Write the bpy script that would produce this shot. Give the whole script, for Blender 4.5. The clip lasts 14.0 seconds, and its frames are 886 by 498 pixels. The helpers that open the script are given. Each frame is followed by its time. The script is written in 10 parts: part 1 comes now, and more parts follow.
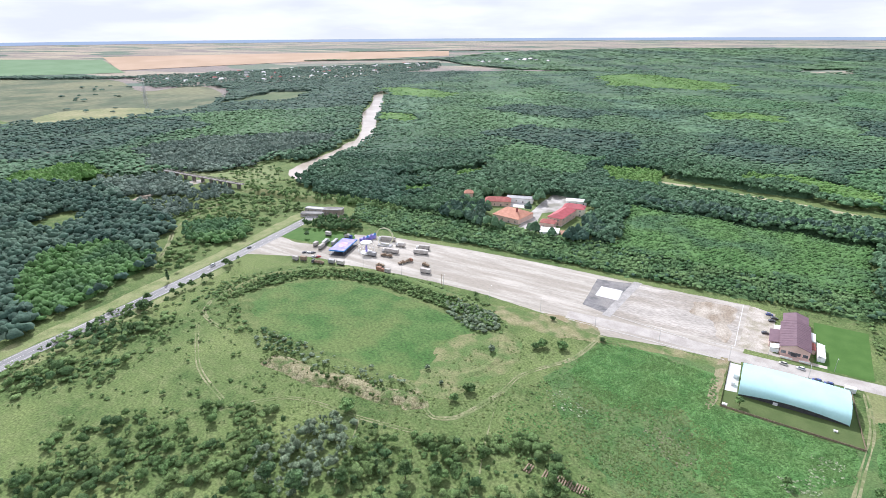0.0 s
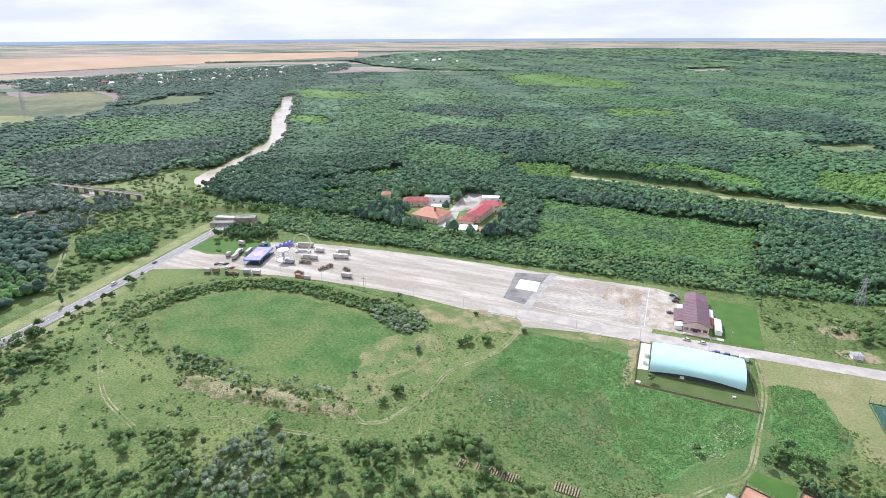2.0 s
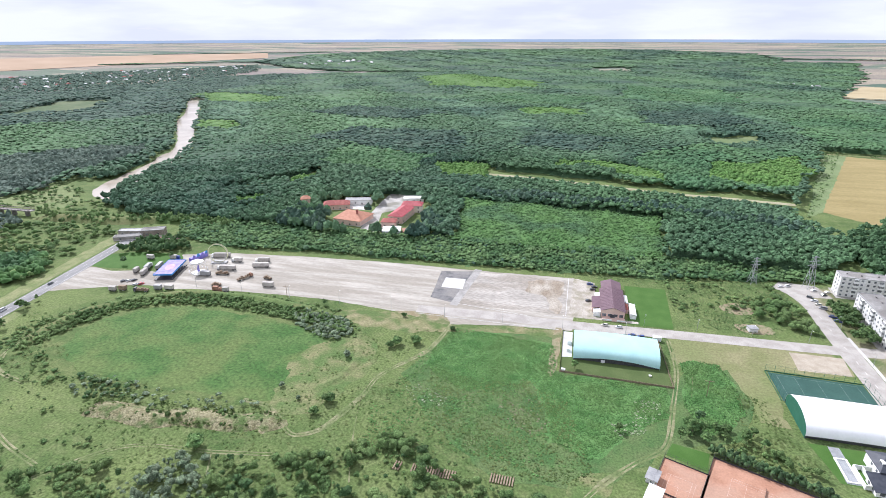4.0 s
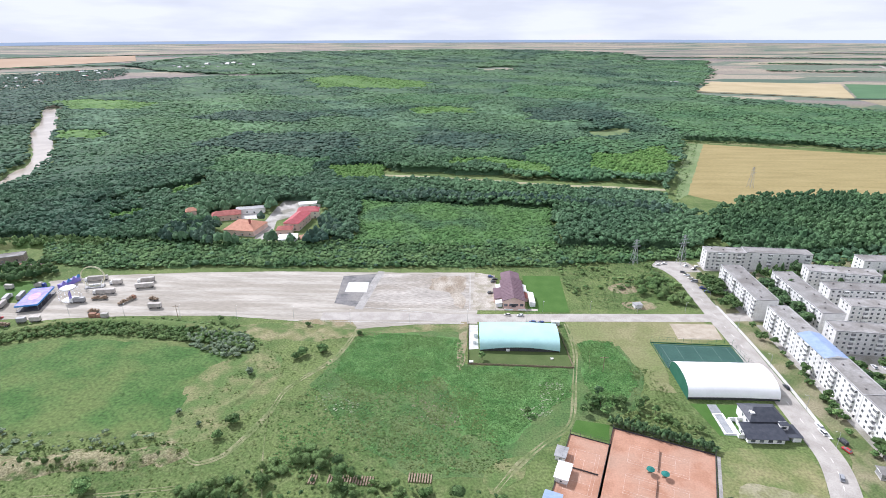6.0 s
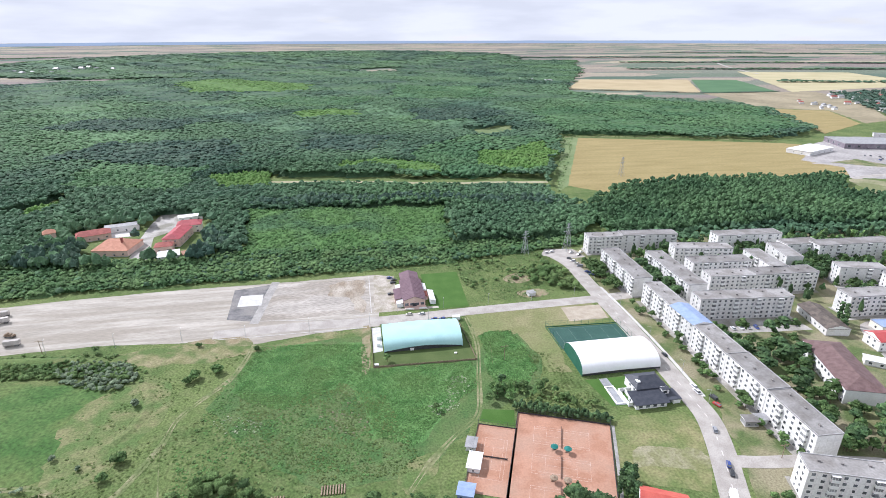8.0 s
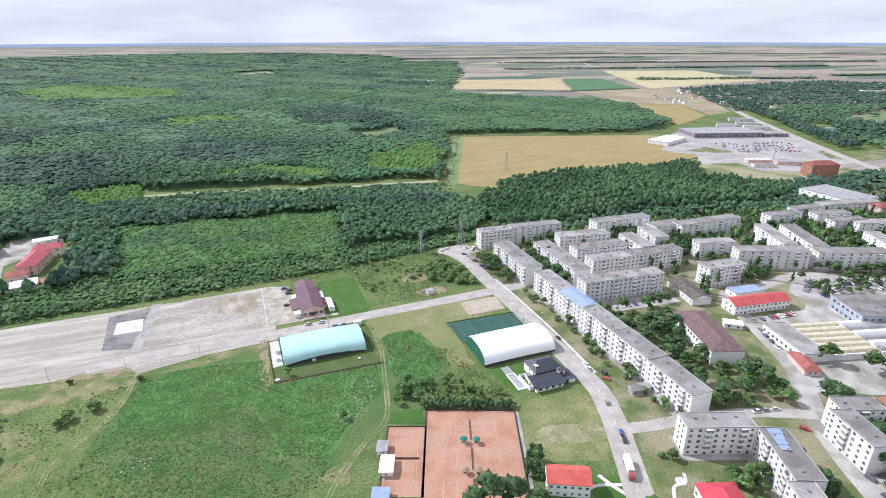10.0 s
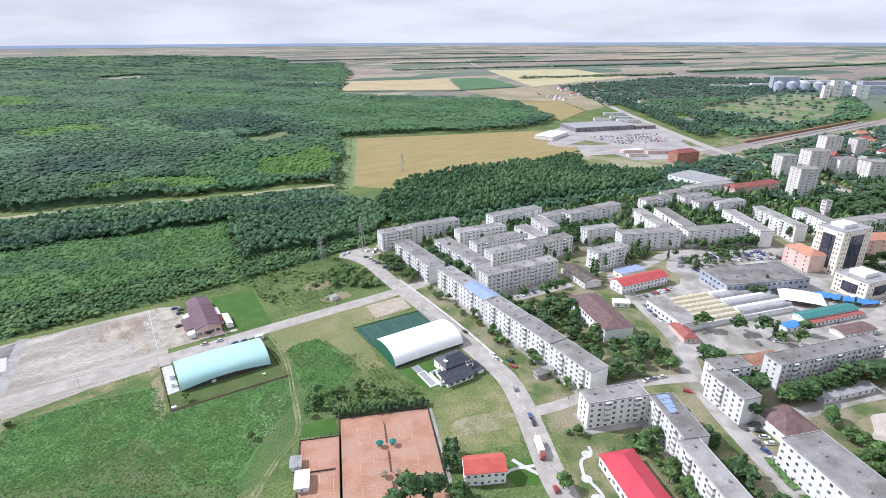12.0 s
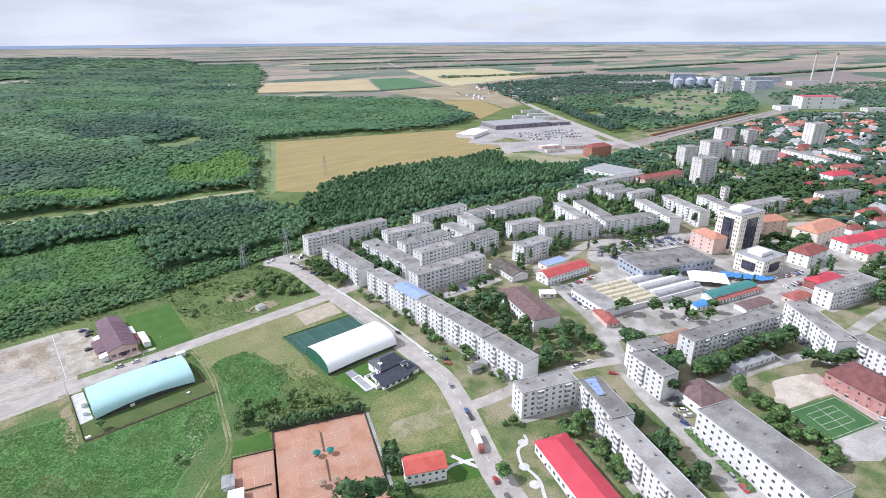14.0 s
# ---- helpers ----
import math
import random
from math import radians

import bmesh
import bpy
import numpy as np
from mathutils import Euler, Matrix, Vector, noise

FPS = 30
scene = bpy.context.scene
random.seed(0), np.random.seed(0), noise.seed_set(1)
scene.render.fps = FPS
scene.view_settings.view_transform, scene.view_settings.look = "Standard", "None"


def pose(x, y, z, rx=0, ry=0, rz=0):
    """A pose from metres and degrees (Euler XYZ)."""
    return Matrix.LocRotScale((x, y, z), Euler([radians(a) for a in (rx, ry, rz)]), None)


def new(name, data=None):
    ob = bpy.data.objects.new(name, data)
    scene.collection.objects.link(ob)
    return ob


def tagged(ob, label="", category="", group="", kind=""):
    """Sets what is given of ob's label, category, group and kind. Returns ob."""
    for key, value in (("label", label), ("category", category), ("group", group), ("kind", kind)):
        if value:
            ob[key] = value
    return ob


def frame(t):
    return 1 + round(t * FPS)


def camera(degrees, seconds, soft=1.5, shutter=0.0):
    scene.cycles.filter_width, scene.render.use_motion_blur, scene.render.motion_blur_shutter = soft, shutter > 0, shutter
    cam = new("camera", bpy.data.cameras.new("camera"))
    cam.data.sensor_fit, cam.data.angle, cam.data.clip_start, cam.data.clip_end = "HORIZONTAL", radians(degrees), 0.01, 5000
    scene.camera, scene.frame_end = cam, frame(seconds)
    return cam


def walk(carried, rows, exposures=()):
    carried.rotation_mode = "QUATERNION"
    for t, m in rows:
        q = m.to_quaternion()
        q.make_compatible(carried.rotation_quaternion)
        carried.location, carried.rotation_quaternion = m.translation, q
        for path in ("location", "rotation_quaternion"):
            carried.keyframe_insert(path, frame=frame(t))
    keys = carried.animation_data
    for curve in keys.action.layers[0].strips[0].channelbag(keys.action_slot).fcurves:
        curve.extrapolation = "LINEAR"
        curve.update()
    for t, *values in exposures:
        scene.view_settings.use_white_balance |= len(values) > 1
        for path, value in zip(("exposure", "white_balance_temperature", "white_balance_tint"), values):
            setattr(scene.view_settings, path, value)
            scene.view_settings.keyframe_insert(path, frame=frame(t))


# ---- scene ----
# ---- camera and walk ----
# seconds, tilt, lean, heading: a drone hovering 165 m over the ground and turning
EYE = (0.0, 0.0, 165.0)
PATH = [
    (0.0, 68.12, 0.34, 31.39),
    (0.5, 68.13, 0.34, 28.43),
    (1.0, 68.12, 0.28, 26.29),
    (1.5, 68.14, 0.26, 24.45),
    (2.0, 68.15, 0.24, 22.36),
    (2.5, 68.18, 0.22, 19.86),
    (5.0, 68.22, 0.11, 8.76),
    (5.5, 68.24, 0.15, 5.42),
    (6.0, 68.26, 0.15, 2.50),
    (6.5, 68.29, 0.17, -0.09),
    (7.0, 68.30, 0.11, -3.49),
    (7.5, 68.31, 0.18, -6.43),
    (8.0, 68.33, 0.16, -9.28),
    (10.5, 68.48, 0.11, -24.75),
    (11.0, 68.49, 0.12, -28.44),
    (11.5, 68.51, 0.15, -30.58),
    (12.0, 68.52, 0.20, -32.31),
    (12.5, 68.51, 0.24, -34.16),
    (13.0, 68.52, 0.25, -36.23),
    (13.5, 68.51, 0.23, -38.58),
    (14.0, 68.49, 0.28, -40.50),
]
cam = camera(78.9, 14.0, soft=0.6)
walk(cam, [(t, pose(*EYE, a, b, c)) for t, a, b, c in PATH], [(0.0, 0.38, 5880, 16), (6.5, 0.24, 5880, 16), (11.0, 0.13, 5820, 16), (14.0, 0.08, 5780, 16)])

# ---- world, sun ----
SUN_EL, SUN_AZ = 43.0, -46.0     # azimuth measured from +y, negative towards -x
world = bpy.data.worlds.new("sky")
scene.world = world
world.use_nodes = True
wn, wl = world.node_tree.nodes, world.node_tree.links
sky = wn.new("ShaderNodeTexSky")
sky.sky_type, sky.sun_disc = "NISHITA", False
sky.sun_elevation, sky.sun_rotation = radians(SUN_EL), radians(SUN_AZ)
sky.altitude, sky.air_density, sky.dust_density = 100, 1.2, 0.1
# broken white cloud over the blue
wtc = wn.new("ShaderNodeTexCoord")
wmap = wn.new("ShaderNodeMapping")
wmap.inputs["Scale"].default_value = (1.6, 1.6, 9.0)
wno = wn.new("ShaderNodeTexNoise")
wno.inputs["Scale"].default_value, wno.inputs["Detail"].default_value = 2.3, 8.0
wrp = wn.new("ShaderNodeValToRGB")
wrp.color_ramp.elements[0].position, wrp.color_ramp.elements[1].position = 0.12, 0.42
wmx = wn.new("ShaderNodeMixRGB")
wcl = wn.new("ShaderNodeValToRGB")     # grey bellies and white tops
wcl.color_ramp.elements[0].position, wcl.color_ramp.elements[0].color = 0.36, (6.6, 6.8, 7.15, 1)
wcl.color_ramp.elements[1].position, wcl.color_ramp.elements[1].color = 0.60, (7.9, 8.05, 8.3, 1)
wn2 = wn.new("ShaderNodeTexNoise")
wn2.inputs["Scale"].default_value, wn2.inputs["Detail"].default_value = 3.4, 9.0
wl.new(wtc.outputs["Generated"], wmap.inputs["Vector"])
wl.new(wmap.outputs[0], wno.inputs["Vector"])
wl.new(wno.outputs["Fac"], wrp.inputs["Fac"])
wl.new(wmap.outputs[0], wn2.inputs["Vector"])
wl.new(wn2.outputs["Fac"], wcl.inputs["Fac"])
wl.new(wcl.outputs["Color"], wmx.inputs[2])
wl.new(wrp.outputs["Color"], wmx.inputs[0])
wl.new(sky.outputs[0], wmx.inputs[1])
wl.new(wmx.outputs[0], wn["Background"].inputs["Color"])
wn["Background"].inputs["Strength"].default_value = 0.1
sun = new("sun", bpy.data.lights.new("sun", "SUN"))
sun.data.energy, sun.data.angle, sun.data.color = 4.2, radians(0.6), (1.0, 0.965, 0.91)
_sd = Vector((math.sin(radians(SUN_AZ)) * math.cos(radians(SUN_EL)), math.cos(radians(SUN_AZ)) * math.cos(radians(SUN_EL)), math.sin(radians(SUN_EL))))
sun.rotation_euler = _sd.to_track_quat("Z", "Y").to_euler()

# ---- materials ----


def mk(name, c1, c2, scale=0.2, rough=0.85, fine=3.0, fine_amt=0.25, bump=0.0, bump_scale=2.0, island=0.0, obj=0.0, metal=0.0, stretch=None, c3=None, c3_scale=0.03, lo=0.38, hi=0.62, thin=0.0):
    """A surface of two colours mottled at a broad scale and grained at a fine one, in world metres; thin: share of light let through, as by leaves."""
    m = bpy.data.materials.new(name)
    m.use_nodes = True
    n, l = m.node_tree.nodes, m.node_tree.links
    b = n["Principled BSDF"]
    b.inputs["Roughness"].default_value, b.inputs["Metallic"].default_value = rough, metal
    b.inputs["Specular IOR Level"].default_value = 0.25
    geo = n.new("ShaderNodeNewGeometry")
    pos = geo.outputs["Position"]
    if stretch:
        mp = n.new("ShaderNodeMapping")
        mp.inputs["Scale"].default_value, mp.inputs["Rotation"].default_value = stretch[:3], (0, 0, radians(stretch[3] if len(stretch) > 3 else 0))
        l.new(pos, mp.inputs["Vector"])
        pos = mp.outputs[0]

    def noise_fac(sc, detail, lo, hi):
        t = n.new("ShaderNodeTexNoise")
        t.inputs["Scale"].default_value, t.inputs["Detail"].default_value = sc, detail
        l.new(pos, t.inputs["Vector"])
        r = n.new("ShaderNodeMapRange")
        r.inputs["From Min"].default_value, r.inputs["From Max"].default_value = lo, hi
        l.new(t.outputs["Fac"], r.inputs["Value"])
        return r.outputs[0]

    def mix(fac, a, c, kind="MIX"):
        x = n.new("ShaderNodeMixRGB")
        x.blend_type = kind
        for k, v in ((0, fac), (1, a), (2, c)):
            if isinstance(v, (int, float)):
                x.inputs[k].default_value = v
            elif isinstance(v, tuple):
                x.inputs[k].default_value = (*v, 1)
            else:
                l.new(v, x.inputs[k])
        return x.outputs[0]

    col = mix(noise_fac(scale, 4, lo, hi), c1, c2)
    if c3:
        col = mix(noise_fac(c3_scale, 3, 0.45, 0.62), col, c3)

    def dim(col, value, amount):
        r = n.new("ShaderNodeMapRange")
        r.inputs["To Min"].default_value, r.inputs["To Max"].default_value = 1 - amount, 1 + amount
        l.new(value, r.inputs["Value"])
        cb = n.new("ShaderNodeCombineColor")
        for k in range(3):
            l.new(r.outputs[0], cb.inputs[k])
        return mix(1.0, col, cb.outputs[0], "MULTIPLY")

    col = dim(col, noise_fac(fine, 3, 0.3, 0.7), fine_amt)
    if island:
        col = dim(col, geo.outputs["Random Per Island"], island)
    if obj:
        oi = n.new("ShaderNodeObjectInfo")
        col = dim(col, oi.outputs["Random"], obj)
    l.new(col, b.inputs["Base Color"])
    if thin:
        tr, mx = n.new("ShaderNodeBsdfTranslucent"), n.new("ShaderNodeMixShader")
        mx.inputs[0].default_value = thin
        l.new(col, tr.inputs["Color"])
        l.new(b.outputs[0], mx.inputs[1])
        l.new(tr.outputs[0], mx.inputs[2])
        l.new(mx.outputs[0], n["Material Output"].inputs["Surface"])
    if bump:
        t = n.new("ShaderNodeTexNoise")
        t.inputs["Scale"].default_value, t.inputs["Detail"].default_value = bump_scale, 3
        l.new(geo.outputs["Position"], t.inputs["Vector"])
        bp = n.new("ShaderNodeBump")
        bp.inputs["Strength"].default_value, bp.inputs["Distance"].default_value = min(1.0, bump), bump
        l.new(t.outputs["Fac"], bp.inputs["Height"])
        l.new(bp.outputs[0], b.inputs["Normal"])
    return m


GRASS = mk("meadow grass", (0.074, 0.130, 0.036), (0.122, 0.172, 0.056), 0.05, 0.95, 1.2, 0.3, 0.5, 1.5, c3=(0.175, 0.185, 0.078), c3_scale=0.02)
WEEDS = mk("tall weeds", (0.090, 0.208, 0.058), (0.142, 0.275, 0.086), 0.12, 0.95, 1.6, 0.42, island=0.32, c3=(0.108, 0.205, 0.060), c3_scale=0.05, thin=0.35)
LAWN = mk("mown lawn", (0.055, 0.125, 0.022), (0.07, 0.145, 0.03), 0.1, 0.9, 3.0, 0.12)
TURF = mk("oval turf", (0.054, 0.122, 0.030), (0.086, 0.152, 0.044), 0.06, 0.95, 0.6, 0.36, 0.4, 1.2, c3=(0.112, 0.158, 0.050), c3_scale=0.035)
DRYGRASS = mk("dry grass", (0.185, 0.195, 0.085), (0.265, 0.245, 0.135), 0.06, 0.95, 0.8, 0.2, 0.4, 1.5, c3=(0.165, 0.195, 0.075), c3_scale=0.03)
DIRT = mk("bare earth", (0.24, 0.20, 0.12), (0.36, 0.31, 0.21), 0.15, 0.95, 1.5, 0.25, c3=(0.14, 0.16, 0.07), c3_scale=0.15)
LOT = mk("pale gravel lot", (0.325, 0.298, 0.255), (0.465, 0.432, 0.380), 0.10, 0.92, 1.1, 0.16, stretch=(0.22, 1.7, 1, -3), c3=(0.31, 0.28, 0.235), c3_scale=0.06)
ASPHALT = mk("worn asphalt", (0.345, 0.318, 0.288), (0.43, 0.402, 0.367), 0.15, 0.9, 2.0, 0.12)
CONCRETE_OLD = mk("worn concrete", (0.29, 0.278, 0.262), (0.375, 0.36, 0.338), 0.2, 0.9, 1.2, 0.15)
TARMAC = mk("dark tarmac", (0.13, 0.128, 0.13), (0.22, 0.213, 0.21), 0.2, 0.9, 1.2, 0.2, c3=(0.24, 0.228, 0.215), c3_scale=0.09)
CONCRETE = mk("pale concrete", (0.50, 0.49, 0.47), (0.60, 0.585, 0.56), 0.3, 0.85, 3.0, 0.1)
YARD = mk("town yard paving", (0.34, 0.325, 0.30), (0.45, 0.43, 0.40), 0.1, 0.9, 1.5, 0.18, c3=(0.24, 0.23, 0.19), c3_scale=0.06)
TOWNGREEN = mk("town grass", (0.095, 0.135, 0.048), (0.185, 0.19, 0.09), 0.09, 0.95, 1.2, 0.28, 0.3, 1.5, c3=(0.26, 0.235, 0.15), c3_scale=0.045)
WHEAT = mk("ripe wheat", (0.255, 0.205, 0.085), (0.325, 0.262, 0.118), 0.05, 0.9, 0.7, 0.16, stretch=(0.3, 1.6, 1, 8), lo=0.3, hi=0.7)
CLAY = mk("red clay court", (0.385, 0.205, 0.135), (0.475, 0.268, 0.185), 0.12, 0.9, 1.2, 0.10, c3=(0.42, 0.262, 0.19), c3_scale=0.06)
# mud brown made paler: white sky sheen is partly painted into the base
WATER = mk("muddy river", (0.42, 0.36, 0.285), (0.50, 0.435, 0.355), 0.02, 0.18, 0.3, 0.06)
WATER.node_tree.nodes["Principled BSDF"].inputs["Specular IOR Level"].default_value = 0.6
# leaf greens pushed bluer: distance haze is put into the base colour
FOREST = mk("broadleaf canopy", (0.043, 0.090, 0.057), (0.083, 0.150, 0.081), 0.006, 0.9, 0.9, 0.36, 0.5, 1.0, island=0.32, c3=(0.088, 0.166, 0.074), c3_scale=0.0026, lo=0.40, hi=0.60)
FOREST_LIGHT = mk("young light canopy", (0.064, 0.140, 0.040), (0.098, 0.185, 0.052), 0.02, 0.9, 0.8, 0.28, 0.6, 0.9, island=0.22, c3=(0.052, 0.112, 0.046), c3_scale=0.02)
# blue raised here too, as painted haze
FOREST_MID = mk("fresh green canopy", (0.060, 0.134, 0.060), (0.090, 0.172, 0.073), 0.01, 0.9, 0.9, 0.34, 0.5, 1.0, island=0.28)
FOREST_BRIGHT = mk("bright lime canopy", (0.080, 0.170, 0.040), (0.118, 0.215, 0.055), 0.03, 0.9, 1.0, 0.3, 0.6, 0.8, island=0.2)
FOREST_GREY = mk("silvery willow canopy", (0.090, 0.128, 0.100), (0.140, 0.185, 0.142), 0.02, 0.9, 0.8, 0.25, 0.6, 0.9, island=0.25)
# dark leaves with haze blue mixed in; also carries painted cloud shade westward
FOREST_DARK = mk("dark wet canopy", (0.040, 0.080, 0.058), (0.068, 0.116, 0.078), 0.02, 0.9, 0.8, 0.25, 0.6, 0.9, island=0.28)
SCRUB = mk("scrub leaves", (0.094, 0.172, 0.054), (0.172, 0.258, 0.090), 0.05, 0.9, 2.2, 0.42, 1.0, 2.6, island=0.26, thin=0.15)
SAPLING = mk("dark sapling leaves", (0.060, 0.122, 0.044), (0.102, 0.174, 0.062), 0.08, 0.9, 2.2, 0.4, 1.0, 2.6, island=0.26, thin=0.12)
LEAF = mk("tree leaves", (0.084, 0.160, 0.054), (0.152, 0.240, 0.084), 0.4, 0.85, 1.6, 0.35, 0.6, 2.0, island=0.35, obj=0.3, thin=0.25)
BARK = mk("bark", (0.10, 0.075, 0.05), (0.16, 0.125, 0.09), 1.0, 0.95, 5.0, 0.2)

WALL = mk("painted panel wall", (0.74, 0.73, 0.715), (0.82, 0.812, 0.798), 0.15, 0.9, 1.2, 0.08, obj=0.08, c3=(0.72, 0.71, 0.69), c3_scale=0.12)
WALL_WHITE = mk("white render", (0.78, 0.78, 0.76), (0.84, 0.84, 0.82), 0.2, 0.85, 1.5, 0.05)


def panelled(m, w=3.2, h=2.75):
    """Adds the joints and uneven tints of wall panels, along the building's own axes."""
    n, l = m.node_tree.nodes, m.node_tree.links
    b = n["Principled BSDF"]
    src = b.inputs["Base Color"].links[0].from_socket
    tc, sp, ad, cb, br, mx = (n.new("ShaderNode" + k) for k in ("TexCoord", "SeparateXYZ", "Math", "CombineXYZ", "TexBrick", "MixRGB"))
    l.new(tc.outputs["Object"], sp.inputs[0])
    l.new(sp.outputs["X"], ad.inputs[0])
    l.new(sp.outputs["Y"], ad.inputs[1])
    l.new(ad.outputs[0], cb.inputs["X"])
    l.new(sp.outputs["Z"], cb.inputs["Y"])
    l.new(cb.outputs[0], br.inputs["Vector"])
    br.offset = 0.0
    br.inputs["Color1"].default_value, br.inputs["Color2"].default_value, br.inputs["Mortar"].default_value = (1, 1, 1, 1), (0.90, 0.89, 0.875, 1), (0.72, 0.71, 0.70, 1)
    for k, v in (("Scale", 1.0), ("Mortar Size", 0.035), ("Bias", -0.35), ("Brick Width", w), ("Row Height", h)):
        br.inputs[k].default_value = v
    mx.blend_type = "MULTIPLY"
    mx.inputs[0].default_value = 1.0
    l.new(src, mx.inputs[1])
    l.new(br.outputs["Color"], mx.inputs[2])
    l.new(mx.outputs[0], b.inputs["Base Color"])


panelled(WALL)
WALL_CREAM = mk("cream render", (0.74, 0.69, 0.58), (0.80, 0.755, 0.65), 0.2, 0.85, 1.5, 0.05)
WALL_PINK = mk("pink render", (0.62, 0.44, 0.38), (0.70, 0.52, 0.45), 0.2, 0.85, 1.5, 0.06)
BITUMEN = mk("grey bitumen roofing", (0.245, 0.235, 0.225), (0.31, 0.30, 0.288), 0.12, 0.9, 1.0, 0.14, obj=0.2, c3=(0.20, 0.188, 0.175), c3_scale=0.1)
SHEET_BLUE = mk("blue sheet roof", (0.25, 0.33, 0.50), (0.30, 0.38, 0.55), 0.4, 0.45, 2.0, 0.06)
SHEET_GREY = mk("grey sheet roof", (0.27, 0.27, 0.275), (0.36, 0.36, 0.36), 0.3, 0.5, 2.0, 0.08)
SHEET_WHITE = mk("white sheet", (0.74, 0.74, 0.73), (0.80, 0.80, 0.79), 0.4, 0.5, 2.0, 0.04)
SHEET_RED = mk("bright red sheet roof", (0.47, 0.055, 0.078), (0.51, 0.066, 0.09), 0.15, 0.5, 2.0, 0.04)
TILE_RED = mk("red tile roof", (0.26, 0.085, 0.075), (0.34, 0.12, 0.10), 0.4, 0.8, 3.0, 0.12, obj=0.2)
TILE_ORANGE = mk("orange tile roof", (0.44, 0.21, 0.14), (0.51, 0.26, 0.18), 0.4, 0.8, 3.0, 0.1, obj=0.1)
ROOF_PLUM = mk("plum sheet roof", (0.145, 0.088, 0.108), (0.18, 0.112, 0.132), 0.4, 0.5, 3.0, 0.08)
ROOF_SLATE = mk("slate grey roof", (0.045, 0.05, 0.065), (0.065, 0.07, 0.085), 0.5, 0.5, 3.0, 0.1)
TENT = mk("aqua membrane", (0.40, 0.64, 0.63), (0.45, 0.69, 0.67), 0.1, 0.45, 1.0, 0.03)
DOME = mk("white membrane", (0.85, 0.85, 0.84), (0.88, 0.88, 0.87), 0.2, 0.5, 1.0, 0.02)
DOME_GREEN = mk("green membrane end", (0.03, 0.13, 0.085), (0.04, 0.15, 0.10), 0.3, 0.6, 1.0, 0.05)
HARDCOURT = mk("green hard court", (0.035, 0.088, 0.072), (0.045, 0.105, 0.085), 0.1, 0.8, 1.0, 0.08)
SYNTH = mk("green synthetic pitch", (0.050, 0.125, 0.045), (0.064, 0.148, 0.054), 0.1, 0.9, 1.0, 0.08)
LINE = mk("white line paint", (0.60, 0.56, 0.52), (0.74, 0.71, 0.68), 0.5, 0.8, 3.0, 0.15)
GLASS = mk("window glass", (0.095, 0.103, 0.115), (0.17, 0.18, 0.195), 0.3, 0.12, 1.0, 0.2, obj=0.5)
FRAMEW = mk("white window frame", (0.75, 0.75, 0.74), (0.8, 0.8, 0.79), 1.0, 0.5, 2.0, 0.05)
STEEL = mk("galvanised steel", (0.38, 0.39, 0.40), (0.48, 0.49, 0.50), 1.0, 0.5, 3.0, 0.08, metal=0.4)
DARKMETAL = mk("dark metal", (0.05, 0.05, 0.055), (0.08, 0.08, 0.085), 1.0, 0.5, 3.0, 0.1)
RUBBER = mk("tyre rubber", (0.02, 0.02, 0.02), (0.03, 0.03, 0.03), 2.0, 0.85, 5.0, 0.1)
WOOD = mk("weathered timber", (0.22, 0.16, 0.11), (0.32, 0.25, 0.18), 1.0, 0.85, 4.0, 0.15)
RUST = mk("rusty sheet", (0.26, 0.13, 0.08), (0.34, 0.20, 0.14), 0.6, 0.8, 2.0, 0.2)
TEAL = mk("teal sheet", (0.045, 0.18, 0.17), (0.06, 0.22, 0.205), 0.4, 0.5, 2.0, 0.06)
AWNING = mk("blue awning", (0.06, 0.22, 0.52), (0.09, 0.27, 0.58), 0.5, 0.6, 2.0, 0.1)
PURPLE = mk("violet fairground canvas", (0.20, 0.16, 0.50), (0.28, 0.25, 0.62), 0.3, 0.6, 2.0, 0.1)
SILO = mk("silo sheet", (0.42, 0.46, 0.55), (0.52, 0.56, 0.64), 0.2, 0.5, 1.0, 0.08, metal=0.2)


def paint(name, stops):
    """Vehicle paint whose colour is picked per object."""
    m = bpy.data.materials.new(name)
    m.use_nodes = True
    n, l = m.node_tree.nodes, m.node_tree.links
    oi, rp = n.new("ShaderNodeObjectInfo"), n.new("ShaderNodeValToRGB")
    rp.color_ramp.interpolation = "CONSTANT"
    e = rp.color_ramp.elements
    while len(e) < len(stops):
        e.new(0.5)
    for k, (p, c) in enumerate(stops):
        e[k].position, e[k].color = p, (*c, 1)
    l.new(oi.outputs["Random"], rp.inputs["Fac"])
    l.new(rp.outputs["Color"], n["Principled BSDF"].inputs["Base Color"])
    n["Principled BSDF"].inputs["Roughness"].default_value = 0.28
    n["Principled BSDF"].inputs["Coat Weight"].default_value = 0.4
    return m


CARPAINT = paint("car paint", [(0, (0.75, 0.75, 0.75)), (0.28, (0.03, 0.032, 0.036)), (0.48, (0.30, 0.31, 0.33)), (0.66, (0.45, 0.03, 0.035)), (0.76, (0.03, 0.06, 0.25)), (0.86, (0.10, 0.105, 0.11)), (0.95, (0.62, 0.60, 0.52))])

# ---- building helpers ----


def mesh_of(name, bm, mat):
    me = bpy.data.meshes.new(name)
    bm.to_mesh(me)
    bm.free()
    for m in (mat if isinstance(mat, (list, tuple)) else [mat]):
        me.materials.append(m)
    return me


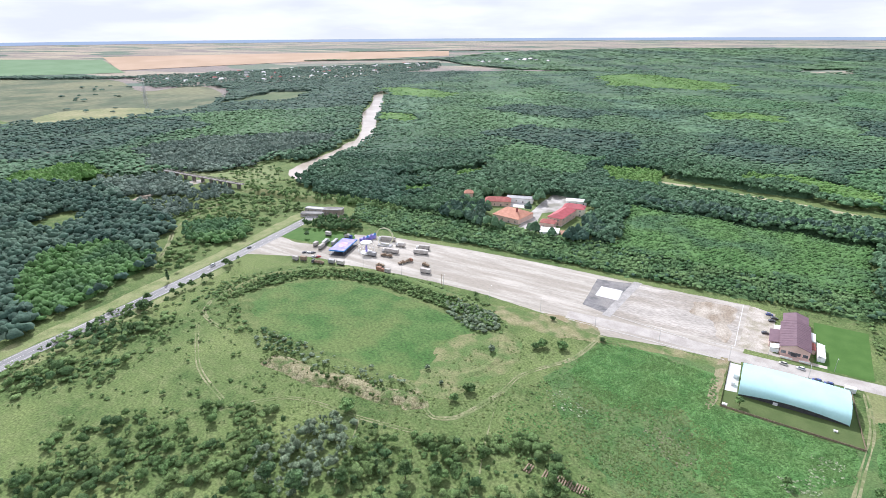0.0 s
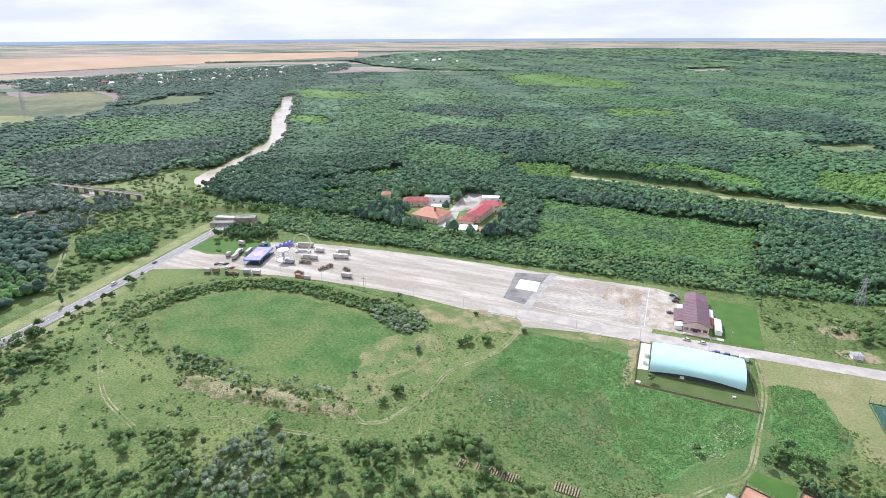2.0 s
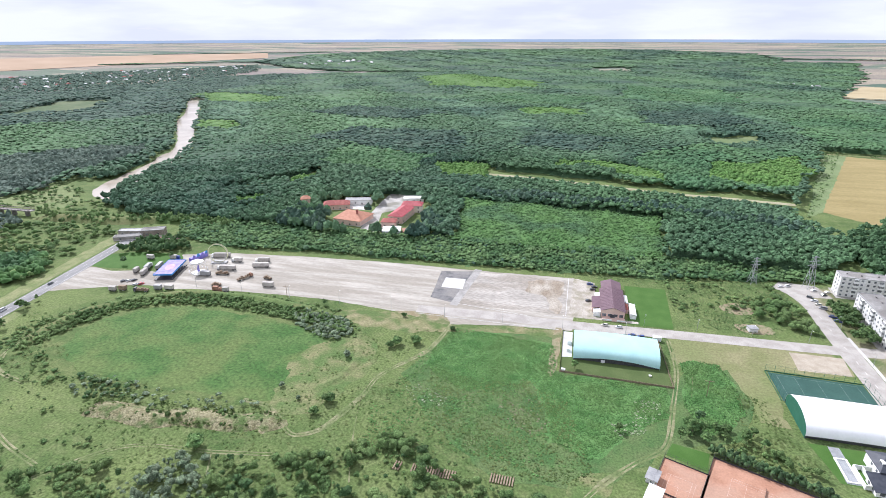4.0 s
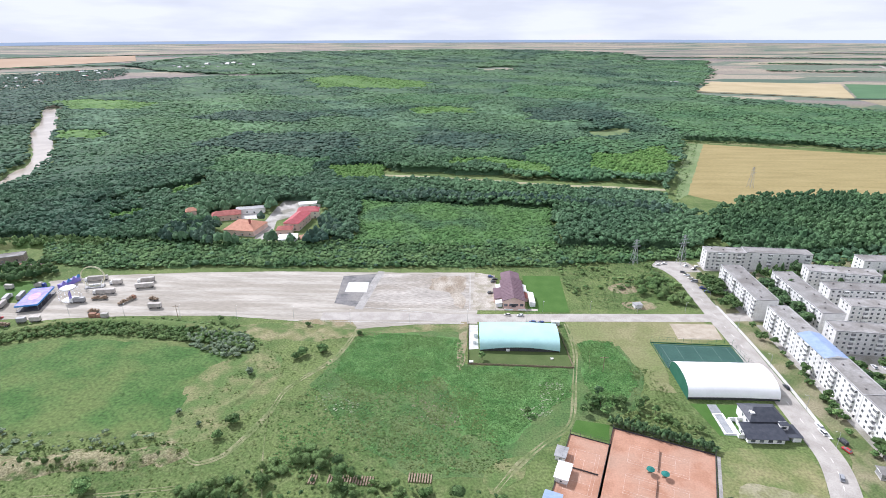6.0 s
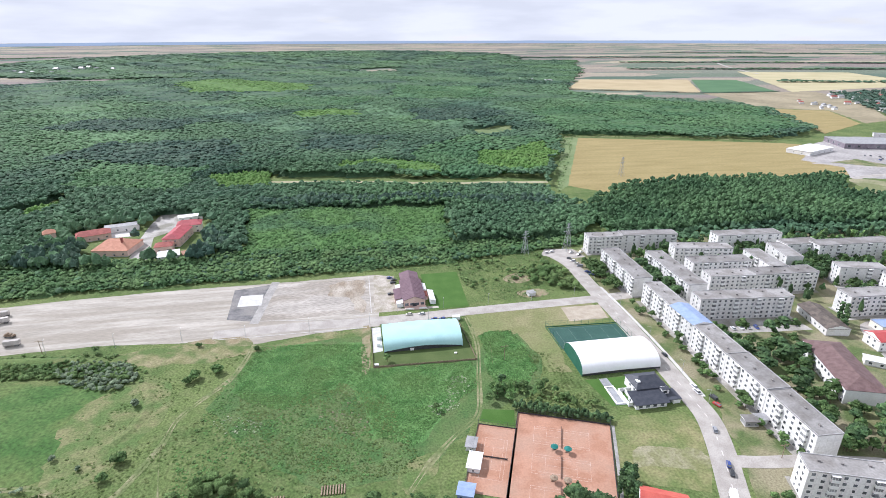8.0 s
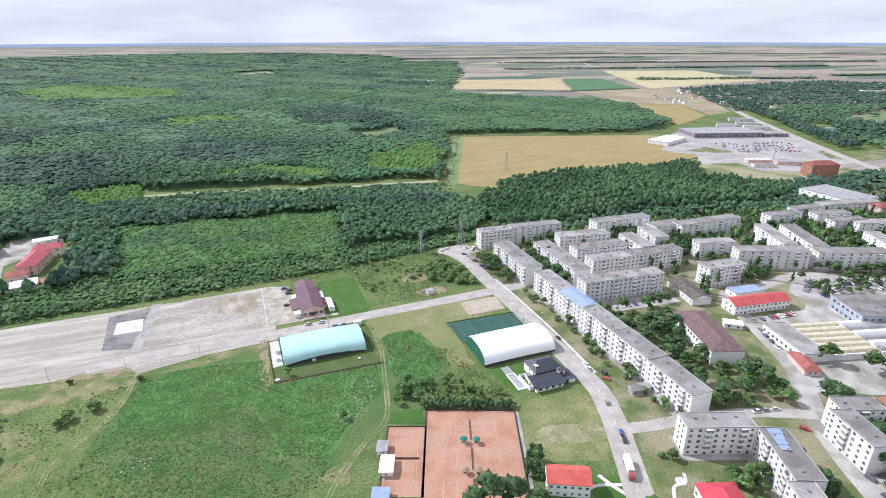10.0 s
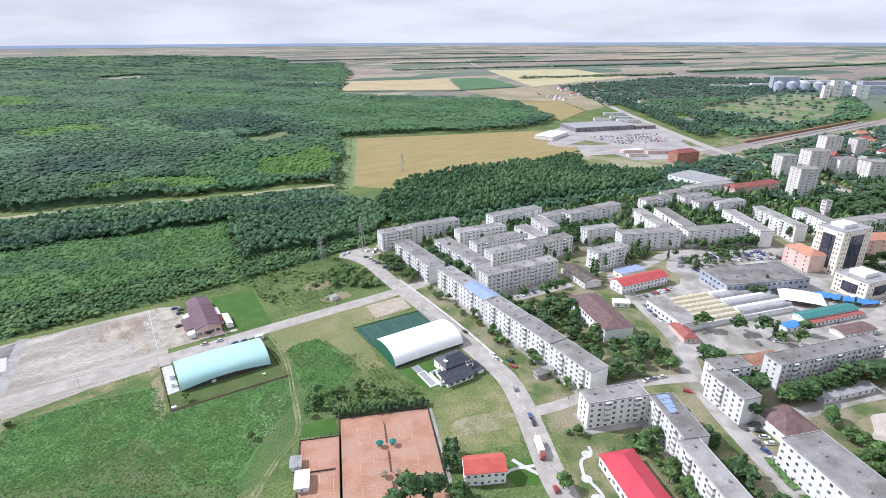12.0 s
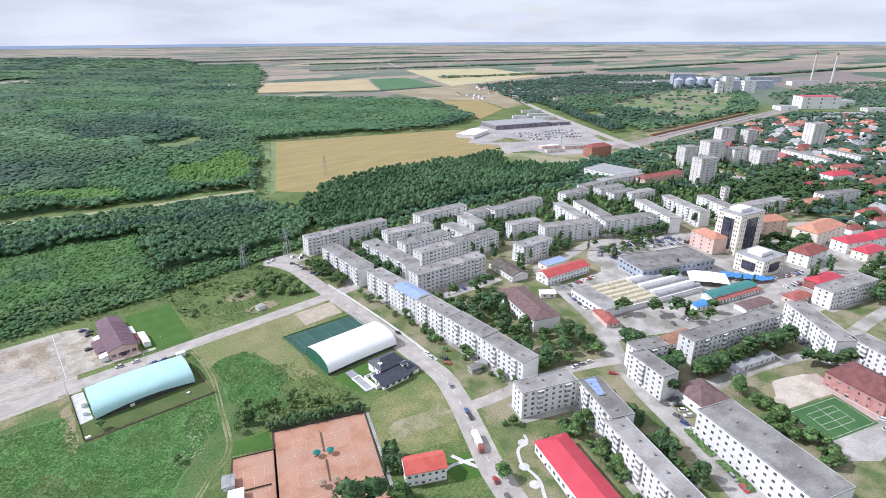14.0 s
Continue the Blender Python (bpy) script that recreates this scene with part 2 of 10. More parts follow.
def part(name, bm, mat, parent=None, label="", m=None):
    me = bm if isinstance(bm, bpy.types.Mesh) else mesh_of(name, bm, mat)
    ob = new(name, me)
    if parent is not None:
        ob.parent = parent
    if m is not None:
        ob.matrix_basis = m
    if label:
        ob["label"] = label
    return ob


def thing(name, label, category, m=None, group="", kind=""):
    ob = new(name)
    ob.empty_display_size = 0.5
    if m is not None:
        ob.matrix_basis = m
    return tagged(ob, label, category, group, kind)


def box(bm, x0, y0, z0, x1, y1, z1, mi=0, bevel=0.0):
    vs = [bm.verts.new(p) for p in ((x0, y0, z0), (x1, y0, z0), (x1, y1, z0), (x0, y1, z0), (x0, y0, z1), (x1, y0, z1), (x1, y1, z1), (x0, y1, z1))]
    fs = [bm.faces.new([vs[i] for i in q]) for q in ((3, 2, 1, 0), (4, 5, 6, 7), (0, 1, 5, 4), (1, 2, 6, 5), (2, 3, 7, 6), (3, 0, 4, 7))]
    for f in fs:
        f.material_index = mi
    if bevel:
        bmesh.ops.bevel(bm, geom=list({e for f in fs for e in f.edges}), offset=bevel, segments=1, affect="EDGES")
    return fs


def prism(bm, ring, z0, z1, mi=0):
    """An upright prism over a plan ring (counter-clockwise)."""
    a = [bm.verts.new((x, y, z0)) for x, y in ring]
    b = [bm.verts.new((x, y, z1)) for x, y in ring]
    k = len(ring)
    fs = [bm.faces.new(b), bm.faces.new(a[::-1])] + [bm.faces.new((a[i], a[(i + 1) % k], b[(i + 1) % k], b[i])) for i in range(k)]
    for f in fs:
        f.material_index = mi
    return fs


def tube(bm, p, q, r0, r1=None, n=6, mi=0):
    p, q = Vector(p), Vector(q)
    r1 = r0 if r1 is None else r1
    m = (q - p).to_track_quat("Z", "Y").to_matrix()
    ring = [[bm.verts.new(c + m @ Vector((r * math.cos(6.2832 * i / n), r * math.sin(6.2832 * i / n), 0))) for i in range(n)] for c, r in ((p, r0), (q, r1))]
    fs = [bm.faces.new((ring[0][i], ring[0][(i + 1) % n], ring[1][(i + 1) % n], ring[1][i])) for i in range(n)]
    fs += [bm.faces.new(ring[0][::-1]), bm.faces.new(ring[1])]
    for f in fs:
        f.material_index = mi


# the plain rises very gently past 2.5 km, so that it meets the sky where the horizon stands
_RT = np.linspace(0, 4900, 800)
_DT = _RT + np.where(_RT > 2500, 13500 * ((_RT - 2500) / 2400) ** 3, 0)


def site(X, Y):
    """Place on the land for a map place: x, y, z and the scale there."""
    D = math.hypot(X, Y)
    if D <= 2500:
        return X, Y, 0.0, 1.0
    r = float(np.interp(D, _DT, _RT))
    return X * r / D, Y * r / D, EYE[2] * (1 - r / D), r / D


def wobbly(pts, amount, step, closed=True, seed=0):
    out = []
    k = len(pts)
    for i in range(k if closed else k - 1):
        a, b = Vector(pts[i]), Vector(pts[(i + 1) % k])
        m = max(1, int((b - a).length / step))
        for j in range(m):
            p = a.lerp(b, j / m)
            w = noise.noise_vector((p.x * 0.11 + seed, p.y * 0.11, seed)) * amount + noise.noise_vector((p.x * 0.5, p.y * 0.5, seed)) * amount * 0.4
            out.append((p.x + w.x, p.y + w.y))
    if not closed:
        out.append(tuple(pts[-1]))
    return out


def smooth_line(pts, closed=False, sub=6):
    """A Catmull-Rom line through the plan points."""
    k, out = len(pts), []
    for i in range(k if closed else k - 1):
        g = [Vector(pts[(i + d) % k] if closed else pts[min(max(i + d, 0), k - 1)]) for d in (-1, 0, 1, 2)]
        for j in range(sub):
            t = j / sub
            v = 0.5 * (2 * g[1] + (g[2] - g[0]) * t + (2 * g[0] - 5 * g[1] + 4 * g[2] - g[3]) * t * t + (3 * g[1] - g[0] - 3 * g[2] + g[3]) * t ** 3)
            out.append((v.x, v.y))
    if not closed:
        out.append(tuple(pts[-1]))
    return out


def patch(name, pts, mat, lift=0.03, wobble=0.0, label="", category="ground", smooth=False, step=4.0, thick=0.0):
    ring = smooth_line(pts, True) if smooth else list(pts)
    if wobble:
        ring = wobbly(ring, wobble, step, True, lift * 100 + len(pts))
    bm = bmesh.new()
    vs = []
    for X, Y in ring:
        x, y, z, s = site(X, Y)
        vs.append(bm.verts.new((x, y, z + lift)))
    f = bm.faces.new(vs)
    f.normal_update()
    if f.normal.z < 0:
        f.normal_flip()
    if thick:
        g = bmesh.ops.extrude_face_region(bm, geom=[f])
        bmesh.ops.translate(bm, verts=[v for v in g["geom"] if isinstance(v, bmesh.types.BMVert)], vec=(0, 0, thick))
    bmesh.ops.triangulate(bm, faces=[f for f in bm.faces if len(f.verts) > 4])
    bmesh.ops.recalc_face_normals(bm, faces=bm.faces) if thick else None
    return tagged(part(name, bm, mat), label, category, "", "structure")


def ribbon(name, pts, width, mat, lift=0.05, label="", category="road", wobble=0.0, sub=6, smooth=True):
    line = smooth_line(pts, sub=sub) if smooth else list(pts)
    bm = bmesh.new()
    prev = None
    for i, p in enumerate(line):
        a, b = Vector(line[max(i - 1, 0)]), Vector(line[min(i + 1, len(line) - 1)])
        d = (b - a).normalized()
        nrm = Vector((-d.y, d.x))
        w = width / 2 * (1 + wobble * noise.noise((p[0] * 0.1, p[1] * 0.1, width)))
        row = []
        for s in (-1, 1):
            x, y, z, _ = site(p[0] + nrm.x * w * s, p[1] + nrm.y * w * s)
            row.append(bm.verts.new((x, y, z + lift)))
        if prev:
            bm.faces.new((prev[0], row[0], row[1], prev[1]))
        prev = row
    bmesh.ops.recalc_face_normals(bm, faces=bm.faces)
    for f in bm.faces:
        if f.normal.z < 0:
            f.normal_flip()
    return tagged(part(name, bm, mat), label, category, "", "structure")


# ---- foliage helpers ----
FOOT = []     # building plans, so that trees keep off them
ROADS = [([(158, 362), (157.5, 272), (154.5, 198), (146, 160), (126, 116), (108, 60)], 12), ([(146, 154), (196, 145), (237, 129)], 7), ([(286, 212), (262, 160), (237, 130), (212, 86), (191, 48), (165, -10)], 11), ([(286, 212), (300, 240), (330, 240), (372, 246), (452, 205), (560, 150), (640, 100)], 9), ([(218, 96), (290, 76), (420, 48), (520, 20)], 8), ([(350, 110), (470, 112), (700, 60)], 9), ([(-90, 296), (8, 297), (182, 306)], 10), ([(1088, 929), (857, 567), (798, 462), (753, 371), (731, 319), (700, 250)], 18)]


def crown_shape(sub, seed, rough=0.3, flat=0.8, cut=-0.35, jitter=0.0):
    """Vertices and triangles of one lumpy, leafy crown of radius about 1."""
    rnd = random.Random(seed + 10 * sub)
    bm = bmesh.new()
    bmesh.ops.create_icosphere(bm, subdivisions=sub, radius=1)
    for v in bm.verts:
        p = v.co.normalized()
        k = 1 + rough * (noise.noise(p * 1.6 + Vector((seed * 7.3, 0, 0))) + 0.7 * noise.noise(p * 3.7 + Vector((0, seed * 3.1, 0))))
        v.co = p * k * (1 + rnd.uniform(-jitter, jitter))
        v.co.z *= flat
    bmesh.ops.delete(bm, geom=[v for v in bm.verts if v.co.z < cut], context="VERTS")
    bmesh.ops.triangulate(bm, faces=bm.faces)
    bm.verts.index_update()
    V = np.array([v.co[:] for v in bm.verts])
    F = np.array([[v.index for v in f.verts] for f in bm.faces])
    bm.free()
    return V, F




def tuft_shape(seed, blades=7, root=-0.8):
    """Broad leaves leaning out of one root; radius and half height about 1."""
    rnd = random.Random(seed)
    V, F = [], []
    for k in range(blades):
        a = k * 2.39996 + rnd.uniform(-0.4, 0.4)
        r, z, w = rnd.uniform(0.45, 1.15), rnd.uniform(0.0, 0.8), rnd.uniform(0.36, 0.7)
        c, e = math.cos(a), math.sin(a)
        n = len(V)
        V += [(-e * w * 0.5, c * w * 0.5, root), (c * r * 0.6 + e * w, e * r * 0.6 - c * w, z * 0.7), (c * r, e * r, z - 0.35), (c * r * 0.6 - e * w, e * r * 0.6 + c * w, z * 0.7)]
        F += [(n, n + 1, n + 3), (n + 1, n + 2, n + 3)]
    return np.array(V), np.array(F)


TUFTS = [tuft_shape(k, 7, -0.1) for k in range(8)]
SPRAYS = [tuft_shape(40 + k, 3) for k in range(6)]
RIVER = [(-1008, 1272), (-895, 1116), (-823, 1006), (-784, 941), (-662, 791), (-600, 702), (-588, 660), (-567, 615), (-551, 550), (-538, 503), (-520, 470), (-484, 455), (-500, 502), (-521, 563), (-534, 617), (-550, 653), (-566, 686), (-615, 770), (-711, 899), (-820, 1060), (-950, 1240), (-990, 1285)]
SHAPES = {s: [crown_shape(s, k, jitter=j) for k in range(8)] for s, j in ((1, 0.14), (2, 0.26))}


def inside(px, py, poly):
    c = np.zeros(len(px), bool)
    k = len(poly)
    for i in range(k):
        x0, y0 = poly[i]
        x1, y1 = poly[(i + 1) % k]
        if y0 != y1:
            c ^= ((y0 > py) != (y1 > py)) & (px < (x1 - x0) * (py - y0) / (y1 - y0) + x0)
    return c


def crowns(X, Y, Z, R, Hs, rng, shapes):
    """Vertices and triangles of many crowns: plan places, base heights, radii and half heights."""
    vs, fs, off = [], [], 0
    pick = rng.integers(0, len(shapes), len(X))
    for k, (V, F) in enumerate(shapes):
        s = np.nonzero(pick == k)[0]
        if not len(s):
            continue
        a = rng.uniform(0, 6.2832, len(s))
        ca, sa = np.cos(a)[:, None], np.sin(a)[:, None]
        r = R[s][:, None]
        x = (V[None, :, 0] * ca - V[None, :, 1] * sa) * r * rng.uniform(0.85, 1.15, (len(s), 1)) + X[s][:, None]
        y = (V[None, :, 0] * sa + V[None, :, 1] * ca) * r + Y[s][:, None]
        z = V[None, :, 2] * Hs[s][:, None] + Z[s][:, None]
        vs.append(np.stack([x, y, z], 2).reshape(-1, 3))
        fs.append((F[None] + (np.arange(len(s)) * len(V))[:, None, None] + off).reshape(-1, 3))
        off += len(s) * len(V)
    return np.concatenate(vs), np.concatenate(fs)


def merged(name, X, Y, Z, R, Hs, mat, sub, rng, shapes=None, soft=False, extra=(), fine=None):
    """One mesh of many crowns; fine: which of them are worth the finer shape."""
    if shapes or fine is None or sub == 1 or fine.all() or not fine.any():
        sets = [crowns(X, Y, Z, R, Hs, rng, shapes or SHAPES[sub])]
    else:
        sets = [crowns(X[q], Y[q], Z[q], R[q], Hs[q], rng, SHAPES[n]) for q, n in ((fine, sub), (~fine, sub - 1))]
    vs, fs, off = [], [], 0
    for V, F in sets + list(extra):
        vs.append(V)
        fs.append(F + off)
        off += len(V)
    V, F = np.concatenate(vs), np.concatenate(fs)
    me = bpy.data.meshes.new(name)
    me.vertices.add(len(V))
    me.vertices.foreach_set("co", V.ravel())
    me.loops.add(F.size)
    me.loops.foreach_set("vertex_index", F.ravel().astype(np.int32))
    me.polygons.add(len(F))
    me.polygons.foreach_set("loop_start", np.arange(0, F.size, 3, dtype=np.int32))
    me.polygons.foreach_set("use_smooth", np.full(len(F), soft))
    me.update(calc_edges=True)
    me.materials.append(mat)
    return me


def stray(X, Y):
    """Plan places shifted by a few metres to and fro, so that no edge of a wood runs straight."""
    a = 3.0 + np.clip((np.hypot(X, Y) - 600) * 0.008, 0, 12)
    f = 14.0 / (14.0 + a)
    return X + a * (np.sin(Y * 0.13 * f + 1.0) + 0.6 * np.sin(X * 0.31 * f - Y * 0.07 * f)), Y + a * (np.sin(X * 0.11 * f + 2.0) + 0.6 * np.sin(Y * 0.29 * f + X * 0.09 * f))


def undergrowth(zones, holes, near, far, cell, height):
    """The closed leaf mass below the crowns of a wood, falling to the ground at its edges."""
    xs, ys = [p[0] for z in zones for p in z], [p[1] for z in zones for p in z]
    gx, gy = np.meshgrid(np.arange(min(xs), max(xs) + cell, cell), np.arange(min(ys), max(ys) + cell, cell))
    X, Y = gx.ravel(), gy.ravel()
    ok = np.zeros(len(X), bool)
    U, V = stray(X, Y)
    for z in zones:
        ok |= inside(U, V, z)
    for h in holes:
        ok &= ~inside(U, V, h)
    ok &= ~inside(X, Y, RIVER)
    D = np.hypot(X, Y)
    ok &= (D >= near - 2 * cell) & (D < far + 2 * cell)
    ok = ok.reshape(gx.shape)
    full = ok[:-1, :-1] & ok[1:, :-1] & ok[:-1, 1:] & ok[1:, 1:]
    cnt = np.zeros(gx.shape)
    for a, b in ((0, 0), (1, 0), (0, 1), (1, 1)):
        cnt[a:a + full.shape[0], b:b + full.shape[1]] += full
    rng = np.random.default_rng(len(X))
    H = np.where(cnt == 4, height * rng.uniform(0.75, 1.15, gx.shape), -0.4).ravel()
    idx = np.arange(gx.size).reshape(gx.shape)
    q = [idx[:-1, :-1][full], idx[:-1, 1:][full], idx[1:, 1:][full], idx[1:, :-1][full]]
    F = np.concatenate([np.stack([q[0], q[1], q[2]], 1), np.stack([q[0], q[2], q[3]], 1)])
    used, inv = np.unique(F, return_inverse=True)
    X, Y, H = X[used], Y[used], H[used]
    D = np.hypot(X, Y)
    k = np.where(D > 2500, np.interp(D, _DT, _RT) / np.maximum(D, 1), 1.0)
    return np.stack([X * k, Y * k, H * k + EYE[2] * (1 - k)], 1), inv.reshape(F.shape)


def scatter(name, label, category, zones, spacing, radius, height, mat, sub=1, seed=1, holes=(), near=0.0, far=1e9, thin=0.0, jitter=0.45, lobes=1, avoid=0.0, under=0.0, squat=0.0, soft=False, clump=0.0):
    """Crowns over plan zones. radius: least and most; height: of the tree tops, least and most."""
    rng = np.random.default_rng(seed)
    xs, ys = [p[0] for z in zones for p in z], [p[1] for z in zones for p in z]
    gx, gy = np.meshgrid(np.arange(min(xs), max(xs), spacing), np.arange(min(ys), max(ys), spacing * 0.87))
    gx = gx + (np.arange(gx.shape[0]) % 2)[:, None] * spacing / 2
    X = gx.ravel() + rng.uniform(-jitter, jitter, gx.size) * spacing
    Y = gy.ravel() + rng.uniform(-jitter, jitter, gx.size) * spacing
    ok = np.zeros(len(X), bool)
    U, V = stray(X, Y) if name == "woodland" else (X, Y)
    for z in zones:
        ok |= inside(U, V, z)
    for h in holes:
        ok &= ~inside(U, V, h)
    if name == "woodland":
        ok &= ~inside(X, Y, RIVER)
    if avoid:
        for inv, L, d in FOOT:
            px = inv[0][0] * X + inv[0][1] * Y + inv[0][3]
            py = inv[1][0] * X + inv[1][1] * Y + inv[1][3]
            ok &= ~((px > -avoid) & (px < L + avoid) & (py > -avoid) & (py < d + avoid))
        for line, w in ROADS:
            for (ax, ay), (bx, by) in zip(line, line[1:]):
                t = np.clip(((X - ax) * (bx - ax) + (Y - ay) * (by - ay)) / ((bx - ax) ** 2 + (by - ay) ** 2), 0, 1)
                ok &= np.hypot(X - ax - t * (bx - ax), Y - ay - t * (by - ay)) > w / 2 + 2.5
    D = np.hypot(X, Y)
    ok &= (D >= near) & (D < far) & (rng.random(len(X)) >= thin)
    if clump:      # thick and bare places by turns
        w = np.sin(X * 0.105 + seed) * np.sin(Y * 0.127 + 2 * seed) + 0.7 * np.sin(X * 0.29 + Y * 0.17 + seed) * np.sin(Y * 0.33 - X * 0.11)
        ok &= rng.random(len(X)) < np.clip(0.55 + clump * w, 0.04, 1)
    X, Y = X[ok], Y[ok]
    if not len(X):
        return None
    top = rng.uniform(height[0], height[1], len(X)) + 1.5 * np.sin(X * 0.021 + Y * 0.013) * (height[1] > 8)
    R = radius[0] + (radius[1] - radius[0]) * rng.random(len(X)) ** (1.0 + 1.2 * (clump > 0))
    if clump:
        top = height[0] + (top - height[0]) * np.clip((R / radius[1]) ** 0.7 * 1.15, 0.2, 1)
    Hs = np.clip(top * 0.55, 0.15, None)
    if squat:
        Hs = np.minimum(Hs, R * squat)
    Z = top - Hs * 0.85
    if lobes > 1:
        n0 = len(X)
        parts = [(X, Y, Z, R * 0.8, Hs)]
        for _ in range(lobes - 1):
            a = rng.uniform(0, 6.2832, n0)
            d = R * rng.uniform(0.35, 0.75, n0)
            k = rng.uniform(0.38, 0.62, n0)
            parts.append((X + np.cos(a) * d, Y + np.sin(a) * d, Z + Hs * rng.uniform(-0.2, 0.55, n0), R * k, Hs * k))
        X, Y, Z, R, Hs = (np.concatenate(c) for c in zip(*parts))
    extra = [undergrowth(zones, holes, near, far, spacing * 1.5, under)] if under else []
    q = np.repeat(np.nonzero((R > 0.8) & (np.hypot(X, Y) < 270))[0], 9)
    if name == "thicket" and len(q):
        a, e = rng.uniform(0, 6.2832, len(q)), rng.uniform(-0.2, 1, len(q))
        c, d = np.sqrt(1 - e * e), rng.uniform(0.9, 1.25, len(q))
        sr = R[q] * rng.uniform(0.16, 0.36, len(q))
        extra.append(crowns(X[q] + np.cos(a) * c * R[q] * d, Y[q] + np.sin(a) * c * R[q] * d, Z[q] + e * Hs[q] * 0.85 * d, sr, sr, rng, SPRAYS))
    fine = R > 1.5 if clump else np.ones(len(X), bool)
    D = np.hypot(X, Y)
    k = np.where(D > 2500, np.interp(D, _DT, _RT) / np.maximum(D, 1), 1.0)
    X, Y, Z, R, Hs = X * k, Y * k, Z * k + EYE[2] * (1 - k), R * k, Hs * k
    me = merged(name, X, Y, Z, R, Hs, mat, sub, rng, TUFTS if name == "weeds" else None, soft or name in ("thicket", "hedge"), extra, fine)
    return tagged(new(name, me), label, category, "", "stuff")

# ---- ground ----


def ground_material():
    """Grassland close by; far out a patchwork of crop fields."""
    m = bpy.data.materials.new("plain of grass and crop fields")
    m.use_nodes = True
    n, l = m.node_tree.nodes, m.node_tree.links
    b = n["Principled BSDF"]
    b.inputs["Roughness"].default_value, b.inputs["Specular IOR Level"].default_value = 0.95, 0.15
    uv = n.new("ShaderNodeUVMap")
    mp = n.new("ShaderNodeMapping")
    mp.inputs["Rotation"].default_value, mp.inputs["Scale"].default_value = (0, 0, radians(24)), (0.55, 1.5, 1)
    l.new(uv.outputs[0], mp.inputs["Vector"])
    vo = n.new("ShaderNodeTexVoronoi")
    vo.distance, vo.feature = "CHEBYCHEV", "F1"
    vo.inputs["Scale"].default_value, vo.inputs["Randomness"].default_value = 3.0, 0.85
    l.new(mp.outputs[0], vo.inputs["Vector"])
    sp = n.new("ShaderNodeSeparateColor")
    l.new(vo.outputs["Color"], sp.inputs[0])
    rp = n.new("ShaderNodeValToRGB")
    rp.color_ramp.interpolation = "CONSTANT"
    # crop colours muted and greyed, so some distance haze is painted in
    stops = [(0, (0.250, 0.218, 0.180)), (0.20, (0.140, 0.172, 0.128)), (0.32, (0.300, 0.262, 0.205)), (0.50, (0.105, 0.148, 0.112)), (0.58, (0.215, 0.185, 0.168)), (0.76, (0.175, 0.190, 0.150)), (0.84, (0.325, 0.288, 0.212)), (0.94, (0.088, 0.132, 0.098))]
    e = rp.color_ramp.elements
    while len(e) < len(stops):
        e.new(0.5)
    for k, (p, c) in enumerate(stops):
        e[k].position, e[k].color = p, (*c, 1)
    l.new(sp.outputs[0], rp.inputs["Fac"])
    n2 = n.new("ShaderNodeTexNoise")
    n2.inputs["Scale"].default_value, n2.inputs["Detail"].default_value = 170.0, 5
    l.new(uv.outputs[0], n2.inputs["Vector"])
    r2 = n.new("ShaderNodeMapRange")
    r2.inputs["From Min"].default_value, r2.inputs["From Max"].default_value, r2.inputs["To Max"].default_value = 0.46, 0.7, 0.8
    l.new(n2.outputs["Fac"], r2.inputs["Value"])
    no = n.new("ShaderNodeTexNoise")
    no.inputs["Scale"].default_value, no.inputs["Detail"].default_value = 26.0, 5
    l.new(uv.outputs[0], no.inputs["Vector"])
    g = n.new("ShaderNodeValToRGB")
    g.color_ramp.elements[0].position, g.color_ramp.elements[0].color = 0.34, (0.070, 0.116, 0.036, 1)
    g.color_ramp.elements[1].position, g.color_ramp.elements[1].color = 0.64, (0.144, 0.186, 0.066, 1)
    l.new(no.outputs["Fac"], g.inputs["Fac"])
    fi = n.new("ShaderNodeTexNoise")
    fi.inputs["Scale"].default_value, fi.inputs["Detail"].default_value = 900.0, 3
    l.new(uv.outputs[0], fi.inputs["Vector"])
    ln = n.new("ShaderNodeVectorMath")
    ln.operation = "LENGTH"
    l.new(uv.outputs[0], ln.inputs[0])
    mr = n.new("ShaderNodeMapRange")
    mr.inputs["From Min"].default_value, mr.inputs["From Max"].default_value = 1.55, 1.75
    l.new(ln.outputs["Value"], mr.inputs["Value"])
    mx = n.new("ShaderNodeMixRGB")
    l.new(mr.outputs[0], mx.inputs[0])
    m2 = n.new("ShaderNodeMixRGB")
    m2.inputs[2].default_value = (0.150, 0.180, 0.074, 1)
    l.new(r2.outputs[0], m2.inputs[0])
    l.new(g.outputs[0], m2.inputs[1])
    l.new(m2.outputs[0], mx.inputs[1])
    l.new(rp.outputs[0], mx.inputs[2])
    fm = n.new("ShaderNodeMapRange")
    fm.inputs["From Min"].default_value, fm.inputs["From Max"].default_value = 0.3, 0.7
    fm.inputs["To Min"].default_value, fm.inputs["To Max"].default_value = 0.62, 1.42
    l.new(fi.outputs["Fac"], fm.inputs["Value"])
    vm = n.new("ShaderNodeVectorMath")
    vm.operation = "SCALE"
    l.new(mx.outputs[0], vm.inputs[0])
    l.new(fm.outputs[0], vm.inputs["Scale"])
    l.new(vm.outputs[0], b.inputs["Base Color"])
    return m


RIM_Z = 123.5


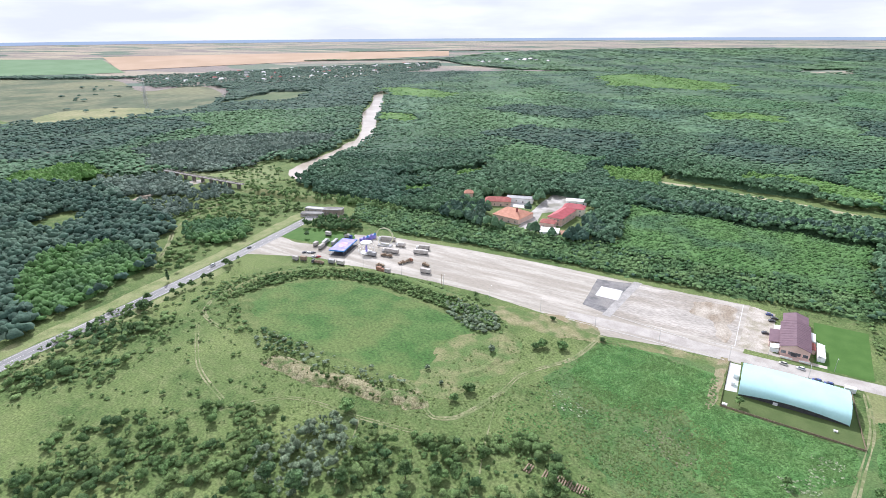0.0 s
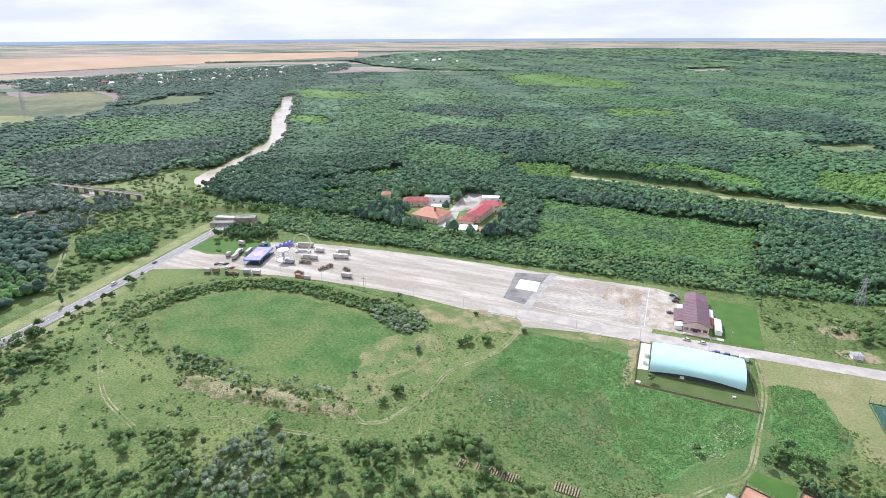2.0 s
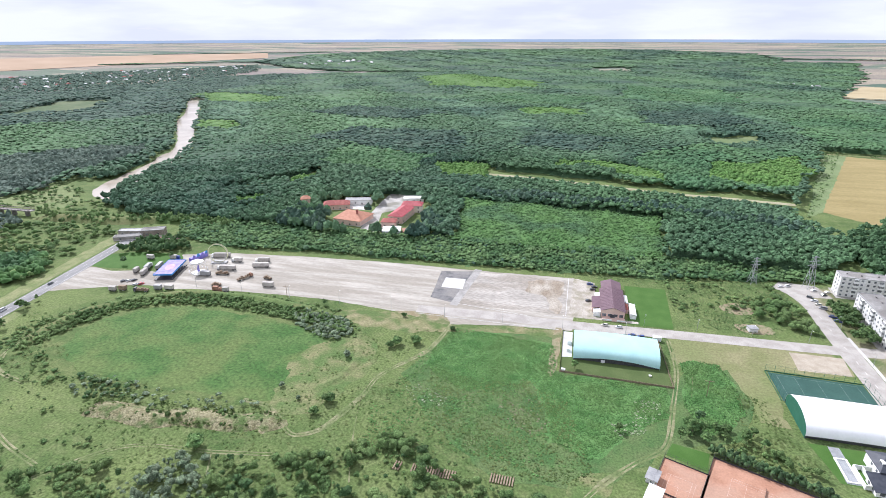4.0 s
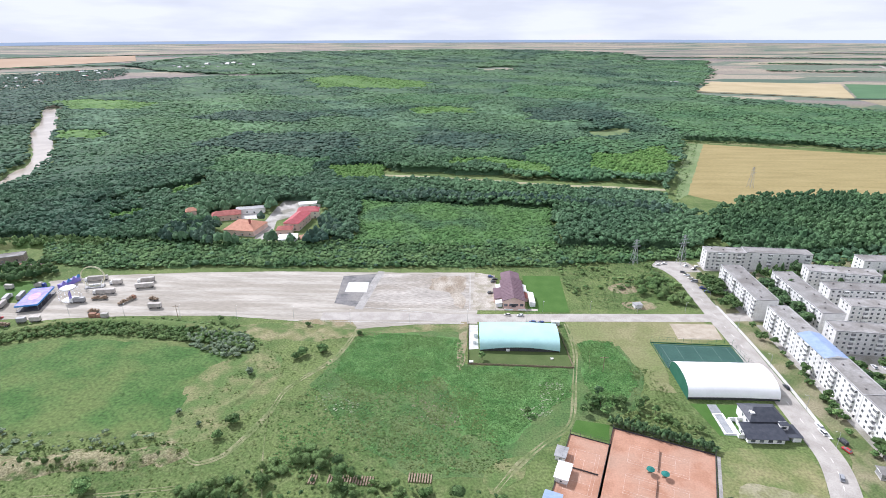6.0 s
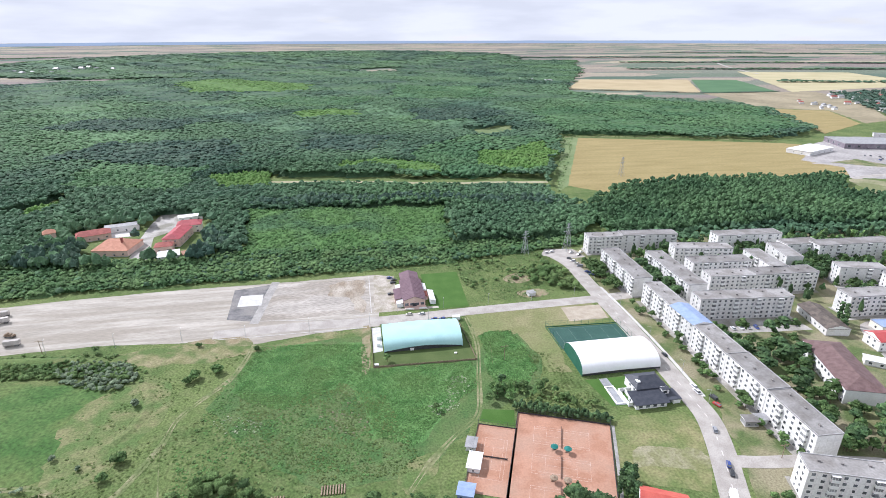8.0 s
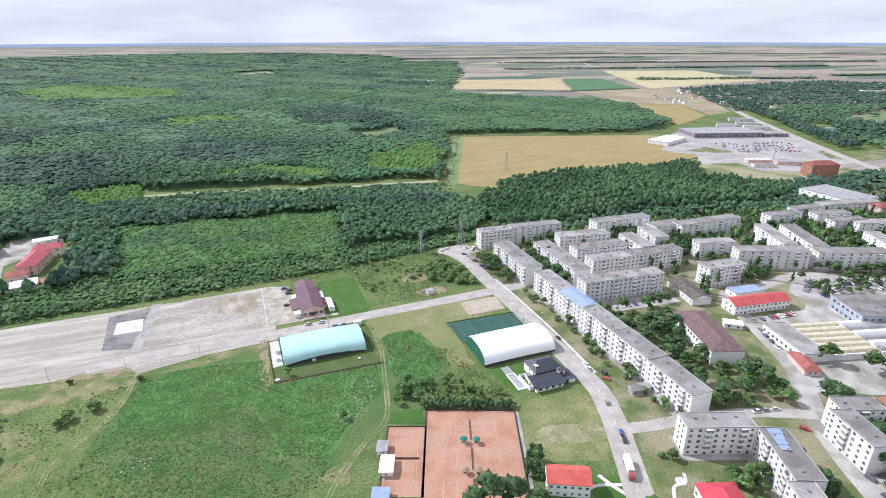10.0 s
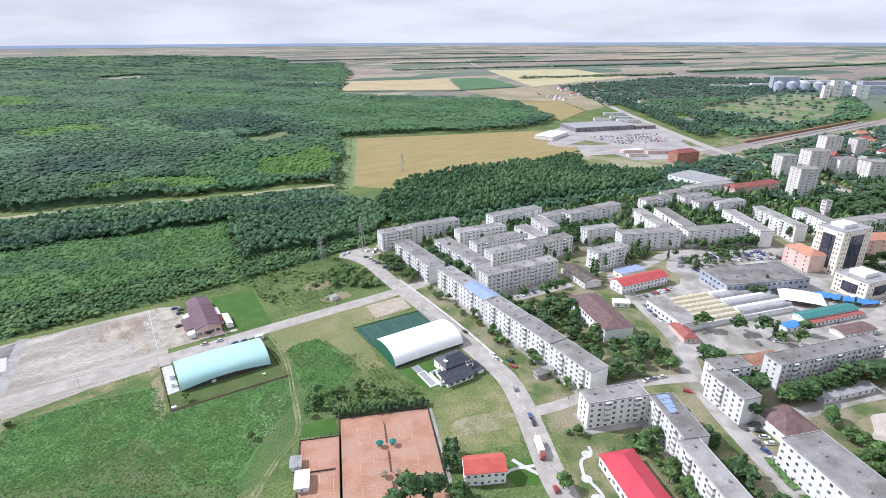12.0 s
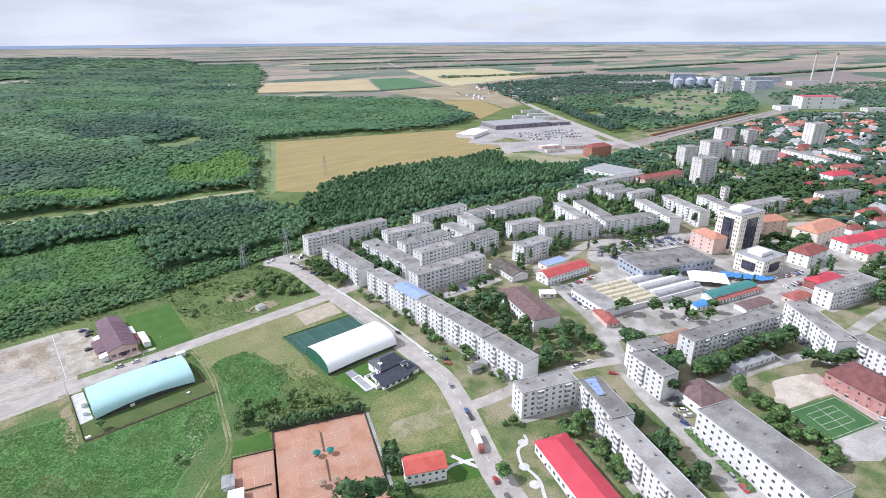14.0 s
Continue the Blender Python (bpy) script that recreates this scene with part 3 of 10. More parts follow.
def ground_sheet():
    radii = list(np.linspace(0, 600, 13)[1:]) + list(np.linspace(700, 2500, 19)) + list(np.linspace(2560, 4880, 60))
    nseg = 180
    bm = bmesh.new()
    uv = bm.loops.layers.uv.new("map")
    c = bm.verts.new((0, 0, 0))
    true = {c: (0, 0)}
    prev = None
    for r in radii:
        D = float(np.interp(r, _RT, _DT))
        z = EYE[2] * (1 - r / D)
        ring = []
        for k in range(nseg):
            a = 2 * math.pi * k / nseg
            v = bm.verts.new((r * math.sin(a), r * math.cos(a), z))
            true[v] = (D * math.sin(a) / 1000, D * math.cos(a) / 1000)
            ring.append(v)
        for k in range(nseg):
            k2 = (k + 1) % nseg
            if prev is None:
                bm.faces.new((c, ring[k2], ring[k]))
            else:
                bm.faces.new((prev[k], prev[k2], ring[k2], ring[k]))
        prev = ring
    for f in bm.faces:
        f.smooth = True
        for lp in f.loops:
            lp[uv].uv = true[lp.vert]
    # added glowing ring: horizon haze is put into its emission colour
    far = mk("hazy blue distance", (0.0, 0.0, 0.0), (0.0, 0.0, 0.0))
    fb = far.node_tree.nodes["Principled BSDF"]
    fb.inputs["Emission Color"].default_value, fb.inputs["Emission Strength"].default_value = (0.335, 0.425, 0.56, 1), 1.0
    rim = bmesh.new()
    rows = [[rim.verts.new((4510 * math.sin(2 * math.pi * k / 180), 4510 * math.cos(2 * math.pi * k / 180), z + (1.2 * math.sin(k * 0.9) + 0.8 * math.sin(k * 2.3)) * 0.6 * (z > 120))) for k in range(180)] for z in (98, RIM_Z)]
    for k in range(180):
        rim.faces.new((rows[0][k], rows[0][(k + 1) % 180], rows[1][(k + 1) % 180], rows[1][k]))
    tagged(part("backdrop", rim, far), "glowing blue backdrop painted as haze along the horizon", "backdrop", "", "structure")
    return tagged(part("ground", bm, ground_material()), "wide green plain with crop fields out to the horizon", "ground", "", "structure")


ground_sheet()

# the gravel lot and the street along it
patch("lot", [(-290, 296), (-266, 284), (-238, 289), (-190, 293), (-154, 294.5), (-100, 289), (-64, 281), (-30, 288), (8, 290), (8, 367), (-61, 364), (-128, 364), (-201, 359), (-260, 352), (-300, 340)], LOT, 0.05, 0.8, "pale gravel truck lot with tyre marks", "ground")
ribbon("pavement", [(-62.5, 366), (-65.5, 337), (-68.5, 306)], 5.5, CONCRETE_OLD, 0.1, "pale worn concrete strip beside the dark square", "pavement", smooth=False)
patch("pavement", [(-89, 357), (-65.5, 362), (-69.5, 309), (-86, 314)], TARMAC, 0.09, 0.4, "dark asphalt square on the lot", "ground")
patch("pavement", [(-83.2, 346.9), (-68.4, 346.9), (-67.5, 330.6), (-82.8, 330.8)], CONCRETE, 0.13, 0.0, "white concrete slab on the asphalt square", "ground")
patch("ground_earth", [(-22, 357), (0, 359), (1, 340), (0, 312), (-7, 311), (-12, 330), (-24, 338)], mk("brown hard earth", (0.315, 0.275, 0.222), (0.42, 0.378, 0.318), 0.14, 0.95, 1.0, 0.2, stretch=(1, 0.5, 1), c3=(0.265, 0.218, 0.165), c3_scale=0.12), 0.1, 4.5, "streaky brown hard earth on the yard", "ground", smooth=True)
patch("pavement", [(-61, 362), (2, 362), (4, 309), (-66, 309)], mk("worn grey lot", (0.34, 0.315, 0.28), (0.46, 0.425, 0.38), 0.06, 0.92, 0.8, 0.26, stretch=(0.4, 1.2, 1), c3=(0.29, 0.26, 0.22), c3_scale=0.05), 0.08, 0.8, "worn grey gravel yard", "ground")
ribbon("road", [(-90, 296), (-40, 298), (8, 297.5), (75, 300.5), (150, 303), (182, 306)], 10, ASPHALT, 0.11, "pale worn asphalt street past the lot")
ribbon("road", [(150, 388), (158, 362), (158, 330), (157.5, 300), (157.5, 272), (156, 228), (154.5, 198), (153, 180), (146, 160), (136, 138), (126, 116), (118, 90), (108, 60)], 11.5, ASPHALT, 0.14, "pale asphalt street in front of the flats")
VERGE = mk("pale verge grass", (0.15, 0.19, 0.07), (0.24, 0.25, 0.12), 0.1, 0.95, 1.0, 0.25)
ribbon("ground_verge", [(-312, 16), (-330, 52), (-343, 81), (-349, 142), (-360, 231), (-376, 326), (-386, 375)], 12, VERGE, 0.05, "pale grass verge along the main road", "verge", wobble=0.5)
ribbon("ground_verge", [(-290, 24), (-307, 58), (-320, 86), (-326, 144), (-336, 232)], 8, VERGE, 0.05, "pale grass verge along the main road", "verge", wobble=0.5)
ribbon("road", [(-300, 20), (-318, 55), (-331, 83), (-337, 143), (-347, 232), (-362, 327), (-372, 380)], 11, mk("blue-grey asphalt", (0.215, 0.213, 0.21), (0.285, 0.28, 0.275), 0.08, 0.85, 1.5, 0.14, stretch=(1, 0.2, 1)), 0.12, "two-lane main road lined with grass")
patch("pavement", [(-352, 262), (-330, 268), (-290, 284), (-262, 284), (-262, 300), (-300, 306), (-330, 300), (-356, 300)], LOT, 0.07, 0.8, "gravel turn-in off the main road", "ground", smooth=True)
patch("ground_lawn", [(-352, 304), (-300, 312), (-296, 336), (-330, 338), (-356, 326)], LAWN, 0.06, 0.5, "green verge between the main road and the lot", "ground", smooth=True)

# green pieces
patch("ground_oval", [(-279, 217), (-270, 243), (-249, 259), (-220, 263), (-190, 261), (-140, 256), (-125, 249), (-124, 209), (-135, 190), (-165, 187), (-229, 186), (-262, 196)], TURF, 0.05, 4.0, "overgrown green oval playing field", "ground", smooth=True)
patch("ground_weeds", [(-60, 279), (2, 286), (0, 246), (58, 244), (66, 262), (88, 268), (94, 240), (84, 212), (64, 205), (48, 196), (20, 168), (-20, 165), (-52, 190), (-78, 225)], mk("rough olive field", (0.060, 0.126, 0.038), (0.098, 0.156, 0.052), 0.08, 0.95, 1.1, 0.35, 0.5, 1.5, c3=(0.105, 0.150, 0.056), c3_scale=0.09), 0.05, 2.0, "field of tall green weeds", "ground")
patch("ground_lawn", [(42, 362.5), (69, 362.5), (67, 307), (41, 306.8)], LAWN, 0.06, 0.2, "mown green lawn beside the clubhouse", "ground")
patch("ground_lawn", [(2.5, 290), (56, 292.5), (58, 245.5), (2.5, 247)], mk("olive turf", (0.075, 0.11, 0.035), (0.095, 0.13, 0.045), 0.1, 0.95, 1.5, 0.12), 0.07, 0.0, "fenced olive turf round the aqua hall", "ground")
patch("ground_drygrass", [(60, 296), (148, 299), (150, 276), (108, 272), (104, 225), (92, 226), (88, 268), (62, 268)], DRYGRASS, 0.045, 4.0, "dry mown grass by the street", "ground")
patch("pavement", [(125.5, 295), (152, 295), (149.6, 277), (124.5, 277)], mk("sandy play yard", (0.36, 0.31, 0.24), (0.44, 0.385, 0.31), 0.2, 0.95, 1.5, 0.12), 0.08, 0.3, "sandy playground surface", "ground")
patch("ground_drygrass", [(108, 184), (118, 188), (145, 186), (146, 176), (138, 155), (128, 140), (100, 150), (98, 160)], mk("dry plot", (0.165, 0.185, 0.072), (0.250, 0.238, 0.118), 0.13, 0.95, 0.9, 0.26, 0.4, 1.5, c3=(0.128, 0.172, 0.058), c3_scale=0.05), 0.045, 0.6, "dry yellowed empty plot", "ground")
patch("ground_earth", [(108, 166), (118, 168), (127, 166), (139, 160), (136, 151), (126, 152), (118, 156), (107, 158)], mk("trodden dry grass", (0.205, 0.205, 0.105), (0.335, 0.310, 0.215), 0.22, 0.95, 1.0, 0.22, c3=(0.185, 0.195, 0.085), c3_scale=0.11), 0.06, 3.5, "trodden pale ground on the empty plot", "ground", smooth=True, step=2)
patch("ground_town", [(164, 300), (164, 392), (300, 400), (700, 470), (1000, 560), (1250, 420), (1100, 150), (700, 20), (300, -80), (100, -60), (112, 60), (135, 115), (150, 150), (163, 190), (164, 240)], TOWNGREEN, 0.04, 2.0, "grass between the town's blocks", "ground")

patch("ground_drygrass", [(-139, 283), (-122, 287), (-100, 287), (-64, 281.5), (-30, 287), (3, 289), (2, 281), (-32, 279), (-58, 273), (-88, 266), (-126, 268)], mk("dry bank grass", (0.175, 0.180, 0.080), (0.265, 0.240, 0.135), 0.12, 0.95, 0.9, 0.28, 0.4, 1.5, c3=(0.095, 0.145, 0.045), c3_scale=0.08), 0.062, 2.5, "dry yellowed bank below the lot", "ground")

# farther fields and the wheat
patch("ground_wheat", [(378, 882), (243, 585), (275, 550), (376, 578), (576, 582), (648, 562), (690, 600), (706, 762), (680, 780)], WHEAT, 0.06, 2.0, "ripe golden wheat field", "field")
patch("ground_wheat", [(897, 2114), (1301, 2020), (1042, 1540), (685, 1721)], mk("pale stubble", (0.38, 0.31, 0.18), (0.44, 0.36, 0.22), 0.01, 0.95, 0.5, 0.06), 0.4, 4, "pale yellow stubble field", "field")
patch("ground_field", [(1312, 2015), (1474, 1973), (1295, 1533), (1048, 1538)], mk("green crop", (0.075, 0.155, 0.075), (0.09, 0.175, 0.085), 0.01, 0.95, 0.5, 0.06), 0.4, 4, "dark green crop field", "field")
patch("ground_field", [(1803, 2417), (2250, 2258), (1998, 1639), (1331, 1515)], mk("yellow crop", (0.40, 0.36, 0.21), (0.46, 0.41, 0.25), 0.01, 0.95, 0.5, 0.05), 0.4, 4, "pale yellow crop field", "field")
patch("ground_wheat", [(966, 1174), (1083, 1114), (986, 930), (825, 843)], WHEAT, 0.4, 3, "ripe golden wheat field by the main road", "field")
patch("ground_field", [(-4994, 1853), (-4180, 2197), (-2632, 1473), (-2917, 1064)], mk("pale green crop", (0.12, 0.20, 0.10), (0.14, 0.225, 0.12), 0.01, 0.95, 0.5, 0.05), 1.5, 5, "pale green crop field", "field")
patch("ground_field", [(-4719, 2486), (-2919, 4897), (-2265, 3799), (-2667, 2443), (-2828, 1557)], mk("tan stubble", (0.36, 0.255, 0.17), (0.41, 0.295, 0.205), 0.005, 0.95, 0.4, 0.06), 1.5, 5, "wide tan stubble field", "field")
# base colours darkened to paint cloud shade onto the grazing land
patch("ground_field", [(-2727, 992), (-2293, 1210), (-1724, 1006), (-1754, 1210), (-1423, 1070), (-1159, 788), (-1208, 708), (-1286, 523), (-1523, 534)], mk("grazing land", (0.075, 0.10, 0.055), (0.135, 0.145, 0.085), 0.008, 0.95, 0.06, 0.22, c3=(0.16, 0.165, 0.09), c3_scale=0.004), 0.3, 6, "green grazing land with cloud shade in its colour", "field", smooth=True)

patch("ground_field", [(975, 1185), (1042, 1530), (1300, 1525), (1405, 1510), (1310, 1270), (1180, 1080), (1090, 960), (1000, 935), (1090, 1118)], mk("fallow field", (0.25, 0.215, 0.14), (0.33, 0.285, 0.19), 0.01, 0.95, 0.1, 0.15), 0.12, 4, "tan fallow field beside the main road", "field")
patch("ground_field", [(600, 560), (648, 520), (700, 470), (690, 430), (640, 425), (560, 480), (585, 545)], mk("trampled dry ground", (0.27, 0.25, 0.15), (0.40, 0.36, 0.26), 0.02, 0.95, 0.4, 0.2, c3=(0.17, 0.19, 0.085), c3_scale=0.02), 0.07, 3, "dry trampled ground with pale tracks", "field")

# the muddy river
patch("water", RIVER, WATER, 0.15, 3.0, "pale muddy river between wooded banks", "river", smooth=True, step=12)

# ---- woods ----
WOOD_MAIN = [(-420, 425), (-365, 420), (-225, 420), (-85, 418), (55, 418), (190, 412), (230, 470), (205, 560), (222, 585), (352, 890), (400, 905), (700, 800), (840, 870), (960, 1190), (880, 1330), (640, 1560), (480, 2500), (-1150, 2500), (-1040, 1330), (-960, 1252), (-927, 1206), (-820, 1062), (-711, 901), (-615, 772), (-562, 684), (-548, 653), (-532, 615), (-518, 563), (-504, 502), (-484, 462)]
PLANT = [(-92, 416), (78, 414), (83, 520), (-20, 532), (-110, 541)]
RESORT = [(-250, 412), (-130, 412), (-120, 470), (-150, 540), (-225, 540), (-262, 480)]
TRACK = [(-150, 630), (-59, 620), (12, 608), (105, 588), (215, 570), (232, 622), (171, 634), (105, 640), (52, 652), (12, 663), (-59, 678), (-150, 686)]
LIME = [(-178, 690), (-150, 705), (-108, 696), (-98, 622), (-160, 628)]
LIME2 = [(-346, 482), (-326, 500), (-308, 482), (-322, 460)]
LIME3 = [(-334, 572), (-311, 600), (-294, 572), (-312, 540)]
RIDE = [(-390, 505), (-367, 515), (-338, 552), (-300, 600), (-310, 616), (-345, 574), (-372, 534), (-395, 520)]
GLADE2 = [(205, 985), (300, 1030), (295, 948), (206, 910)]
LIGHT_BAND = [(-30, 690), (13, 712), (84, 664), (110, 650), (112, 690), (60, 740), (-20, 740)]
LIGHT_EAST = [(160, 690), (172, 756), (236, 772), (300, 850), (285, 735), (240, 650), (180, 655)]
LIGHT_FAR = [[(-122, 1283), (3, 1301), (21, 1182), (-114, 1167)], [(-635, 2163), (-522, 2342), (-125, 1985), (-148, 1768), (-472, 1780)], [(-1086, 1399), (-974, 1446), (-771, 1343), (-739, 1238), (-919, 1242)], [(-734, 951), (-682, 962), (-620, 915), (-600, 853), (-666, 864)]]
STANDS = [[(60, 645), (225, 630), (330, 850), (200, 900), (90, 800)], [(-250, 1350), (0, 1360), (60, 1520), (-200, 1600)], [(350, 920), (700, 830), (830, 900), (930, 1180), (700, 1350), (400, 1200)], [(-330, 640), (-200, 620), (-190, 720), (-340, 780)], [(100, 1500), (380, 1450), (420, 1800), (150, 1900)]]
DARK_STANDS = [[(-420, 800), (-250, 760), (-160, 800), (-190, 900), (-380, 930)], [(-90, 820), (20, 790), (60, 900), (-60, 960)], [(-560, 1080), (-330, 1040), (-260, 1140), (-520, 1220)], [(120, 1080), (330, 1090), (300, 1230), (140, 1260)]]
holes = [PLANT, RESORT, TRACK, LIME, LIME2, LIME3, RIDE, GLADE2, LIGHT_BAND, LIGHT_EAST] + LIGHT_FAR + STANDS + DARK_STANDS
DEEP = "dense green broadleaf forest canopy"
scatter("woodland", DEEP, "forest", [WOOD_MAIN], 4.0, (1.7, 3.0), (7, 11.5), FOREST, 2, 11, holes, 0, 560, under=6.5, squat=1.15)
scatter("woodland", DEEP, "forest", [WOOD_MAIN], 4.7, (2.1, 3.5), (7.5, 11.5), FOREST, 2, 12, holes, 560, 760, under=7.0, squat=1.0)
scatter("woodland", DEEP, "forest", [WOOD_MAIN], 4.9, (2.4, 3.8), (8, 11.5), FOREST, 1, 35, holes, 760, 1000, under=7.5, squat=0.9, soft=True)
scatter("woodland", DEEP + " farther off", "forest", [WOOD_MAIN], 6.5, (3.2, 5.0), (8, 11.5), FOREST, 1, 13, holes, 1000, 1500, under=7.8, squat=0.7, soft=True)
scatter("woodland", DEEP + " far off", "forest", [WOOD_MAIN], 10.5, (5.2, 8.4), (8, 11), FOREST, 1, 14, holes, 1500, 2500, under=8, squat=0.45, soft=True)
scatter("woodland", "fresh green forest stands", "forest", STANDS, 4.8, (2.3, 3.7), (7.5, 11), FOREST_MID, 2, 23, [LIGHT_BAND, LIGHT_EAST], 0, 780, under=7.0, squat=1.0, soft=True)
scatter("woodland", "fresh green forest stands farther off", "forest", STANDS, 6.2, (3.0, 4.8), (8, 11), FOREST_MID, 1, 24, [LIGHT_BAND, LIGHT_EAST], 780, 2500, under=7.6, squat=0.7, soft=True)
scatter("woodland", "darker forest stands among the rest", "forest", DARK_STANDS, 6.0, (3.0, 4.8), (9, 13), FOREST_DARK, 1, 37, (), 0, 2500, under=8.0, squat=0.9, soft=True)
scatter("woodland", "light green young stand in the forest", "forest", [LIGHT_BAND, LIGHT_EAST], 4.2, (1.9, 3.1), (6, 9), FOREST_BRIGHT, 2, 38, (), under=6.0, squat=1.0, soft=True)
scatter("woodland", "light green young stands far off in the forest", "forest", LIGHT_FAR, 8.0, (4.0, 6.4), (7, 9.5), FOREST_BRIGHT, 1, 39, (), under=7.0, squat=0.45, soft=True)
scatter("woodland", "young light green plantation in even rows", "forest", [PLANT], 2.5, (1.2, 1.8), (3.6, 5.2), FOREST_LIGHT, 1, 15, jitter=0.22, under=3.6, squat=1.3, soft=True)
patch("ground_field", RIDE, DRYGRASS, 0.1, 1.5, "pale grass ride in the forest", "field")
scatter("woodland", "low young growth along the forest ride", "forest", [[(-150, 624), (-59, 614), (12, 602), (105, 582), (212, 566), (222, 596), (171, 604), (105, 611), (52, 623), (12, 633), (-59, 647), (-150, 656)]], 3.2, (1.1, 2.1), (0.8, 2.2), FOREST_MID, 1, 29, under=1.0, soft=True)
scatter("woodland", "row of dark trees behind the plantation", "forest", [[(-112, 545), (-20, 536), (84, 524), (200, 500), (206, 522), (85, 546), (-20, 556), (-108, 566)]], 5.0, (2.2, 4.2), (9, 13), FOREST_DARK, 2, 30, squat=1.4, thin=0.2)
scatter("woodland", "lime green young trees", "forest", [LIME, LIME2, LIME3], 3.8, (1.5, 2.8), (3.5, 6.5), FOREST_BRIGHT, 2, 16, under=3, soft=True)
COPSE_LEAF = mk("poplar canopy", (0.046, 0.098, 0.044), (0.080, 0.148, 0.064), 0.012, 0.9, 1.0, 0.3, 0.5, 1.0, island=0.28)
COPSE = [(214, 450), (232, 500), (285, 545), (400, 570), (540, 558), (578, 545), (530, 486), (590, 430), (545, 385), (437, 398), (325, 415), (215, 412)]
scatter("woodland", "tall dark poplar wood beside the wheat", "forest", [COPSE], 4.4, (1.6, 2.9), (8, 14), COPSE_LEAF, 2, 18, under=7.5, squat=1.7)
BELT = [(-330, 372), (-262, 362), (-200, 370), (-60, 373), (10, 376), (60, 380), (150, 394), (188, 400), (195, 416), (55, 424), (-85, 424), (-225, 426), (-365, 426)]
BELT_LEAF = mk("dense bush leaves", (0.066, 0.140, 0.052), (0.130, 0.218, 0.082), 0.05, 0.9, 2.0, 0.4, 0.9, 2.4, island=0.25)
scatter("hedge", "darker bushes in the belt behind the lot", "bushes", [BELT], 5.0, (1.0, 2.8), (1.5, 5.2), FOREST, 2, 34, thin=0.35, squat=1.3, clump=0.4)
scatter("hedge", "belt of dense green bushes behind the lot", "bushes", [BELT], 2.2, (0.8, 2.3), (1.2, 5.0), BELT_LEAF, 1, 19, thin=0.0, squat=1.3, under=1.4)
WEST = [(-560, 130), (-360, 60), (-356, 110), (-378, 176), (-384, 202), (-420, 234), (-450, 262), (-486, 282), (-531, 285), (-650, 320), (-767, 250), (-700, 180)]
MEADOW_W = [(-562, 200), (-584, 212), (-588, 238), (-570, 250), (-546, 236), (-540, 206)]
GROVE_W = [(-428, 132), (-466, 152), (-484, 184), (-472, 209), (-437, 217), (-412, 221), (-388, 203), (-380, 175), (-371, 150), (-362, 122), (-392, 118)]
# the dark leaf colour stands in for cloud shade on these woods
scatter("woodland", "dark riverside woods west of the road", "forest", [WEST], 5.2, (2.2, 4.0), (5, 11), FOREST_DARK, 2, 20, (MEADOW_W, GROVE_W), thin=0.05, under=4, squat=1.2, soft=True)
scatter("woodland", "fresh green wood beside the road", "forest", [GROVE_W, [(-410, 252), (-434, 273), (-438, 297), (-426, 307), (-397, 306), (-374, 284), (-382, 260)]], 4.4, (1.8, 3.4), (4, 8), FOREST_LIGHT, 2, 25, thin=0.03, under=3, soft=True)
WF_GREY = [[(-809, 443), (-814, 560), (-720, 660), (-625, 690), (-596, 600), (-604, 555), (-592, 470), (-600, 430), (-640, 402), (-700, 400)], [(-680, 325), (-640, 375), (-575, 372), (-535, 340), (-575, 318), (-603, 289)]]
WF_LIME = [(-806, 286), (-790, 355), (-711, 345), (-690, 300), (-764, 258)]
HEDGEW = [(-2830, 930), (-2640, 1010), (-2300, 1225), (-2240, 1290), (-2330, 1300), (-2900, 1010)]
scatter("hedge", "dark tree belt behind the grazing land", "trees", [HEDGEW], 13, (6, 9), (8, 12), FOREST_DARK, 1, 33, soft=True, under=5)
WF_DARK = [(-1250, 470), (-1180, 580), (-1050, 690), (-886, 630), (-897, 496), (-850, 430), (-860, 340), (-930, 300), (-1172, 395)]
WF_OPEN = [(-1210, 900), (-1330, 1180), (-1230, 1250), (-1080, 1010)]
SLOPEW = [(-1310, 505), (-1420, 640), (-1320, 765), (-1190, 705), (-1120, 560), (-1170, 490)]
WESTFAR = [(-640, 400), (-700, 335), (-767, 250), (-900, 250), (-1280, 420), (-1290, 560), (-1200, 720), (-1150, 800), (-1420, 1100), (-1700, 1260), (-1480, 1350), (-1380, 2300), (-1000, 2450), (-1040, 1400), (-1012, 1275), (-897, 1118), (-826, 1008), (-786, 943), (-665, 793), (-602, 704), (-590, 660), (-569, 615), (-555, 550), (-590, 500), (-592, 440)]
GREYW = "grey-green willows along the river"
scatter("woodland", GREYW, "forest", WF_GREY, 5.8, (2.6, 4.3), (6, 11), FOREST_GREY, 2, 21, (), thin=0.04, under=5, squat=1.2)
scatter("woodland", "lime green wood among the willows", "forest", [WF_LIME], 5.4, (2.6, 4.2), (6, 9), FOREST_BRIGHT, 2, 26, (), under=4)
scatter("woodland", "dark wood below the grazing land", "forest", [WF_DARK], 7.0, (3.2, 5.4), (6, 11), FOREST_DARK, 1, 27, (), under=5.5, squat=0.9, soft=True)
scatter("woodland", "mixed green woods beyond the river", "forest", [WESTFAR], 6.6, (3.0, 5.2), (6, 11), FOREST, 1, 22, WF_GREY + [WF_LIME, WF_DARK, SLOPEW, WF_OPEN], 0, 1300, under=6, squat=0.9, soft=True)
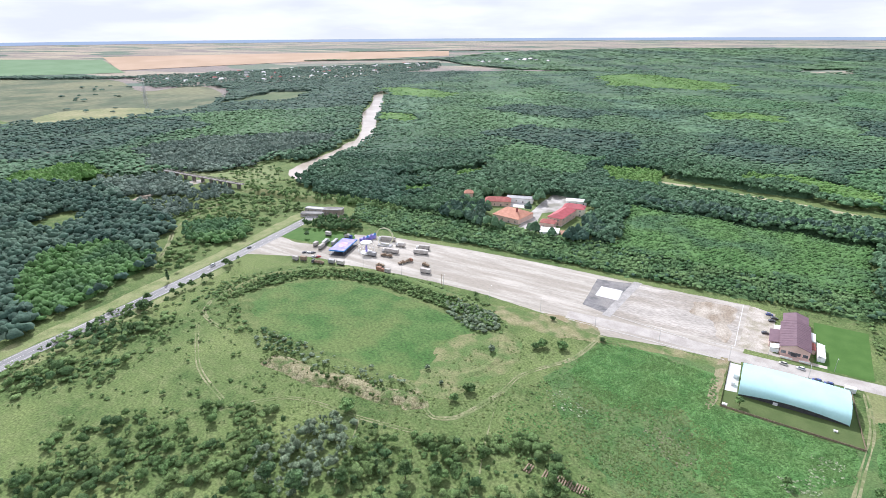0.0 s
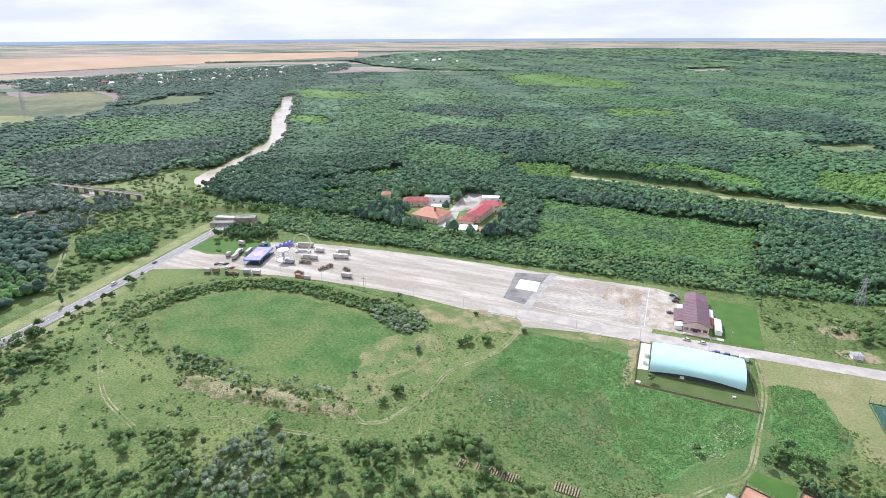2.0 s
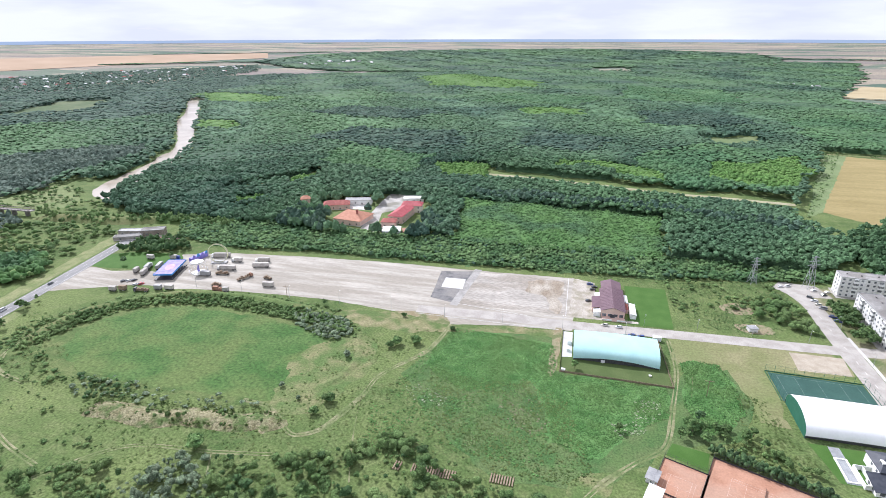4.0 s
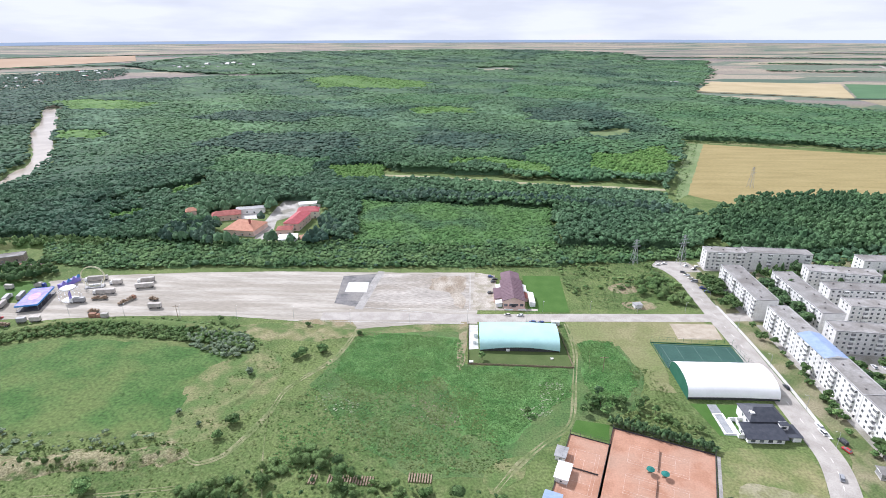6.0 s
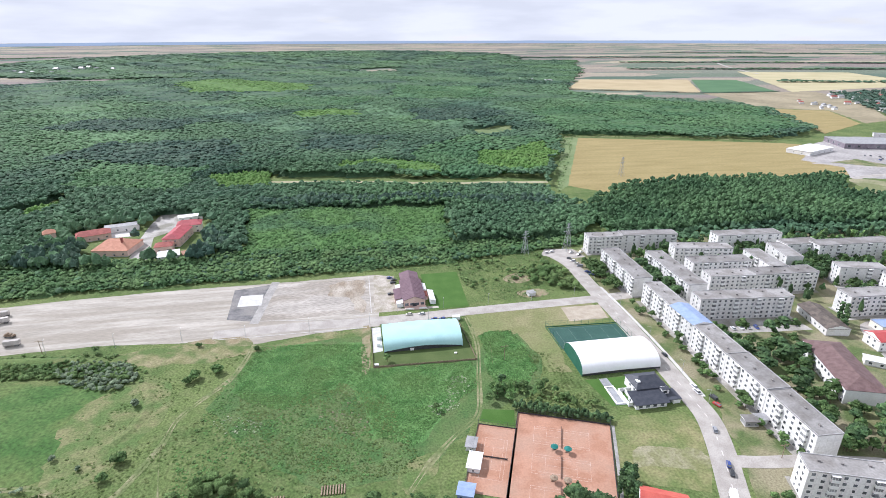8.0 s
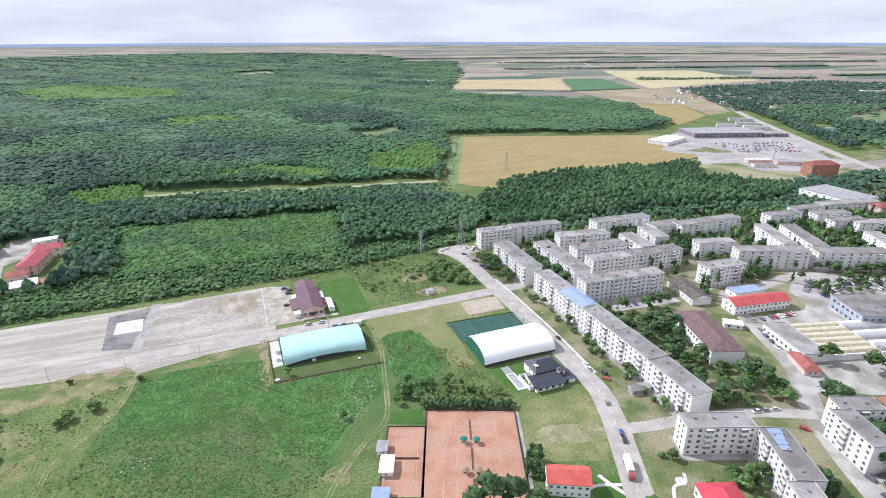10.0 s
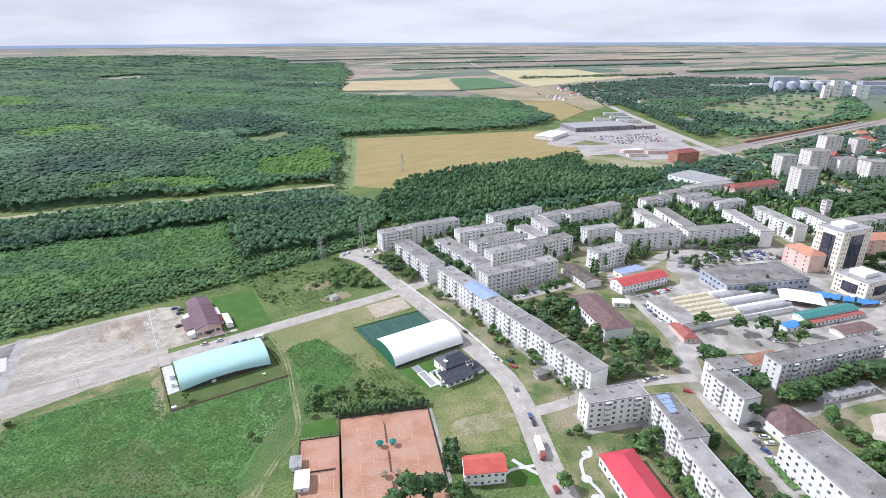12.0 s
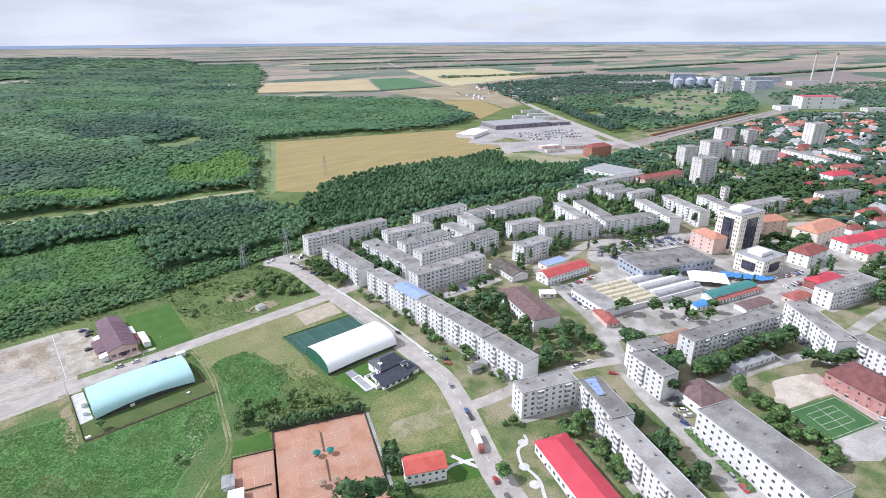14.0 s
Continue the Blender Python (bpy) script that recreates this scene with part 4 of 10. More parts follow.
scatter("woodland", "dark woods beyond the river", "forest", [WESTFAR], 9.0, (4.2, 7.0), (7, 11), FOREST_DARK, 1, 28, [SLOPEW, WF_OPEN], 1300, 2500, under=6.5, squat=0.6, soft=True)
# shade is mixed into this pasture's green
patch("ground_field", WF_OPEN, mk("shaded pasture", (0.075, 0.115, 0.05), (0.12, 0.15, 0.075), 0.01, 0.95, 0.1, 0.15), 0.3, 5, "green pasture among the woods", "field", smooth=True)
patch("ground_field", SLOPEW, mk("yellowed slope", (0.17, 0.19, 0.085), (0.26, 0.25, 0.13), 0.012, 0.95, 0.15, 0.2), 0.35, 5, "yellowed grass slope above the woods", "field", smooth=True)
for _x, _y, _n, _l in ((-1130, 700, 26, "dark"), (-1400, 640, 10, "low"), (-1650, 820, 12, "lone"), (-1900, 1000, 12, "lone")):
    scatter("tree_cluster", _l + " trees dotted over the grazing land", "trees", [[(_x - 130, _y - 60), (_x + 60, _y - 120), (_x + 130, _y + 60), (_x - 60, _y + 120)]], 46, (5, 9), (4, 8), FOREST_DARK, 2, _n, thin=0.6)

# ---- apartment blocks ----


def window_mesh(w, h, panes=2):
    """A proud frame with a sill, its panes set back; one closed piece."""
    bm = bmesh.new()
    n = panes
    xs = [-w / 2 + k * w / n for k in range(n + 1)]
    fr = [[bm.verts.new((x, -0.06, z)) for x in xs] for z in (0, h)]
    bk = [[bm.verts.new((x, 0.04, z)) for x in xs] for z in (0, h)]
    front = [bm.faces.new((fr[0][k], fr[0][k + 1], fr[1][k + 1], fr[1][k])) for k in range(n)]
    for k in range(n):
        bm.faces.new((bk[0][k + 1], bk[0][k], bk[1][k], bk[1][k + 1]))
        bm.faces.new((fr[1][k], fr[1][k + 1], bk[1][k + 1], bk[1][k]))
        bm.faces.new((fr[0][k + 1], fr[0][k], bk[0][k], bk[0][k + 1]))
    bm.faces.new((fr[0][0], fr[1][0], bk[1][0], bk[0][0]))
    bm.faces.new((fr[1][n], fr[0][n], bk[0][n], bk[1][n]))
    bmesh.ops.inset_individual(bm, faces=front, thickness=0.09, depth=-0.06)
    for f in front:
        f.material_index = 1
    return mesh_of("window", bm, [FRAMEW, GLASS])


GLASS_PALE = mk("curtained glazing", (0.16, 0.17, 0.18), (0.34, 0.34, 0.34), 0.5, 0.2, 1.0, 0.2, obj=0.4)


def balcony_mesh(w, closed):
    bm = bmesh.new()
    d = 1.15
    box(bm, -w / 2, -d, -0.12, w / 2, 0.0, 0.0, 0)
    box(bm, -w / 2, -d, 0.0, w / 2, -d + 0.1, 1.0, 0)
    box(bm, -w / 2, -d + 0.1, 0.0, -w / 2 + 0.1, 0.0, 1.0, 0)
    box(bm, w / 2 - 0.1, -d + 0.1, 0.0, w / 2, 0.0, 1.0, 0)
    if closed:
        box(bm, -w / 2 + 0.04, -d + 0.04, 1.0, w / 2 - 0.04, 0.0, 2.35, 1)
        for k in range(4):
            x = -w / 2 + k * (w - 0.08) / 3
            box(bm, x, -d, 1.0, x + 0.08, -d + 0.03, 2.35, 2)
        box(bm, -w / 2, -d, 2.35, w / 2, 0.0, 2.5, 0)
    else:
        box(bm, -w / 2 + 0.3, -0.04, 0.0, w / 2 - 0.3, 0.02, 2.1, 1)
    return mesh_of("balcony", bm, [WALL_WHITE, GLASS_PALE, FRAMEW])


def vent_mesh():
    bm = bmesh.new()
    box(bm, -0.5, -0.3, 0, 0.5, 0.3, 0.7, 0)
    box(bm, -0.58, -0.38, 0.7, 0.58, 0.38, 0.82, 0)
    return mesh_of("vent", bm, [mk("sooty vent brick", (0.20, 0.19, 0.18), (0.30, 0.28, 0.27), 0.8, 0.9)])


WIN = [window_mesh(1.35, 1.25), window_mesh(1.0, 1.25, 2), window_mesh(0.7, 0.8, 1), window_mesh(1.9, 1.45, 3)]
BALC = [balcony_mesh(3.0, False), balcony_mesh(3.0, True), balcony_mesh(2.6, True)]
VENT = vent_mesh()
_RNG = random.Random(5)


def frame_of(x0, y0, x1, y1):
    a = math.degrees(math.atan2(y1 - y0, x1 - x0))
    return pose(x0, y0, 0, 0, 0, a), math.hypot(x1 - x0, y1 - y0)


PARAPET = mk("grey parapet", (0.36, 0.355, 0.35), (0.46, 0.455, 0.45), 0.3, 0.9, 2.0, 0.12, obj=0.2)


def roof_mesh(L, D, h, style, mat):
    bm = bmesh.new()
    if style == "flat":
        box(bm, -0.15, -0.15, h, L + 0.15, D + 0.15, h + 0.2, 0)
        for a in ((-0.15, -0.15, L + 0.15, 0.12), (-0.15, D - 0.12, L + 0.15, D + 0.15), (-0.15, 0.12, 0.12, D - 0.12), (L - 0.12, 0.12, L + 0.15, D - 0.12)):
            box(bm, a[0], a[1], h + 0.2, a[2], a[3], h + 0.5, 1)
    else:
        rise = style[1]
        o = 0.5
        hip = min(style[2], L / 2 - 0.2)
        e = [bm.verts.new(p) for p in ((-o, -o, h), (L + o, -o, h), (L + o, D + o, h), (-o, D + o, h))]
        e2 = [bm.verts.new(p) for p in ((-o, -o, h + 0.2), (L + o, -o, h + 0.2), (L + o, D + o, h + 0.2), (-o, D + o, h + 0.2))]
        r = [bm.verts.new((hip - o * (hip == 0), D / 2, h + rise)), bm.verts.new((L - hip + o * (hip == 0), D / 2, h + rise))]
        bm.faces.new(e[::-1])
        for i in range(4):
            bm.faces.new((e[i], e[(i + 1) % 4], e2[(i + 1) % 4], e2[i]))
        bm.faces.new((e2[0], e2[1], r[1], r[0]))
        bm.faces.new((e2[2], e2[3], r[0], r[1]))
        f1 = bm.faces.new((e2[1], e2[2], r[1]))
        f2 = bm.faces.new((e2[3], e2[0], r[0]))
        if hip == 0:
            f1.material_index = f2.material_index = 1
    return mesh_of("roof", bm, [mat, PARAPET if style == "flat" else WALL_WHITE])


def building(name, label, category, x0, y0, x1, y1, depth, h, storeys, bay=3.4, wall=WALL, roof=BITUMEN, style="flat", balconies=3, group="", ends=2, wins=(0, 0, 0, 1), vents=True, base=0.0, size_up=1.0, door=True, back=False):
    """A house or block on the plan line x0, y0 to x1, y1 (its face), reaching back by depth."""
    m, L = frame_of(x0, y0, x1, y1)
    ob = thing(name, label, category, m, group)
    FOOT.append((m.inverted(), L, depth))
    if name == "apartment_block":
        q = [m @ Vector(p) for p in ((-1.2, -3.4, 0), (L + 1.2, -3.4, 0), (L + 1.2, depth + 2.2, 0), (-1.2, depth + 2.2, 0))]
        patch("pavement", [(p.x, p.y) for p in q], YARD, 0.072 + 0.002 * (len(FOOT) % 9), 0.25, "grey paved strip round a block of flats", "ground", step=3)
    bm = bmesh.new()
    box(bm, 0, 0, 0, L, depth, h, 0)
    box(bm, -0.06, -0.06, 0, L + 0.06, depth + 0.06, 0.5, 1)
    part("wall", bm, [wall, CONCRETE], ob)
    rf = part("roof", roof_mesh(L, depth, h, style, roof), None, ob)
    sh = (h - base) / storeys
    far = math.hypot(x0, y0) > 430
    bay = bay * (1.9 if far else 1.0)
    nb = max(1, int(L / bay))
    step = L / nb
    bal_cols = set()
    if balconies:
        k = balconies // 2
        while k < nb:
            bal_cols.add(k)
            k += balconies
    for s in range(storeys):
        z = base + s * sh
        for k in range(nb):
            x = (k + 0.5) * step
            if k in bal_cols and s > 0:
                part("balcony", BALC[_RNG.choice((0, 1, 1, 2))], None, ob, m=pose(x, 0, z))
            else:
                w = WIN[_RNG.choice(wins)]
                if s == 0 and door and k % 5 == 2:
                    part("door", DOOR, None, ob, m=pose(x, 0, 0.1))
                    continue
                part("window", w, None, ob, m=pose(x, 0, z + sh * 0.32) @ Matrix.Scale(size_up, 4))
        for e in range(ends):
            y = depth * (e + 1) / (ends + 1)
            part("window", WIN[_RNG.choice(wins)], None, ob, m=pose(0, y, z + sh * 0.32, 0, 0, -90) @ Matrix.Scale(size_up, 4))
    if vents and style == "flat" and not far:
        for k in range(max(1, int(L / 9))):
            part("vent", VENT, None, rf, m=pose((k + 0.5) * L / max(1, int(L / 9)) + _RNG.uniform(-1.5, 1.5), depth * _RNG.uniform(0.3, 0.7), h + 0.2))
    return ob


_bm = bmesh.new()
box(_bm, -0.6, -0.05, 0, 0.6, 0.03, 2.1, 0)
box(_bm, -0.9, -0.9, 2.25, 0.9, 0.0, 2.4, 1)
DOOR = mesh_of("door", _bm, [DARKMETAL, CONCRETE])

G1 = "blocks of flats"
# face line, depth, height, storeys
for x0, y0, x1, y1, d, h, s, lb in (
        (180, 379.6, 208, 377.5, 11, 14, 5, "grey panel block of flats beside the woods"),
        (209, 379.5, 254.5, 375.5, 11, 14, 5, "grey panel block of flats beside the woods"),
        (179.6, 355.4, 178, 301.2, 13, 14, 5, "white panel block of flats behind bushes on the street"),
        (209.4, 345, 207.7, 285.6, 13, 14, 5, "pale panel block of flats in a narrow court"),
        (235.2, 347, 278, 339, 12, 14, 5, "pale panel block of flats round a courtyard"),
        (284.5, 336.5, 281.7, 301.7, 12, 14, 5, "white panel block of flats closing a courtyard"),
        (231.9, 318, 275.9, 315, 12, 14, 5, "grey panel block of flats in a courtyard"),
        (230, 295, 261.3, 292.5, 12, 14, 5, "grey panel block of flats with a blue roof panel"),
        (261.5, 292.4, 307.6, 290, 12, 14, 5, "grey panel block of flats with white balconies"),
        (203, 265.2, 262.2, 259.4, 12, 14, 5, "grey panel block of flats beside a small car park"),
        (284.2, 365.5, 339.5, 362.8, 12, 14, 5, "pale block of flats at the edge of the woods"),
        (316, 351, 310, 322, 12, 12, 4, "pale block of flats with a light roof"),
        (326.3, 341, 356.2, 341, 12, 13, 4, "pale block of flats behind trees"),
        (347.5, 333, 413, 331, 12, 14, 5, "long pale block of flats at the edge of the woods"),
        (409, 315, 388, 269, 11, 14, 5, "white block of flats with a grey roof"),
        (328, 294, 357.7, 286, 11, 14, 5, "pale block of flats behind trees"),
        (344.3, 271.3, 392.9, 250.2, 12, 14, 5, "grey block of flats on the market square"),
        (429, 305.8, 406.5, 259.5, 12, 14, 5, "white block of flats with regular windows"),
        (396.8, 247, 447, 225.7, 12, 14, 5, "grey block of flats on the market square"),
        (478, 267.8, 447.4, 215, 11, 14, 5, "white block of flats with regular windows"),
        (510.5, 259.3, 484.6, 205.4, 11, 14, 5, "white block of flats with regular windows"),
        (540, 235, 515, 191.5, 11, 14, 5, "white block of flats with regular windows"),
        (441.7, 324.5, 477, 320.7, 11, 14, 5, "grey block of flats near the woods"),
        (481, 329.3, 514.8, 326.5, 11, 14, 5, "grey block of flats near the woods"),
        (525, 334.6, 589, 323, 12, 12, 4, "long low block of flats with a grey roof"),
        (484.5, 311.7, 518.4, 304.6, 11, 14, 5, "block of flats with a blank white end"),
        (480, 293, 511.7, 286, 11, 14, 5, "block of flats with a blank white end"),
        (494, 281, 525, 272.5, 11, 14, 5, "grey block of flats behind trees"),
        (159, 131.6, 186.5, 121.6, 9.6, 14, 5, "grey panel block of flats beside the red-roofed school"),
        (186.6, 121.4, 174.8, 95.2, 11, 14, 5, "white panel block of flats with blue roof sheets"),
        (171.6, 96.4, 154, 53.5, 9.6, 13.6, 5, "white panel block of flats with balconies"),
        (208.6, 74.6, 190.5, 23.5, 19.2, 13.6, 4, "long white block with a plain grey roof"),
        (225.6, 118.2, 219.2, 96.2, 9.6, 14, 5, "white panel block of flats among trees"),
        (230.2, 116.2, 248, 109, 9.6, 14, 5, "rear wing of a white panel block among trees"),
        (260.9, 101.6, 329, 82.6, 10.5, 14, 5, "long grey block of flats behind a row of trees"),
        (347.5, 87.8, 318.4, 53, 12, 14, 5, "white panel block of flats"),
        (328.6, 50, 311, 13.3, 12, 14, 5, "white panel block of flats"),
        (296.7, 253, 328, 251, 12, 14, 5, "white block of flats near the red-roofed shop"),
        (388.6, 73.5, 435, 60.3, 12, 12, 4, "low grey block with a partly red roof"),
        (531, 192.6, 606.8, 171.6, 12, 11, 4, "long low white block behind orange roofs"),
        (635, 150, 680, 130, 12, 14, 5, "curved white block of flats"),
        (923, 234, 895, 182, 10, 12, 4, "long white block far off"),
        (874, 273, 838, 206, 10, 12, 4, "long white block far off")):
    building("apartment_block", lb, "apartment block", x0, y0, x1, y1, d, h, s, group=G1, balconies=0 if "long white block" in lb else 4)

# the long street block, in four stepped lengths with roofs of their own
for x0, y0, x1, y1, h, rf, st, lb in (
        (180.7, 293.9, 180.4, 262, 14, BITUMEN, "flat", "white street block of flats with grey bitumen roof"),
        (180.4, 261.7, 180.3, 238, 14, SHEET_BLUE, ("gable", 1.8, 0), "white street block of flats under a pale blue roof"),
        (180.3, 237.7, 179.4, 208, 14, BITUMEN, "flat", "white street block of flats with grey bitumen roof"),
        (179.4, 207.7, 178.5, 178, 14.4, BITUMEN, "flat", "white street block of flats with grey bitumen roof"),
        (178.5, 177.7, 177.2, 147.5, 14, BITUMEN, "flat", "white street block of flats with grey bitumen roof")):
    building("apartment_block", lb, "apartment block", x0, y0, x1, y1, 11.5, h, 5, group=G1, roof=rf, style=st, balconies=4)

# point towers
WALL_BEIGE = mk("pale tower render", (0.64, 0.61, 0.58), (0.74, 0.715, 0.69), 0.15, 0.9, 1.0, 0.08, obj=0.1)
panelled(WALL_BEIGE, 3.6, 2.9)
for x, y, w, d, h, lb in ((622, 272, 22, 16, 33, "tall white tower block with brown stripes"), (728, 312, 26, 18, 34, "tall plain white tower block"), (880, 362, 22, 16, 30, "tall grey-white tower block"), (905, 368, 22, 16, 26, "plain grey tower block"), (755, 290, 26, 18, 24, "white and grey tower block"), (766, 262, 30, 18, 25, "white and grey tower block"), (930, 342, 16, 16, 24, "slim white tower block"), (990, 270, 26, 18, 36, "tall plain white tower block"), (700, 330, 20, 16, 28, "plain white tower block"), (565, 219, 6, 6, 20, "slim pale concrete tower")):
    a = radians(-24)
    building("tower_block", lb, "tower block", x, y, x + w * math.cos(a), y + w * math.sin(a), d, h, max(4, int(h / 2.9)), group="tower blocks", wall=WALL_BEIGE, balconies=2 if w > 10 else 0, bay=3.6)

# ---- sports grounds ----


def vault(name, label, x0, x1, yc, width, height, mat, endmat, sill=1.2, bow=0.0, both_ends=True):
    """A barrel-vaulted fabric hall along x, with a raised hem, hoops and a fabric end wall."""
    ob = thing(name, label, "sports hall", pose(x0, yc, 0))
    L = x1 - x0
    nx, na = 24, 20
    bm = bmesh.new()
    rows = []
    for i in range(nx + 1):
        u = i / nx
        hem = sill + bow * math.sin(math.pi * u)
        k = 1 - 0.02 * math.sin(math.pi * u)
        row = []
        for j in range(na + 1):
            a = math.pi * j / na
            y = -math.cos(a) * width / 2 * k
            z = hem + (height - hem) * math.sin(a) ** 0.8 * (1 + 0.04 * math.sin(math.pi * u))
            row.append(bm.verts.new((u * L, y, z)))
        rows.append(row)
    for i in range(nx):
        for j in range(na):
            f = bm.faces.new((rows[i][j], rows[i + 1][j], rows[i + 1][j + 1], rows[i][j + 1]))
            f.smooth = True
    bmesh.ops.recalc_face_normals(bm, faces=bm.faces)
    part("membrane", bm, mat, ob)
    for u in ((0.0, 1.0) if both_ends else (0.0,)):
        bm = bmesh.new()
        x = u * L + (0.12 if u == 0 else -0.12)
        top = [(-math.cos(math.pi * j / na) * (width / 2 - 0.1), sill + (height - 0.12 - sill) * math.sin(math.pi * j / na) ** 0.8) for j in range(na + 1)]
        pts = [(width / 2 - 0.1, 0.0), (-width / 2 + 0.1, 0.0)] + top
        a = [bm.verts.new((x, y, z)) for y, z in pts]
        b = [bm.verts.new((x + 0.1, y, z)) for y, z in pts]
        k = len(pts)
        bm.faces.new(a)
        bm.faces.new(b[::-1])
        for i in range(k):
            bm.faces.new((a[i], b[i], b[(i + 1) % k], a[(i + 1) % k]))
        bmesh.ops.recalc_face_normals(bm, faces=bm.faces)
        bmesh.ops.triangulate(bm, faces=[f for f in bm.faces if len(f.verts) > 4])
        part("end_wall", bm, endmat, ob)
    for i in range(10):
        u = i / 9
        for s in (-1, 1):
            bm = bmesh.new()
            z = sill + bow * math.sin(math.pi * u)
            y = s * (width / 2 * (1 - 0.02 * math.sin(math.pi * u)) - 0.45)
            box(bm, u * (L - 0.2), y - 0.08, 0, u * (L - 0.2) + 0.16, y + 0.08, z, 0)
            part("post", bm, DARKMETAL, ob)
    # dark boards: a wall on the white hall, stand-in shade under the aqua hem
    for y in (-width / 2 + 0.75, width / 2 - 0.9):
        bm = bmesh.new()
        box(bm, 0.3, y, 0, L - 0.3, y + 0.15, sill + bow + 0.3, 0)
        part("side_board", bm, DARKMETAL, ob)
    return ob


vault("sports_hall", "aqua fabric barrel-vault sports hall with raised hem", 8.8, 53.4, 272.3, 25.4, 8.0, TENT, TENT, 0.9, 1.9)
vault("sports_hall", "white fabric tennis hall with a green end wall", 108.6, 152.2, 233.4, 26.2, 8.8, DOME, DOME_GREEN, 1.6, 0.2)
patch("pavement", [(2.8, 289), (8.2, 289), (8.2, 262), (2.8, 261)], CONCRETE, 0.1, 0, "pale concrete apron of the aqua hall", "ground")


def equipment_box(x, y, z=0.0, w=2.0, d=1.2, h=1.4, mat=SHEET_WHITE, lb="white equipment cabinet on the turf"):
    ob = thing("equipment_cabinet", lb, "cabinet", pose(x, y, z))
    bm = bmesh.new()
    box(bm, -w / 2, -d / 2, 0.1, w / 2, d / 2, h, 0, 0.04)
    part("body", bm, mat, ob)
    bm = bmesh.new()
    box(bm, -w / 2 - 0.1, -d / 2 - 0.1, h, w / 2 + 0.1, d / 2 + 0.1, h + 0.1, 0)
    part("lid", bm, SHEET_WHITE, ob)
    bm = bmesh.new()
    box(bm, -w / 2 + 0.1, -d / 2 + 0.1, 0, w / 2 - 0.1, d / 2 - 0.1, 0.1, 0)
    part("plinth", bm, CONCRETE, ob)


for a in ((24.5, 260.5, 0, 2.0, 1.2, 1.4), (48, 253, 0, 1.4, 0.8, 0.7), (6.5, 276, 0.1, 2, 3, 2.2), (6.0, 268, 0.1, 1.6, 2, 1.8), (55.5, 291, 0.1, 4.5, 2.5, 2.4), (4, 247.5)):
    equipment_box(*a)


def fence(name, label, pts, h, step, postmat, infill, board=0.0, group=""):
    """A run of posts with an infill panel between each two."""
    ob = thing(name, label, "fence", None, group)
    for i in range(len(pts) - 1):
        a, b = Vector(pts[i]), Vector(pts[i + 1])
        k = max(1, round((b - a).length / step))
        for j in range(k):
            p, q = a.lerp(b, j / k), a.lerp(b, (j + 1) / k)
            bm = bmesh.new()
            tube(bm, (p.x, p.y, 0), (p.x, p.y, h), 0.07, n=5)
            part("post", bm, postmat, ob)
            bm = bmesh.new()
            d = (q - p).normalized()
            s = Vector((-d.y, d.x)) * 0.03
            if board:
                ring = [(p.x - s.x, p.y - s.y), (q.x - s.x, q.y - s.y), (q.x + s.x, q.y + s.y), (p.x + s.x, p.y + s.y)]
                prism(bm, ring, 0.02, board, 0)
            for z in ((h - 0.05), h * 0.62):
                tube(bm, (p.x, p.y, z), (q.x, q.y, z), 0.035, n=4)
            part("panel", bm, infill, ob)
    bm = bmesh.new()
    e = pts[-1]
    tube(bm, (e[0], e[1], 0), (e[0], e[1], h), 0.07, n=5)
    part("post", bm, postmat, ob)
    return ob


fence("fence", "low pale board fence round the turf", [(2.5, 291), (2.2, 246.5), (58.3, 245), (56, 291)], 1.3, 4.5, WOOD, WOOD, 0.9)
fence("fence", "tall green mesh fence of the hard court", [(107.5, 247), (107, 272.5), (152, 270.5), (152.5, 248)], 4.0, 4.5, DOME_GREEN, DOME_GREEN, 0.5)
patch("ground_court", [(108.3, 247), (108, 271.5), (151, 269.7), (151.6, 247.5)], HARDCOURT, 0.1, 0, "dark green hard court behind the white hall", "court")


def strip(name, p, q, w, mat, z, parent=None, lb=""):
    p, q = Vector(p), Vector(q)
    d = (q - p).normalized()
    s = Vector((-d.y, d.x)) * w / 2
    bm = bmesh.new()
    prism(bm, [tuple(p - s), tuple(q - s), tuple(q + s), tuple(p + s)], z - 0.01, z + 0.012, 0)
    ob = part(name, bm, mat, parent, lb)
    return ob


_once = {}


def mk_once(name, c1, c2):
    if name not in _once:
        _once[name] = mk(name, c1, c2, 0.5, 0.85, 3.0, 0.15)
    return _once[name]


_hc = thing("court_markings", "white line markings on the green hard court", "court lines", None)
for p, q in (((112, 249), (111.7, 269.6)), ((148, 249), (147.7, 268)), ((130, 248.5), (129.7, 269)), ((112, 269.4), (147.7, 268)), ((120, 249), (120, 269)), ((140, 249), (140, 268.4))):
    strip("line", p, q, 0.10, mk_once("faded court line", (0.16, 0.22, 0.20), (0.24, 0.30, 0.27)), 0.115, _hc)


NETTING = mk("clay-dusted netting", (0.20, 0.125, 0.095), (0.27, 0.17, 0.125), 0.5, 0.9)


